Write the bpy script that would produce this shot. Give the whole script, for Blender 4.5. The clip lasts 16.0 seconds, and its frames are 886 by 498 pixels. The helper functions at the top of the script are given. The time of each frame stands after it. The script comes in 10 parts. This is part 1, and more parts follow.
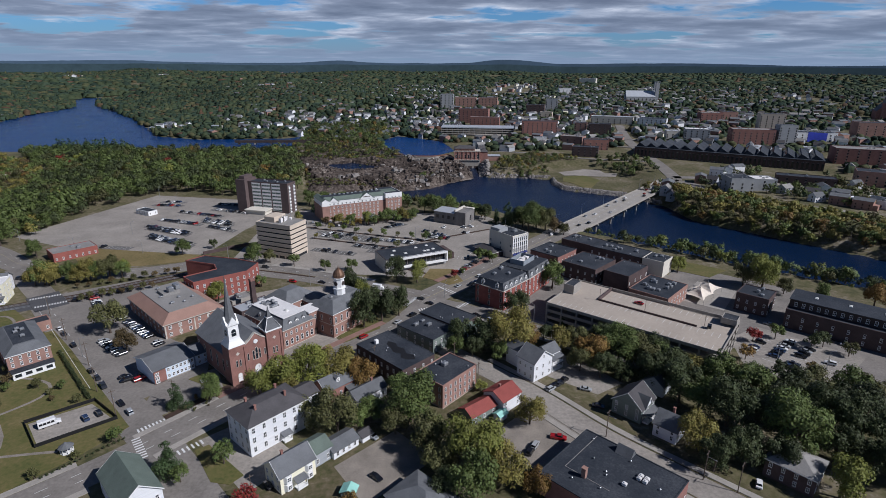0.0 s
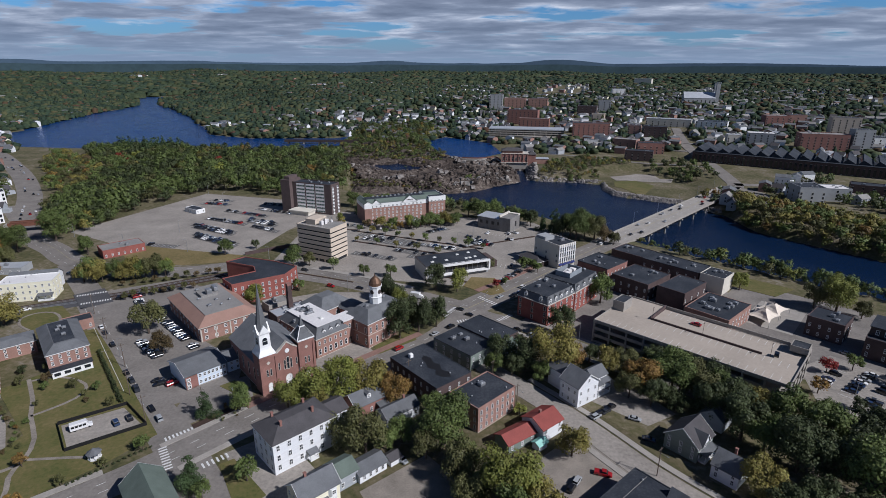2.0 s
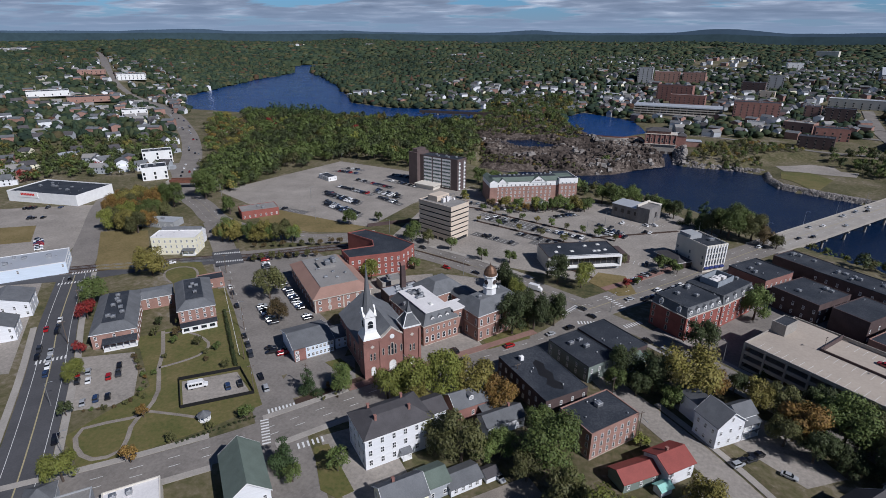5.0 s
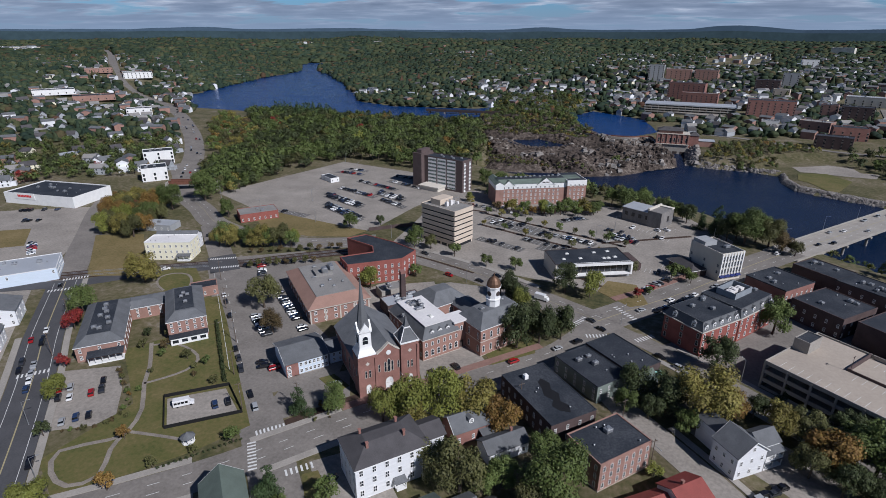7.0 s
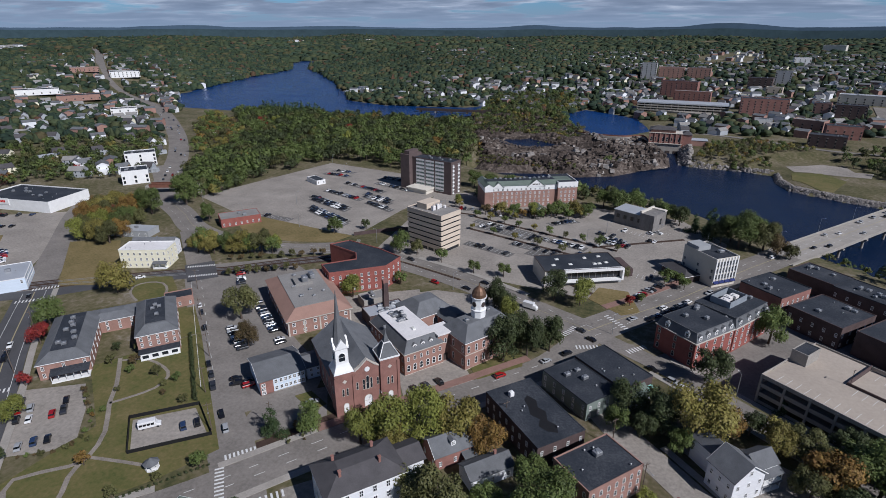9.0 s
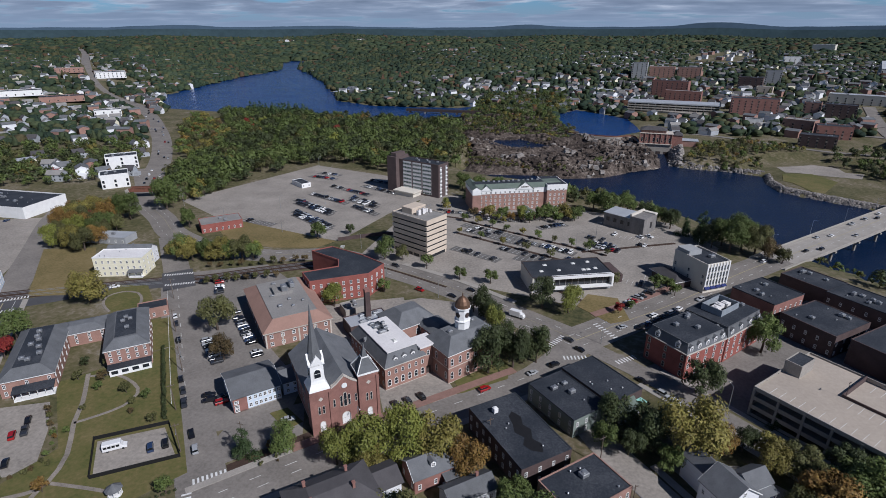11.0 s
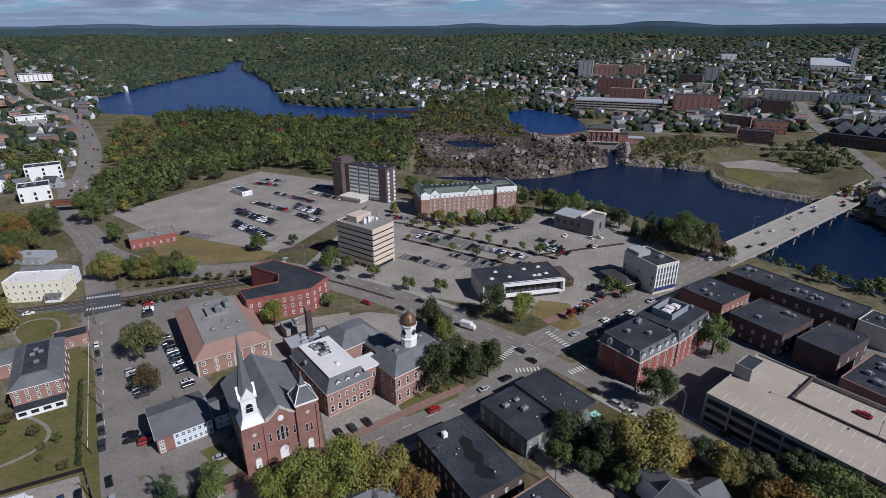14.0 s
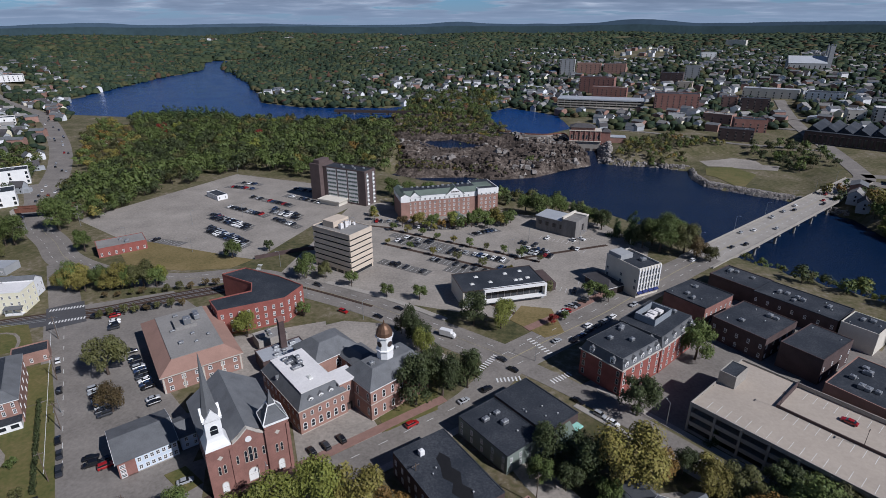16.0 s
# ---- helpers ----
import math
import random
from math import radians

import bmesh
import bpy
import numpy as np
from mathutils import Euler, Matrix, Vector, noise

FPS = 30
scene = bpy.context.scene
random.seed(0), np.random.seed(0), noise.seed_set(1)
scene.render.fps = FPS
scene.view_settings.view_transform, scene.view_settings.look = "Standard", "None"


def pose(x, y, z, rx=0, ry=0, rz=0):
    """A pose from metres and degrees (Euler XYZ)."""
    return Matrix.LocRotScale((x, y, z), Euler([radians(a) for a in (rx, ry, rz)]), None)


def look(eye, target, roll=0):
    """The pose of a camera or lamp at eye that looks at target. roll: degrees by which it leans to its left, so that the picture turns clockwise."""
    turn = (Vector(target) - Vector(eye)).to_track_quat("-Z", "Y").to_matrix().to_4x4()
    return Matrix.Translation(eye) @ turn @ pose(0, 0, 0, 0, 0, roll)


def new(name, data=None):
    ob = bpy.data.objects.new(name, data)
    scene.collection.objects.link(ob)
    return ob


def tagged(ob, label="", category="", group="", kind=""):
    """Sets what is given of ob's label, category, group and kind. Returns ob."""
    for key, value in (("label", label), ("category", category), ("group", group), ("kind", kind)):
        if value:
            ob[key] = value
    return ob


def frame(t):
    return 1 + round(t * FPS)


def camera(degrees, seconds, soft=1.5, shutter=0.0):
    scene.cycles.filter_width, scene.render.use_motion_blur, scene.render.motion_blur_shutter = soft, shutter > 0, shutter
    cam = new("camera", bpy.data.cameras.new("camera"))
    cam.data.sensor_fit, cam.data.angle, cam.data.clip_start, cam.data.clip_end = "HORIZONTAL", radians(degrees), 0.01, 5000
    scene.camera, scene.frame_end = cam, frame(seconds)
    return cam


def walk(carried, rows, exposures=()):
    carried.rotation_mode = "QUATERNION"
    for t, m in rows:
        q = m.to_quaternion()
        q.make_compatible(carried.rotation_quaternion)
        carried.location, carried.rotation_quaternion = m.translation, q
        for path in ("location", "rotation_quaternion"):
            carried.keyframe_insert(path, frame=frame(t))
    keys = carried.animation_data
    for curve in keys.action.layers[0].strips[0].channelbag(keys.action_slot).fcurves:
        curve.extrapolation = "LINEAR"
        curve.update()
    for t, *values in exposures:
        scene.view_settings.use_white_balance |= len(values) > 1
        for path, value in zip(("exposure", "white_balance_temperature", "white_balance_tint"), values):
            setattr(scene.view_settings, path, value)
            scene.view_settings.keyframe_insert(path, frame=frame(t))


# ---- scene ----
cam = camera(78.97, 16.0, 0.6)
# seconds, place in metres, turn in degrees
ROWS = [
    (0.0, 0.00, 0.00, 120.00, 71.086, -0.293, 0.100),
    (0.5, 0.68, 3.20, 120.11, 71.077, -0.197, 0.129),
    (1.0, 1.09, 6.33, 120.29, 71.031, -0.167, 0.505),
    (1.5, 1.58, 9.62, 120.30, 71.022, -0.160, 2.489),
    (2.0, 1.79, 12.89, 120.29, 71.066, -0.256, 5.204),
    (2.5, 2.04, 16.28, 120.14, 71.091, -0.254, 8.431),
    (3.0, 2.21, 19.98, 120.06, 71.042, -0.239, 11.986),
    (3.5, 2.12, 23.38, 119.88, 70.758, -0.247, 14.616),
    (4.0, 1.76, 26.95, 119.62, 69.433, -0.259, 17.761),
    (4.5, 1.09, 30.19, 119.69, 68.430, -0.251, 18.943),
    (7.0, -1.00, 46.23, 119.80, 67.928, -0.128, 20.294),
    (7.5, -0.98, 49.28, 119.71, 67.873, -0.095, 20.438),
    (8.0, -0.66, 52.17, 119.76, 67.808, -0.027, 20.498),
    (8.5, -0.57, 55.01, 119.92, 67.750, -0.028, 19.913),
    (9.0, -0.33, 57.61, 120.10, 67.729, -0.055, 19.637),
    (11.5, 0.95, 69.06, 120.29, 67.659, 0.058, 18.112),
    (12.0, 1.04, 71.18, 120.36, 67.641, 0.102, 16.650),
    (12.5, 1.34, 73.22, 120.74, 67.621, 0.089, 15.678),
    (13.0, 1.48, 75.23, 120.77, 67.601, 0.063, 15.042),
    (13.5, 1.84, 77.28, 120.83, 67.577, 0.097, 14.517),
    (14.0, 2.05, 79.28, 121.06, 67.555, 0.081, 13.860),
    (14.5, 2.34, 81.31, 121.10, 67.492, 0.120, 13.254),
    (15.0, 2.71, 83.33, 121.42, 67.455, 0.118, 12.910),
    (15.5, 3.15, 85.19, 121.44, 67.462, 0.164, 12.504),
    (16.0, 3.48, 87.18, 121.35, 67.421, 0.168, 12.178),
]
walk(cam, [(t, pose(x, y, z, rx, ry, rz)) for t, x, y, z, rx, ry, rz in ROWS], [(0.0, -0.19, 5760, 15), (16.0, -0.19, 5760, 15)])

# ---- light: sun from the right, broken cloud near the horizon ----
SUN_AZ, SUN_EL = radians(-24.0), radians(41.0)
sun_dir = Vector((math.cos(SUN_AZ) * math.cos(SUN_EL), math.sin(SUN_AZ) * math.cos(SUN_EL), math.sin(SUN_EL)))
sun_data = bpy.data.lights.new("sun", "SUN")
sun_data.energy, sun_data.angle, sun_data.color = 5.0, radians(0.55), (1.0, 0.95, 0.87)
sun_lamp = new("sun", sun_data)
sun_lamp.matrix_world = look(tuple(sun_dir * 300), (0, 0, 0))


def make_sky():
    w = bpy.data.worlds.new("sky")
    w.use_nodes = True
    scene.world = w
    nt = w.node_tree
    nt.nodes.clear()
    N, L = nt.nodes.new, nt.links.new
    out, bg = N("ShaderNodeOutputWorld"), N("ShaderNodeBackground")
    sky = N("ShaderNodeTexSky")
    sky.sky_type, sky.sun_disc = "NISHITA", False
    sky.sun_elevation, sky.sun_rotation = SUN_EL, math.pi / 2 - SUN_AZ
    sky.air_density, sky.dust_density, sky.ozone_density = 1.0, 0.6, 2.0
    tint = N("ShaderNodeMix")
    tint.data_type, tint.blend_type = "RGBA", "MULTIPLY"
    tint.inputs["Factor"].default_value = 1.0
    tc, sep = N("ShaderNodeTexCoord"), N("ShaderNodeSeparateXYZ")
    L(tc.outputs["Generated"], sep.inputs[0])

    def m(op, a, b=None):
        n = N("ShaderNodeMath")
        n.operation = op
        for i, v in enumerate((a, b)):
            if v is None:
                continue
            if isinstance(v, (int, float)):
                n.inputs[i].default_value = v
            else:
                L(v, n.inputs[i])
        return n.outputs[0]
    z = m("ADD", m("MAXIMUM", sep.outputs[2], 0.0), 0.085)
    flat = N("ShaderNodeCombineXYZ")
    L(m("DIVIDE", sep.outputs[0], z), flat.inputs[0])
    L(m("DIVIDE", sep.outputs[1], z), flat.inputs[1])

    def cloud_noise(scale, detail, rough, off, dist=0.0):
        mp, n = N("ShaderNodeMapping"), N("ShaderNodeTexNoise")
        mp.inputs["Location"].default_value = off
        mp.inputs["Scale"].default_value = (0.8, 1.0, 1.0)
        L(flat.outputs[0], mp.inputs[0])
        L(mp.outputs[0], n.inputs["Vector"])
        n.inputs["Scale"].default_value, n.inputs["Detail"].default_value = scale, detail
        n.inputs["Roughness"].default_value, n.inputs["Distortion"].default_value = rough, dist
        return n.outputs["Fac"]

    def ramp(v, stops):
        r = N("ShaderNodeValToRGB")
        L(v, r.inputs[0])
        while len(r.color_ramp.elements) < len(stops):
            r.color_ramp.elements.new(0.5)
        for e, (p, c) in zip(r.color_ramp.elements, stops):
            e.position, e.color = p, (*c, 1)
        return r.outputs[0]
    # clear sky, brighter low down than overhead
    L(sky.outputs[0], tint.inputs[6])
    L(ramp(sep.outputs[2], [(0.0, (0.11, 0.21, 0.32)), (0.16, (0.10, 0.19, 0.29)), (0.34, (0.045, 0.075, 0.112))]), tint.inputs[7])
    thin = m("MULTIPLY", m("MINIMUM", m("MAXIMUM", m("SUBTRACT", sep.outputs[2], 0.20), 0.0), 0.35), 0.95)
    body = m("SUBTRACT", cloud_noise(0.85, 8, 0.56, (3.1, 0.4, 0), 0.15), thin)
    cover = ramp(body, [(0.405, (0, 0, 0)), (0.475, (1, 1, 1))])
    # thin edges stay white, thick bellies turn blue-grey
    belly = m("ADD", m("MULTIPLY", body, 0.55), m("MULTIPLY", cloud_noise(1.5, 7, 0.56, (8.0, 2.0, 0), 0.15), 0.45))
    shade = ramp(belly, [(0.41, (2.4, 2.5, 2.6)), (0.45, (1.50, 1.66, 1.88)), (0.51, (0.88, 1.03, 1.27)), (0.60, (0.55, 0.67, 0.88))])
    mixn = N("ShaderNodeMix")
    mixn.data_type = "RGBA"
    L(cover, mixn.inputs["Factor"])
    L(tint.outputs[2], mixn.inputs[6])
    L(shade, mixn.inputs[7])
    # a pale band of haze low over the horizon
    low = ramp(sep.outputs[2], [(0.0, (1, 1, 1)), (0.045, (0.25, 0.25, 0.25)), (0.10, (0, 0, 0))])
    hz = N("ShaderNodeMix")
    hz.data_type = "RGBA"
    L(low, hz.inputs["Factor"])
    L(mixn.outputs[2], hz.inputs[6])
    hz.inputs[7].default_value = (0.86, 1.12, 1.45, 1)
    L(hz.outputs[2], bg.inputs[0])
    bg.inputs[1].default_value = 0.31
    L(bg.outputs[0], out.inputs[0])


make_sky()

# ---- materials ----


def material(name, stops, scale=0.6, fine=6.0, rough=0.85, metal=0.0, bump=0.0, vary=0.0, island=0.0, spec=0.3, stretch=(1, 1, 1), local=False):
    """Two scales of noise through a colour ramp, with a touch of difference from thing to thing."""
    mt = bpy.data.materials.new(name)
    mt.use_nodes = True
    nt = mt.node_tree
    N, L = nt.nodes.new, nt.links.new
    b = nt.nodes["Principled BSDF"]
    b.inputs["Roughness"].default_value, b.inputs["Metallic"].default_value = rough, metal
    b.inputs["Specular IOR Level"].default_value = spec
    tc = N("ShaderNodeTexCoord")
    geo = N("ShaderNodeNewGeometry")
    mp = N("ShaderNodeMapping")
    mp.inputs["Scale"].default_value = stretch
    L(tc.outputs["Object"] if local else geo.outputs["Position"], mp.inputs[0])

    def tex(s, d):
        n = N("ShaderNodeTexNoise")
        n.inputs["Scale"].default_value, n.inputs["Detail"].default_value, n.inputs["Roughness"].default_value = s, d, 0.62
        L(mp.outputs[0], n.inputs["Vector"])
        return n.outputs["Fac"]
    big, small = tex(scale, 5), tex(fine, 3)
    mix = N("ShaderNodeMath")
    mix.operation = "MULTIPLY_ADD"
    mix.inputs[1].default_value = 0.45
    L(small, mix.inputs[0])
    half = N("ShaderNodeMath")
    half.operation = "MULTIPLY"
    half.inputs[1].default_value = 0.55
    L(big, half.inputs[0])
    L(half.outputs[0], mix.inputs[2])
    r = N("ShaderNodeValToRGB")
    L(mix.outputs[0], r.inputs[0])
    els = r.color_ramp.elements
    while len(els) < len(stops):
        els.new(0.5)
    for i, (e, c) in enumerate(zip(els, stops)):
        e.position = 0.34 + 0.32 * i / max(1, len(stops) - 1)
        e.color = (*c, 1)
    col = r.outputs[0]
    if vary or island:
        hsv = N("ShaderNodeHueSaturation")
        L(col, hsv.inputs["Color"])
        total = None
        for amount, src in ((vary, N("ShaderNodeObjectInfo").outputs["Random"]), (island, geo.outputs["Random Per Island"])):
            if not amount:
                continue
            mr = N("ShaderNodeMapRange")
            mr.inputs["To Min"].default_value, mr.inputs["To Max"].default_value = 1 - amount, 1 + amount
            L(src, mr.inputs["Value"])
            if total is None:
                total = mr.outputs[0]
            else:
                mm = N("ShaderNodeMath")
                mm.operation = "MULTIPLY"
                L(total, mm.inputs[0])
                L(mr.outputs[0], mm.inputs[1])
                total = mm.outputs[0]
        L(total, hsv.inputs["Value"])
        hue = N("ShaderNodeMapRange")
        hue.inputs["To Min"].default_value, hue.inputs["To Max"].default_value = 0.5 - 0.05 * (vary + island), 0.5 + 0.03 * (vary + island)
        L(geo.outputs["Random Per Island"], hue.inputs["Value"])
        L(hue.outputs[0], hsv.inputs["Hue"])
        col = hsv.outputs[0]
    L(col, b.inputs["Base Color"])
    if bump:
        bp = N("ShaderNodeBump")
        bp.inputs["Strength"].default_value, bp.inputs["Distance"].default_value = min(1.0, bump), 0.15
        L(mix.outputs[0], bp.inputs["Height"])
        L(bp.outputs[0], b.inputs["Normal"])
    return mt


def shades(c, a=0.8, b=1.2, n=3):
    return [tuple(min(1, v * (a + (b - a) * i / (n - 1))) for v in c) for i in range(n)]


ASPHALT = material("old_asphalt", shades((0.20, 0.182, 0.162), 0.68, 1.24), 0.08, 0.9, 0.9)
ASPHALT_DARK = material("new_asphalt", shades((0.072, 0.072, 0.076), 0.8, 1.25), 0.1, 2.0, 0.88)
LOT = material("worn_lot_asphalt", shades((0.285, 0.258, 0.225), 0.66, 1.22, 4), 0.05, 0.8, 0.92)
LOT_DARK = material("dark_lot_asphalt", shades((0.135, 0.128, 0.12), 0.7, 1.25), 0.12, 0.9, 0.92)
GRAVEL = material("gravel", shades((0.25, 0.22, 0.185), 0.6, 1.25), 0.15, 2.5, 0.95, bump=0.3)
YARD = material("rough_yard", [(0.040, 0.046, 0.018), (0.075, 0.070, 0.030), (0.12, 0.098, 0.058), (0.20, 0.172, 0.128)], 0.06, 0.5, 0.95, bump=0.3)
CONCRETE = material("concrete", shades((0.33, 0.305, 0.27), 0.78, 1.12), 0.15, 2.0, 0.9)
BRICK_PAVE = material("brick_paving", shades((0.24, 0.145, 0.118), 0.75, 1.2), 0.3, 4.0, 0.9)
PAINT_WHITE = material("road_paint_white", shades((0.66, 0.66, 0.64), 0.8, 1.1), 0.5, 4.0, 0.8)
PAINT_YELLOW = material("road_paint_yellow", shades((0.36, 0.31, 0.18), 0.8, 1.1), 0.5, 4.0, 0.8)
GRASS = material("lawn_grass", [(0.060, 0.074, 0.020), (0.098, 0.098, 0.030), (0.130, 0.112, 0.042), (0.168, 0.136, 0.060)], 0.07, 0.7, 0.95, bump=0.3)
DRY_GRASS = material("dry_grass", [(0.11, 0.092, 0.034), (0.17, 0.132, 0.055), (0.22, 0.168, 0.080)], 0.05, 0.8, 0.95, bump=0.3)
GROUND = material("mixed_ground", [(0.040, 0.046, 0.018), (0.085, 0.080, 0.034), (0.14, 0.118, 0.07), (0.23, 0.205, 0.165)], 0.03, 0.35, 0.95, bump=0.3)
MULCH = material("bark_mulch", shades((0.055, 0.035, 0.026), 0.7, 1.3), 0.4, 4.0, 0.95, bump=0.4)
ROCK = material("ledge_rock", [(0.010, 0.008, 0.007), (0.022, 0.017, 0.014), (0.042, 0.032, 0.026), (0.072, 0.056, 0.046), (0.115, 0.092, 0.076), (0.18, 0.15, 0.125), (0.40, 0.36, 0.31)], 0.045, 0.40, 0.9, bump=0.8)
RIPRAP = material("riprap_stone", shades((0.24, 0.22, 0.20), 0.55, 1.3), 0.3, 1.5, 0.9, bump=0.8, island=0.35)
BRICK_RED = material("red_brick", shades((0.255, 0.132, 0.108), 0.72, 1.25), 0.25, 5.0, 0.88, bump=0.25)
BRICK_BRIGHT = material("bright_red_brick", shades((0.26, 0.132, 0.110), 0.75, 1.2), 0.25, 5.0, 0.88, bump=0.25)
BRICK_PAINTED = material("red_painted_brick", shades((0.27, 0.092, 0.074), 0.75, 1.2), 0.25, 5.0, 0.85, bump=0.25)
BRICK_BROWN = material("brown_brick", shades((0.31, 0.185, 0.148), 0.75, 1.2), 0.25, 5.0, 0.88, bump=0.25)
BRICK_DARK = material("dark_weathered_brick", shades((0.088, 0.062, 0.059), 0.7, 1.25), 0.25, 5.0, 0.9, bump=0.25)
STONE_TRIM = material("pale_stone_trim", shades((0.52, 0.48, 0.42), 0.8, 1.1), 0.5, 5.0, 0.85)
WHITE_PAINT = material("white_paint", shades((0.78, 0.78, 0.76), 0.88, 1.05), 0.4, 4.0, 0.6)
WHITE_SIDING = material("white_clapboard", shades((0.74, 0.75, 0.76), 0.86, 1.06), 0.3, 6.0, 0.65, stretch=(0.4, 0.4, 6.0), bump=0.2)
CREAM_SIDING = material("pale_yellow_clapboard", shades((0.80, 0.76, 0.58), 0.88, 1.06), 0.3, 6.0, 0.65, stretch=(0.4, 0.4, 6.0), bump=0.2)
GREY_SIDING = material("grey_clapboard", shades((0.36, 0.38, 0.40), 0.8, 1.1), 0.3, 6.0, 0.7, stretch=(0.4, 0.4, 6.0), bump=0.2)
BLUE_SIDING = material("pale_blue_siding", shades((0.60, 0.68, 0.76), 0.88, 1.06), 0.3, 6.0, 0.65, stretch=(0.4, 0.4, 6.0), bump=0.2)
GREEN_SIDING = material("grey_green_siding", shades((0.19, 0.225, 0.20), 0.8, 1.1), 0.3, 6.0, 0.7, stretch=(0.4, 0.4, 6.0), bump=0.2)
TAN_PANEL = material("tan_precast", shades((0.58, 0.49, 0.39), 0.86, 1.08), 0.15, 3.0, 0.8)
CREAM_PANEL = material("cream_masonry", shades((0.62, 0.58, 0.50), 0.86, 1.06), 0.15, 3.0, 0.8)
GREY_PANEL = material("grey_masonry", shades((0.32, 0.33, 0.335), 0.85, 1.1), 0.15, 3.0, 0.8)
WEATHERED = material("weathered_board_concrete", shades((0.20, 0.19, 0.18), 0.65, 1.25), 0.3, 3.0, 0.9, stretch=(1, 1, 0.2))
DARK_BROWN = material("dark_brown_cladding", shades((0.060, 0.046, 0.042), 0.8, 1.2), 0.2, 3.0, 0.7)
BLACK_MESH = material("black_coated_steel", shades((0.014, 0.014, 0.015), 0.8, 1.2), 1.0, 6.0, 0.6)
TOWER_BROWN = material("purple_brown_brick", shades((0.105, 0.078, 0.074), 0.8, 1.2), 0.25, 5.0, 0.88)
SHINGLE = material("slate_grey_shingle", shades((0.125, 0.130, 0.136), 0.74, 1.25), 0.25, 5.0, 0.86, bump=0.3, vary=0.12)
PALE_SLATE = material("pale_blue_slate", shades((0.24, 0.265, 0.29), 0.8, 1.15), 0.4, 4.0, 0.8)
SHINGLE_BROWN = material("brown_grey_shingle", shades((0.070, 0.066, 0.068), 0.78, 1.25), 0.25, 5.0, 0.88, bump=0.3, vary=0.1)
SHINGLE_GREEN = material("green_grey_shingle", shades((0.120, 0.150, 0.126), 0.8, 1.2), 0.25, 5.0, 0.88, bump=0.3)
SHINGLE_RED = material("red_metal_roof", shades((0.25, 0.060, 0.048), 0.8, 1.15), 0.25, 4.0, 0.6)
ROOF_BROWN = material("reddish_brown_shingle", shades((0.30, 0.185, 0.145), 0.84, 1.12), 0.2, 4.0, 0.88, bump=0.2)
MEMBRANE = material("black_roof_membrane", [(0.020, 0.025, 0.033), (0.034, 0.039, 0.048), (0.068, 0.073, 0.082)], 0.09, 1.6, 0.75, spec=0.22)
MEMBRANE_GREY = material("grey_roof_membrane", shades((0.25, 0.24, 0.225), 0.75, 1.15), 0.1, 1.5, 0.8)
MEMBRANE_WHITE = material("white_roof_membrane", shades((0.72, 0.70, 0.68), 0.85, 1.06), 0.1, 1.5, 0.7)
METAL_PALE = material("pale_metal_roof", shades((0.50, 0.52, 0.54), 0.88, 1.06), 0.1, 2.0, 0.45, metal=0.3)
COPPER = material("brown_copper_dome", shades((0.16, 0.095, 0.060), 0.8, 1.2), 0.8, 4.0, 0.5, metal=0.5)
VERDIGRIS = material("verdigris_copper", shades((0.30, 0.58, 0.50), 0.8, 1.1), 0.5, 3.0, 0.7)
DECK = material("garage_concrete_deck", shades((0.40, 0.345, 0.285), 0.84, 1.08, 4), 0.06, 1.0, 0.9)
STEEL = material("galvanised_steel", shades((0.40, 0.41, 0.42), 0.85, 1.1), 1.0, 6.0, 0.45, metal=0.7)
WOOD_POLE = material("weathered_pole_wood", shades((0.13, 0.10, 0.078), 0.7, 1.3), 1.0, 8.0, 0.9)
RUST = material("rusty_steel", shades((0.17, 0.075, 0.05), 0.7, 1.3), 0.5, 3.0, 0.85)
BARK = material("tree_bark", shades((0.085, 0.066, 0.052), 0.7, 1.3), 1.0, 6.0, 0.95)
CANVAS = material("cream_canvas", shades((0.70, 0.62, 0.52), 0.9, 1.05), 0.2, 2.0, 0.8)
RUBBER = material("tyre_rubber", shades((0.022, 0.022, 0.022), 0.8, 1.2), 1.0, 8.0, 0.9)
NAVY = material("navy_blue_canvas", shades((0.02, 0.03, 0.12), 0.8, 1.2), 1.0, 8.0, 0.8)
SIGN_RED = material("red_sign_letters", shades((0.55, 0.03, 0.03), 0.9, 1.1), 1.0, 8.0, 0.5)
BLUE_TARP = material("blue_tarpaulin", shades((0.05, 0.07, 0.45), 0.8, 1.2), 0.3, 3.0, 0.5)


def leaf(name, c, vary=0.20, island=0.11):
    m = material(name, shades(c, 0.66, 1.34), 0.13, 1.1, 0.62, vary=vary, island=island, spec=0.25)
    b = m.node_tree.nodes["Principled BSDF"]
    b.inputs["Subsurface Weight"].default_value = 0.0
    return m


LEAF = {
    "g": leaf("green_foliage", (0.088, 0.118, 0.032)),
    "d": leaf("dark_green_foliage", (0.048, 0.062, 0.023)),
    "l": leaf("lime_green_foliage", (0.150, 0.165, 0.034)),
    "y": leaf("yellow_green_foliage", (0.172, 0.152, 0.038)),
    "o": leaf("olive_foliage", (0.086, 0.088, 0.031)),
    "b": leaf("brown_green_foliage", (0.090, 0.066, 0.028)),
    "a": leaf("amber_foliage", (0.175, 0.108, 0.028)),
    "r": leaf("red_foliage", (0.210, 0.030, 0.022)),
    "c": leaf("conifer_foliage", (0.042, 0.068, 0.024)),
}

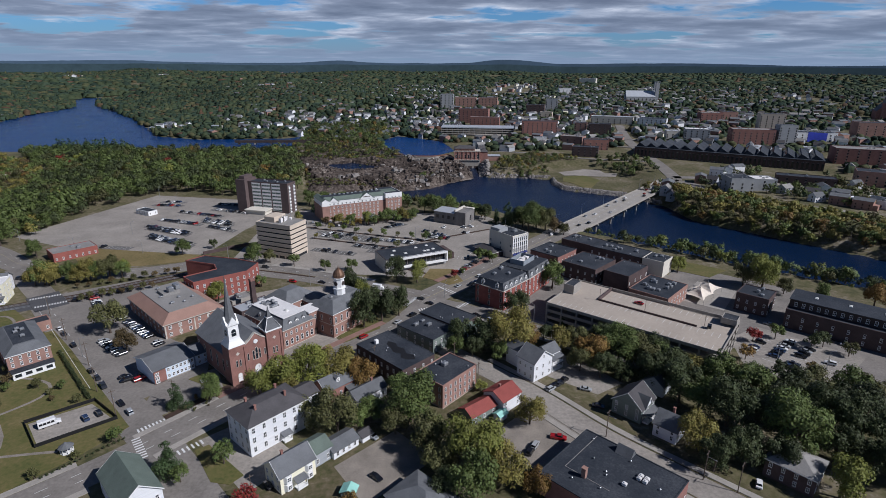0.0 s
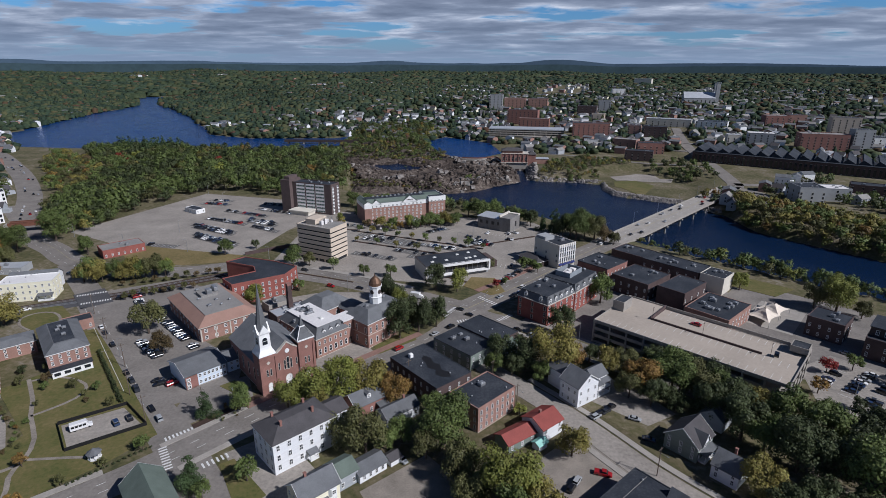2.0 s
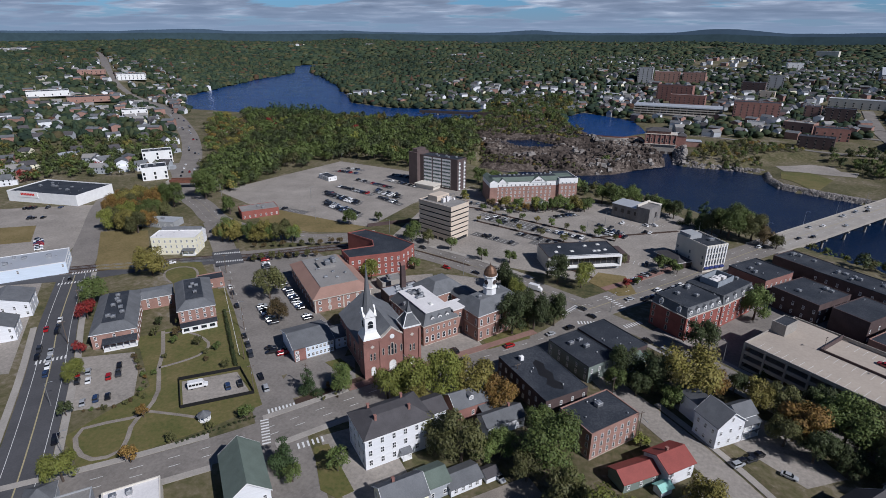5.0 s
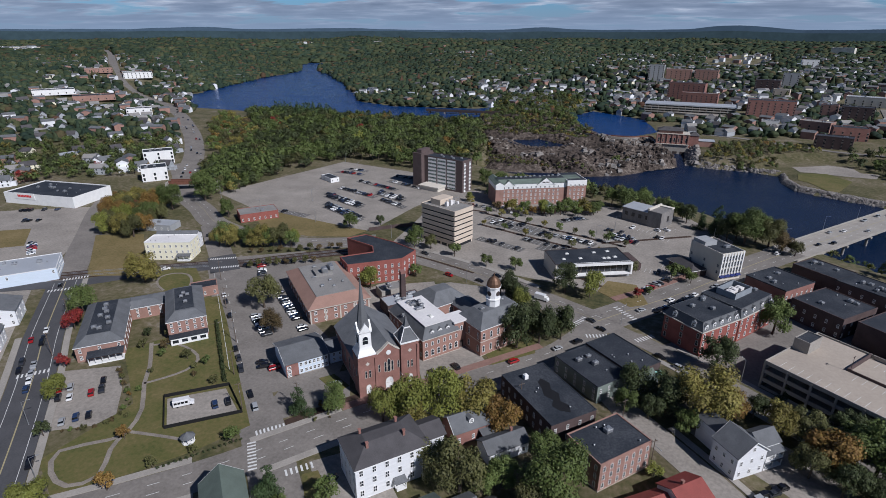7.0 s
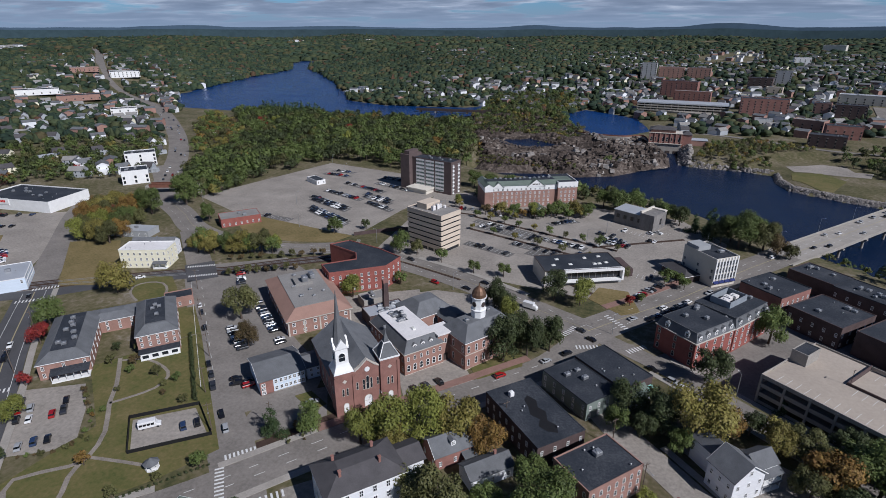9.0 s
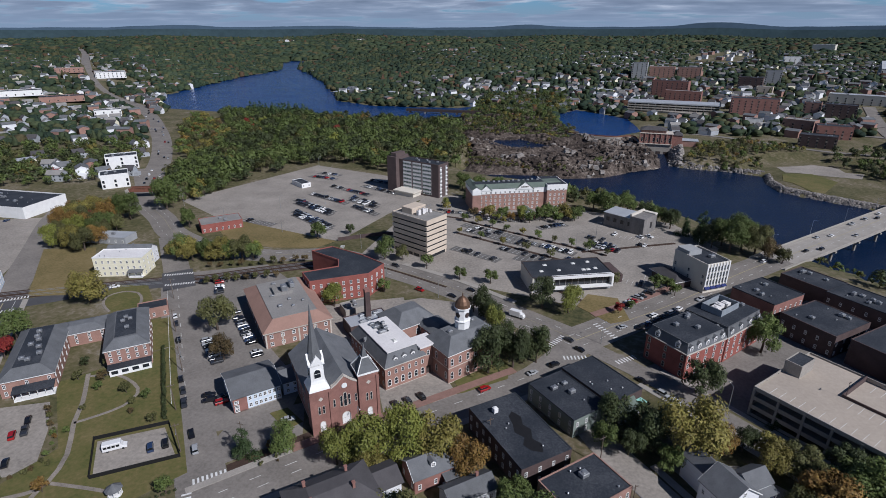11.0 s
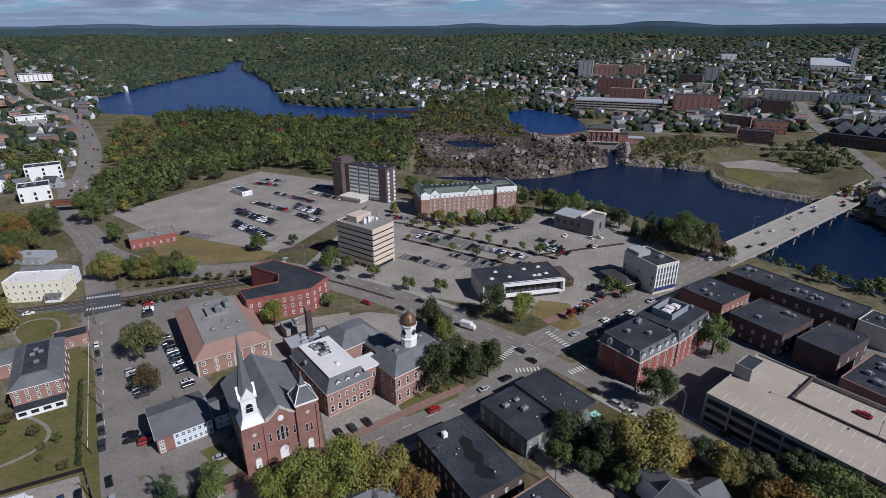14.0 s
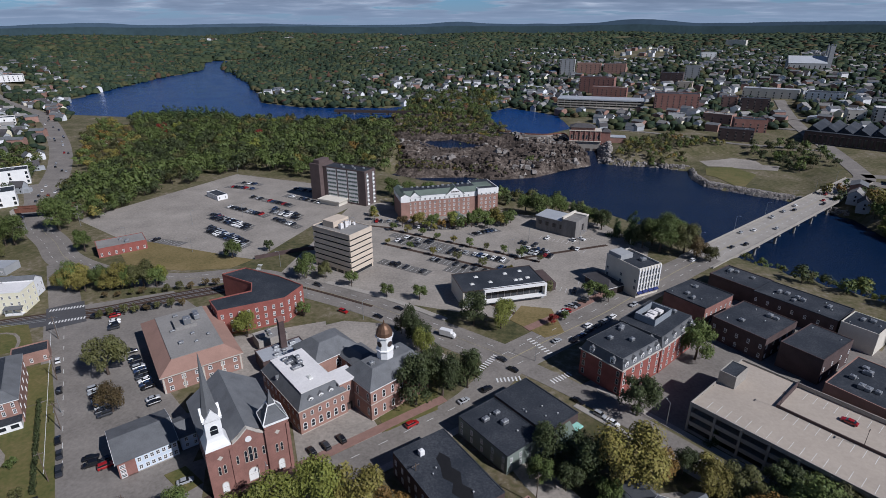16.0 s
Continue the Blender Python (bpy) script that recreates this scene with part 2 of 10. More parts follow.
FAR_LEAF = {k: leaf("far_" + m.name, c, 0.06, 0.10) for k, m, c in (("g", LEAF["g"], (0.068, 0.091, 0.038)), ("d", LEAF["d"], (0.048, 0.069, 0.033)), ("o", LEAF["o"], (0.102, 0.108, 0.042)), ("y", LEAF["y"], (0.130, 0.126, 0.046)), ("b", LEAF["b"], (0.095, 0.072, 0.032)))}


# distance haze is mixed into both ridge colours as blue
RIDGE_NEAR = material("haze_tinted_ridge", shades((0.034, 0.054, 0.062), 0.8, 1.2), 0.004, 0.03, 0.95, spec=0.0)
RIDGE_FAR = material("haze_blue_far_ridge", shades((0.052, 0.080, 0.112), 0.88, 1.12), 0.003, 0.02, 0.95, spec=0.0)
# mean crown green with some haze blue in it, for the infill sheets
CANOPY = material("canopy_infill_green", [(0.030, 0.052, 0.040), (0.038, 0.062, 0.043), (0.048, 0.073, 0.045), (0.062, 0.081, 0.046), (0.085, 0.088, 0.048)], 0.005, 0.07, 0.8, spec=0.1)


def glass(name, tint, rough=0.08):
    m = bpy.data.materials.new(name)
    m.use_nodes = True
    b = m.node_tree.nodes["Principled BSDF"]
    b.inputs["Base Color"].default_value = (*tint, 1)
    b.inputs["Roughness"].default_value = rough
    b.inputs["IOR"].default_value = 1.5
    b.inputs["Specular IOR Level"].default_value = 0.6
    return m


GLASS = glass("window_glass", (0.018, 0.022, 0.028))
CAR_GLASS = glass("car_glass", (0.010, 0.012, 0.014), 0.05)
GLASS_GREEN = glass("green_tinted_glass", (0.06, 0.10, 0.09), 0.1)
LAMP_GLASS = glass("lamp_glass", (0.6, 0.6, 0.55), 0.2)


def car_paint(name, c):
    m = glass(name, c, 0.22)
    m.node_tree.nodes["Principled BSDF"].inputs["Coat Weight"].default_value = 0.6
    return m


CAR_PAINTS = [car_paint("car_paint_" + n, c) for n, c in (("black", (0.010, 0.010, 0.012)), ("white", (0.72, 0.72, 0.71)), ("silver", (0.34, 0.35, 0.36)), ("red", (0.30, 0.012, 0.012)), ("blue", (0.025, 0.045, 0.10)), ("charcoal", (0.035, 0.037, 0.042)))]
CAR_NAMES = ["black", "white", "silver", "red", "dark blue", "charcoal"]


def water_material(name, deep):
    m = bpy.data.materials.new(name)
    m.use_nodes = True
    nt = m.node_tree
    N, L = nt.nodes.new, nt.links.new
    b = nt.nodes["Principled BSDF"]
    b.inputs["Base Color"].default_value = (*deep, 1)
    b.inputs["Roughness"].default_value = 0.16
    b.inputs["IOR"].default_value = 1.33
    b.inputs["Specular IOR Level"].default_value = 0.13
    geo, n1, n2, bp = N("ShaderNodeNewGeometry"), N("ShaderNodeTexNoise"), N("ShaderNodeTexNoise"), N("ShaderNodeBump")
    n1.inputs["Scale"].default_value, n1.inputs["Detail"].default_value = 0.9, 4
    n2.inputs["Scale"].default_value, n2.inputs["Detail"].default_value = 0.02, 3
    L(geo.outputs["Position"], n1.inputs["Vector"])
    L(geo.outputs["Position"], n2.inputs["Vector"])
    bp.inputs["Strength"].default_value, bp.inputs["Distance"].default_value = 0.9, 0.6
    L(n1.outputs["Fac"], bp.inputs["Height"])
    L(bp.outputs[0], b.inputs["Normal"])
    mr = N("ShaderNodeMapRange")
    mr.inputs["From Min"].default_value, mr.inputs["From Max"].default_value = 0.35, 0.65
    mr.inputs["To Min"].default_value, mr.inputs["To Max"].default_value = 0.10, 0.26
    L(n2.outputs["Fac"], mr.inputs["Value"])
    L(mr.outputs[0], b.inputs["Roughness"])
    return m


WATER = water_material("river_water", (0.004, 0.014, 0.042))
# the reflected sky's blue is put into this base colour
WATER_UP = water_material("sky_tinted_river_water", (0.006, 0.036, 0.135))

# ---- the land: one sheet with the river valley and the hills ----
RIVER_LOW = [(-150, 562), (-128, 542), (-60, 526), (0, 506), (35, 488), (96, 425), (125, 400), (163, 370), (194, 341), (262, 292), (420, 180), (700, -30),
             (780, 60), (480, 222), (311, 354), (257, 412), (220, 452), (213, 505), (189, 545), (164, 557), (150, 565), (129, 579), (124, 605), (127, 634), (92, 640), (66, 639), (48, 647), (46, 690), (44, 726), (22, 724), (30, 672), (28, 635), (3, 613), (-16, 586), (-49, 569), (-80, 573), (-128, 560)]
RIVER_UP = [(-721, 780), (-542, 776), (-419, 773), (-308, 774), (-240, 860), (-200, 880), (-170, 960), (-233, 971), (-268, 925), (-413, 905), (-511, 947), (-696, 1238),
            (-1034, 1644), (-1252, 2024), (-1320, 2003), (-1040, 1562), (-1000, 1340), (-860, 925)]
POOL_UP = [(-100, 905), (-80, 965), (-10, 905), (10, 800), (-20, 760), (-58, 757)]
LEDGES = [(-146, 566), (-160, 625), (-180, 695), (-204, 745), (-240, 846), (-130, 870), (-60, 790), (-56, 752), (0, 752), (20, 724), (33, 670), (31, 632), (4, 609), (-16, 581), (-49, 564), (-80, 568), (-129, 554)]
LOW_Z, UP_Z = -9.0, -1.0
FAR_PARK = [(112, 640), (112, 570), (180, 530), (214, 570), (226, 620), (226, 676), (184, 706), (130, 686)]


def inside_by(px, py, poly):
    """Metres inside a polygon (minus: outside), for arrays of points."""
    p = np.array(poly, float)
    q = np.roll(p, -1, 0)
    best = np.full(px.shape, 1e9)
    odd = np.zeros(px.shape, bool)
    for (ax, ay), (bx, by) in zip(p, q):
        dx, dy = bx - ax, by - ay
        s = np.clip(((px - ax) * dx + (py - ay) * dy) / (dx * dx + dy * dy), 0, 1)
        best = np.minimum(best, np.hypot(px - ax - s * dx, py - ay - s * dy))
        if ay != by:
            odd ^= ((ay > py) != (by > py)) & (px < (bx - ax) * (py - ay) / (by - ay) + ax)
    return np.where(odd, best, -best)


def smooth(a, b, v):
    s = np.clip((v - a) / (b - a), 0, 1)
    return s * s * (3 - 2 * s)


def wave(x, y, seed, size):
    """Cheap smooth noise from a few sines."""
    r = np.random.RandomState(seed)
    out = 0.0
    for k in range(6):
        a, f, p = r.rand() * 6.28, (0.6 + r.rand()) * 6.28 / size, r.rand() * 6.28
        out = out + np.sin((x * math.cos(a) + y * math.sin(a)) * f + p)
    return out / 6


HAMLETS = ((-2130, 1480, 190, 120, 44), (-545, 1065, 62, 36, 12), (-1530, 3070, 150, 110, 18), (-2510, 3028, 60, 90, 8), (-1628, 2467, 60, 80, 8))


def land_height(x, y):
    x, y = np.asarray(x, float), np.asarray(y, float)
    r, az = np.hypot(x, y), np.degrees(np.arctan2(x, np.maximum(y, 1e-6)))
    low, up, pool = inside_by(x, y, RIVER_LOW), inside_by(x, y, RIVER_UP), inside_by(x, y, POOL_UP)
    rise = np.interp(r, [0, 680, 820, 1300, 2000, 2700, 3100, 3500, 3900, 4300, 4600, 5000, 6500], [0, 0, 5, 34, 46, 46, 50, 42, 46, 52, 48, 40, 30])
    hills = 26 * np.exp(-((az - 6.5) / 3.6) ** 2) + 17 * np.exp(-((az + 10.5) / 3.0) ** 2) + 14 * np.exp(-((az + 43) / 3.5) ** 2) + 9 * np.exp(-((az + 30) / 5) ** 2) + 8 * np.exp(-((az - 20) / 7) ** 2)
    rise = rise + hills * smooth(2900, 4200, r) * (1 - smooth(4350, 4700, r)) * 0.35
    rise = rise + smooth(900, 2500, r) * (14 * wave(x, y, 3, 1100) + 5 * wave(x, y, 4, 420)) + smooth(3000, 4300, r) * 8 * wave(x, y, 5, 700)
    for cx, cy, sx, sy, n in HAMLETS:
        rise = rise + 12 * np.exp(-((x - cx) / (1.6 * sx)) ** 2 - ((y - cy) / (1.8 * sy)) ** 2)
    away = -np.maximum(up, pool)
    z = rise * smooth(15, 420, away) * smooth(-50, 60, y)
    bare = smooth(-8, 6, inside_by(x, y, LEDGES))
    z = z * (1 - bare) - 12 * bare
    park = smooth(-14, 4, inside_by(x, y, FAR_PARK))
    z = z * (1 - park) - 5.6 * park
    bank = smooth(-16, 5, low) * (1 - park) + smooth(-5, 4, low) * park
    z = z * (1 - bank) + (LOW_Z - 4) * bank
    bank = smooth(-12, 5, np.maximum(up, pool))
    return z * (1 - bank) + (UP_Z - 3) * bank


def steps(*spans):
    out = []
    for a, b, s in spans:
        out += list(np.arange(a, b, s))
    return np.array(out + [spans[-1][1]], float)


def mesh_object(name, verts, faces, mat, parent=None, flat=True):
    me = bpy.data.meshes.new(name)
    me.from_pydata(verts, [], faces)
    me.materials.append(mat)
    if not flat:
        me.shade_smooth()
    ob = new(name, me)
    if parent:
        ob.parent = parent
    return ob


def build_land():
    xs = steps((-6200, -2000, 140), (-2000, -700, 36), (-700, 420, 11), (420, 2000, 36), (2000, 6200, 140))
    ys = steps((-2400, 0, 120), (0, 1000, 11), (1000, 2200, 30), (2200, 5000, 70), (5000, 6400, 200))
    X, Y = np.meshgrid(xs, ys)
    Z = land_height(X, Y)
    v = np.stack([X.ravel(), Y.ravel(), Z.ravel()], 1)
    n = len(xs)
    i, j = np.meshgrid(np.arange(len(ys) - 1), np.arange(n - 1), indexing="ij")
    a = (i * n + j).ravel()
    f = np.stack([a, a + 1, a + n + 1, a + n], 1)
    ob = mesh_object("ground", v.tolist(), f.tolist(), GROUND, flat=False)
    tagged(ob, "uneven grass and earth with a river valley", "ground", kind="structure")


build_land()


def sheet(name, pts, z, mat, label, category, thick=0.0, kind="structure"):
    """A flat slab over a polygon."""
    bm = bmesh.new()
    vs = [bm.verts.new((x, y, z)) for x, y in pts]
    f = bm.faces.new(vs)
    f.normal_update()
    if f.normal.z < 0:
        f.normal_flip()
    if thick:
        r = bmesh.ops.extrude_face_region(bm, geom=[f])
        for e in r["geom"]:
            if isinstance(e, bmesh.types.BMVert):
                e.co.z -= thick
        bmesh.ops.recalc_face_normals(bm, faces=bm.faces)
    bmesh.ops.triangulate(bm, faces=[q for q in bm.faces if len(q.verts) > 4])
    me = bpy.data.meshes.new(name)
    bm.to_mesh(me)
    bm.free()
    me.materials.append(mat)
    return tagged(new(name, me), label, category, kind=kind)


def grown(poly, by):
    """The polygon pushed outwards by so many metres."""
    p = [Vector(q) for q in poly]
    area = sum(a.x * b.y - b.x * a.y for a, b in zip(p, p[1:] + p[:1]))
    sign = 1 if area > 0 else -1
    out = []
    for a, b, c in zip(p[-1:] + p[:-1], p, p[1:] + p[:1]):
        n1, n2 = (b - a).normalized(), (c - b).normalized()
        n = Vector((n1.y + n2.y, -n1.x - n2.x))
        n = n.normalized() * sign if n.length > 0.1 else Vector((0, 0))
        out.append((b.x + n.x * by, b.y + n.y * by))
    return out


sheet("water", grown(RIVER_LOW, 14), LOW_Z, WATER, "deep blue river water below the falls", "river")
sheet("water", grown(RIVER_UP, 10), UP_Z, WATER_UP, "deep blue river water above the falls", "river")
sheet("water", grown(POOL_UP, 8), UP_Z, WATER_UP, "still blue pool behind the dam", "river")


def smooth_line(pts, step=6.0):
    """A rounded line through the points."""
    p = [Vector(q) for q in pts]
    p = [p[0] * 2 - p[1]] + p + [p[-1] * 2 - p[-2]]
    out = []
    for i in range(1, len(p) - 2):
        a, b, c, d = p[i - 1:i + 3]
        n = max(2, int((c - b).length / step))
        for k in range(n):
            s = k / n
            out.append(0.5 * (2 * b + (c - a) * s + (2 * a - 5 * b + 4 * c - d) * s * s + (3 * b - a - 3 * c + d) * s ** 3))
    return out + [p[-2]]


def ribbon(name, pts, width, z, mat, label, category, thick=0.12, shift=0.0, curved=True, follow=False):
    """A strip along a line, with a little thickness."""
    line = smooth_line(pts) if curved else [Vector(q) for q in pts]
    v, f = [], []
    for i, q in enumerate(line):
        d = (line[min(i + 1, len(line) - 1)] - line[max(i - 1, 0)]).normalized()
        n = Vector((-d.y, d.x))
        zz = z + (float(land_height(q.x, q.y)) if follow else 0)
        for s, dz in ((shift - width / 2, 0), (shift + width / 2, 0), (shift + width / 2, -thick), (shift - width / 2, -thick)):
            v.append((q.x + n.x * s, q.y + n.y * s, zz + dz))
        if i:
            a, b = 4 * i - 4, 4 * i
            f += [(a, b, b + 1, a + 1), (a + 1, b + 1, b + 2, a + 2), (a + 3, b + 3, b, a)]
    f += [(0, 1, 2, 3), (len(v) - 1, len(v) - 2, len(v) - 3, len(v) - 4)]
    ob = mesh_object(name, v, f, mat)
    return tagged(ob, label, category, kind="structure")


# streets
MAIN_ST = [(-171, 77), (-133, 110.5), (-110, 133), (-98.5, 146.5), (-79.5, 170), (-47.5, 205.5), (-23, 233), (-9, 262)]
SIDE_ST = [(-214, 262), (-203, 252), (-165, 214), (-134, 183), (-103, 156), (-78, 131), (-55, 108), (-20, 75)]
BOULEVARD = [(-420, 440), (-366, 392), (-326, 355), (-293, 334), (-262, 313), (-222, 301), (-185, 303), (-150, 316), (-110, 307), (-76, 297), (-44, 283), (-9, 267)]
BRIDGE_ST = [(-9, 267), (10, 290), (32, 316), (65, 361), (90, 392)]
DOWN_ST = [(-9, 267), (20, 250), (49, 229), (78, 206), (102, 180)]
HILL_ST = [(-9, 240), (1, 214), (15, 199), (35.5, 177.5), (54.5, 153.5), (71.5, 136.5), (92.5, 116.5), (127, 87), (177, 47)]
LEFT_ST = [(-120, 70), (-157, 108), (-196, 145), (-229, 174), (-269, 213), (-316, 262), (-356, 302), (-380, 330)]
CROSS_ST = [(-330, 175), (-274, 207), (-257, 219), (-235, 240), (-207, 258)]
ARTERIAL = [(-331, 356), (-366, 392), (-444, 486), (-555, 594), (-754, 757), (-948, 863), (-1186, 1028), (-1748, 1486), (-2300, 1900)]
for k, (pts, width, mat, label) in enumerate((
        (MAIN_ST, 12.5, ASPHALT, "worn grey main street with parking bays"),
        (SIDE_ST, 14, ASPHALT, "wide grey side street with angled parking"),
        (BOULEVARD, 17, ASPHALT, "four-lane boulevard of pale worn asphalt"),
        (BRIDGE_ST, 18, ASPHALT, "wide street leading up to the bridge"),
        (DOWN_ST, 9, ASPHALT, "street running down beside the parking garage"),
        (HILL_ST, 10, LOT, "patched residential street of pale asphalt"),
        (LEFT_ST[:5], 15, ASPHALT_DARK, "freshly paved dark street with a yellow line"),
        (CROSS_ST, 9, ASPHALT_DARK, "short dark cross street"))):
    ribbon("road", pts, width, 0.06 + 0.012 * k, mat, label, "road")
ribbon("road", LEFT_ST[4:], 15, 0.055, ASPHALT, "pale worn street beside the store lot", "road")
ribbon("road", ARTERIAL, 20, 0.20, ASPHALT, "arterial road running out of town", "road", follow=True)
# pavements stand a kerb's height above the street
for pts, shift in ((MAIN_ST[:3], 7.5), (MAIN_ST[3:5], 7.5), (MAIN_ST[1:3], -7.5), (MAIN_ST[3:7], -7.5), (HILL_ST[2:7], 7.0), (HILL_ST[3:8], -7.0), (LEFT_ST[1:4], 9.0), (LEFT_ST[1:5], -9.0), (DOWN_ST[1:4], -7.0), (DOWN_ST[1:4], 7.0)):
    ribbon("pavement", pts, 2.4, 0.20, CONCRETE, "pale concrete pavement with a raised kerb", "pavement", 0.2, shift)
ribbon("pavement", [(4, 283.5)] + BRIDGE_ST[1:4], 4.0, 0.21, BRICK_PAVE, "red brick pavement with a raised kerb", "pavement", 0.2, 11.5)
ribbon("pavement", MAIN_ST[4:7], 3.4, 0.22, BRICK_PAVE, "red brick pavement with a raised kerb", "pavement", 0.2, 8.1)
ribbon("pavement", BOULEVARD[8:11], 3.0, 0.21, CONCRETE, "pale concrete pavement with a raised kerb", "pavement", 0.2, 10.2)
ribbon("median", BOULEVARD[7:10], 1.4, 0.26, MULCH, "narrow planted median of dark earth", "median", 0.2, 0.0)

# lots and lawns
LOTS = [
    ("parking_lot", [(-312, 372), (-274, 504), (-188, 488), (-140, 440), (-151, 394), (-158, 336), (-243, 341)], LOT, "broad worn grey parking lot"),
    ("parking_lot", [(-97, 352), (-100, 396), (-30, 374), (4, 362), (-14, 330), (-42, 318), (-76, 323)], LOT, "grey parking lot beside the tan office tower"),
    ("parking_lot", [(-31, 376), (-19, 424), (36, 400), (14, 364)], LOT, "grey parking lot near the river"),
    ("parking_lot", [(-1, 322), (8, 364), (40, 364), (34, 318), (11, 298)], LOT, "curving grey parking lot"),
    ("parking_lot", [(-216, 266), (-178, 292), (-150, 276), (-127, 222), (-100, 204), (-96, 190), (-113, 174), (-128, 172), (-160, 203)], ASPHALT, "grey parking lot beside the side street"),
    ("parking_lot", [(-197, 156), (-178, 167.5), (-165, 157), (-155, 146), (-157, 139), (-170, 131)], LOT, "small grey parking lot of the garden home"),
    ("parking_lot", [(-440, 270), (-372, 310), (-326, 268), (-300, 232), (-360, 190)], LOT, "grey parking lot of the white store"),
    ("parking_lot", [(134, 224), (153, 236), (184, 206), (150, 178), (128, 200)], LOT, "grey riverside parking lot"),
    ("parking_lot", [(24, 205), (60, 178), (72, 186), (58, 205), (44, 212)], LOT, "rough pale yard with parked cars"),
]
COURTS_AND_LAWNS = [
    ("parking_lot", [(13, 150), (35, 172), (52, 154), (30, 130)], GRAVEL, "patched gravel and asphalt yard"),
    ("parking_lot", [(-34, 138), (-16, 156), (-2, 142), (-22, 122)], GRAVEL, "pale gravel back yard"),
    ("parking_lot", [(-66, 200), (-44, 216), (-56, 230), (-76, 216)], LOT, "grey forecourt of the courthouse"),
    ("parking_lot", [(-110, 232), (-80, 258), (-92, 280), (-128, 258)], LOT, "service yard behind the courthouse"),
    ("parking_lot", [(-130, 416), (-98, 410), (-20, 436), (-34, 452), (-100, 402), (-130, 404)], LOT, "hotel drive of grey asphalt"),
    ("parking_lot", [(-118, 396), (-100, 410), (-14, 424), (-22, 412), (-100, 396)], LOT, "hotel parking lot of grey asphalt"),
    ("lawn", [(-186, 176), (-164, 210), (-109, 157), (-118, 141), (-140, 113), (-158, 122), (-154, 152)], GRASS, "patchy green and brown park lawn"),
    ("lawn", [(-199, 214), (-184, 228), (-164, 210), (-178, 196)], GRASS, "green lawn beside the garden home"),
    ("lawn", [(-265, 222), (-316, 268), (-289, 280), (-238, 233)], DRY_GRASS, "square of dry brown grass"),
]
SMALL_LAWNS = [
    ("lawn", [(-250, 336), (-238, 347), (-160, 335), (-166, 322), (-190, 314), (-222, 313)], DRY_GRASS, "dry brown grass verge"),
    ("lawn", [(-102, 187), (-98, 191.5), (-89, 187), (-92, 182)], GRASS, "small grass island by the church"),
    ("lawn", [(-44, 218), (-30, 232), (-34, 250), (-54, 232)], GRASS, "courthouse lawn under dark trees"),
    ("lawn", [(-12, 298), (4, 286), (12, 292), (6, 312), (-8, 312)], DRY_GRASS, "planted corner bed with brown grass"),
    ("lawn", [(120, 330), (160, 300), (176, 312), (134, 345)], GRASS, "riverside lawn"),
    ("lawn", [(-420, 226), (-366, 262), (-340, 240), (-392, 200)], DRY_GRASS, "dry grass strip in the store lot"),
    ("lawn", [(-81, 145), (-77.5, 148), (-61, 134), (-64, 130), (-70, 131)], GRASS, "small front lawn"),
    ("lawn", [(-60, 424), (-26, 440), (-22, 432), (-54, 418)], GRASS, "hotel lawn"),
    ("forecourt", [(128, 268), (150, 294), (166, 280), (146, 254)], CONCRETE, "paved riverside terrace"),
    ("forecourt", [(-110, 166), (-104, 160), (-86, 182), (-94, 196), (-112, 180)], ASPHALT, "asphalt apron before the church"),
]
for k, (name, pts, mat, label) in enumerate(LOTS + COURTS_AND_LAWNS + SMALL_LAWNS):
    sheet(name, pts, 0.012 + 0.0013 * k if name != "lawn" else 0.148 + 0.0008 * k, mat, label, name.replace("_", " "), 0.3)
sheet("parking_pad", [(-145, 158), (-130, 170), (-117, 161), (-134, 147)], 0.20, LOT, "bare concrete pad with a shuttle bus", "parking pad", 0.1)
sheet("yard", [(-82, 150), (-68, 163), (-46, 142), (-58, 126)], 0.0095, LOT, "grey asphalt drive beside the white house", "yard", 0.2)
sheet("yard", [(-136, 322), (-142, 444), (-100, 458), (36, 436), (60, 398), (44, 322), (4, 296), (-70, 304)], 0.003, LOT, "worn asphalt round the hotel lots", "yard", 0.2)
sheet("lawn", [(-233, 234), (-233, 246), (-219, 250), (-201, 236), (-214, 223)], 0.16, GRASS, "green lawn by the rail crossing", "lawn", 0.2)
sheet("yard", [(-74, 118), (-20, 168), (22, 206), (66, 160), (110, 112), (40, 60), (-30, 70)], 0.006, YARD, "rough grass and bare earth between the houses", "yard", 0.2)
sheet("yard", [(12, 250), (60, 300), (96, 345), (140, 300), (152, 250), (120, 232), (60, 236)], 0.007, ASPHALT, "service alleys of worn asphalt", "yard", 0.2)
sheet("yard", [(-34, 184), (6, 222), (24, 250), (60, 226), (30, 198), (0, 196)], 0.009, YARD, "rough grass yards behind the corner shops", "yard", 0.2)
sheet("yard", [(-118, 256), (-84, 282), (-60, 284), (-30, 262), (-60, 214), (-108, 226)], 0.005, LOT, "paved courts round the courthouse", "yard", 0.2)
sheet("yard", [(134, 300), (150, 322), (250, 240), (300, 130), (250, 120), (180, 176), (120, 224)], 0.004, ASPHALT, "worn asphalt along the mill", "yard", 0.2)
sheet("yard", [(-300, 150), (-250, 120), (-210, 140), (-330, 250), (-370, 210)], 0.004, LOT, "asphalt forecourts along the dark street", "yard", 0.2)
RAIL = [(-285, 212), (-262, 228), (-241, 241), (-217, 256), (-199, 265), (-187, 275), (-172, 287), (-150, 303)]
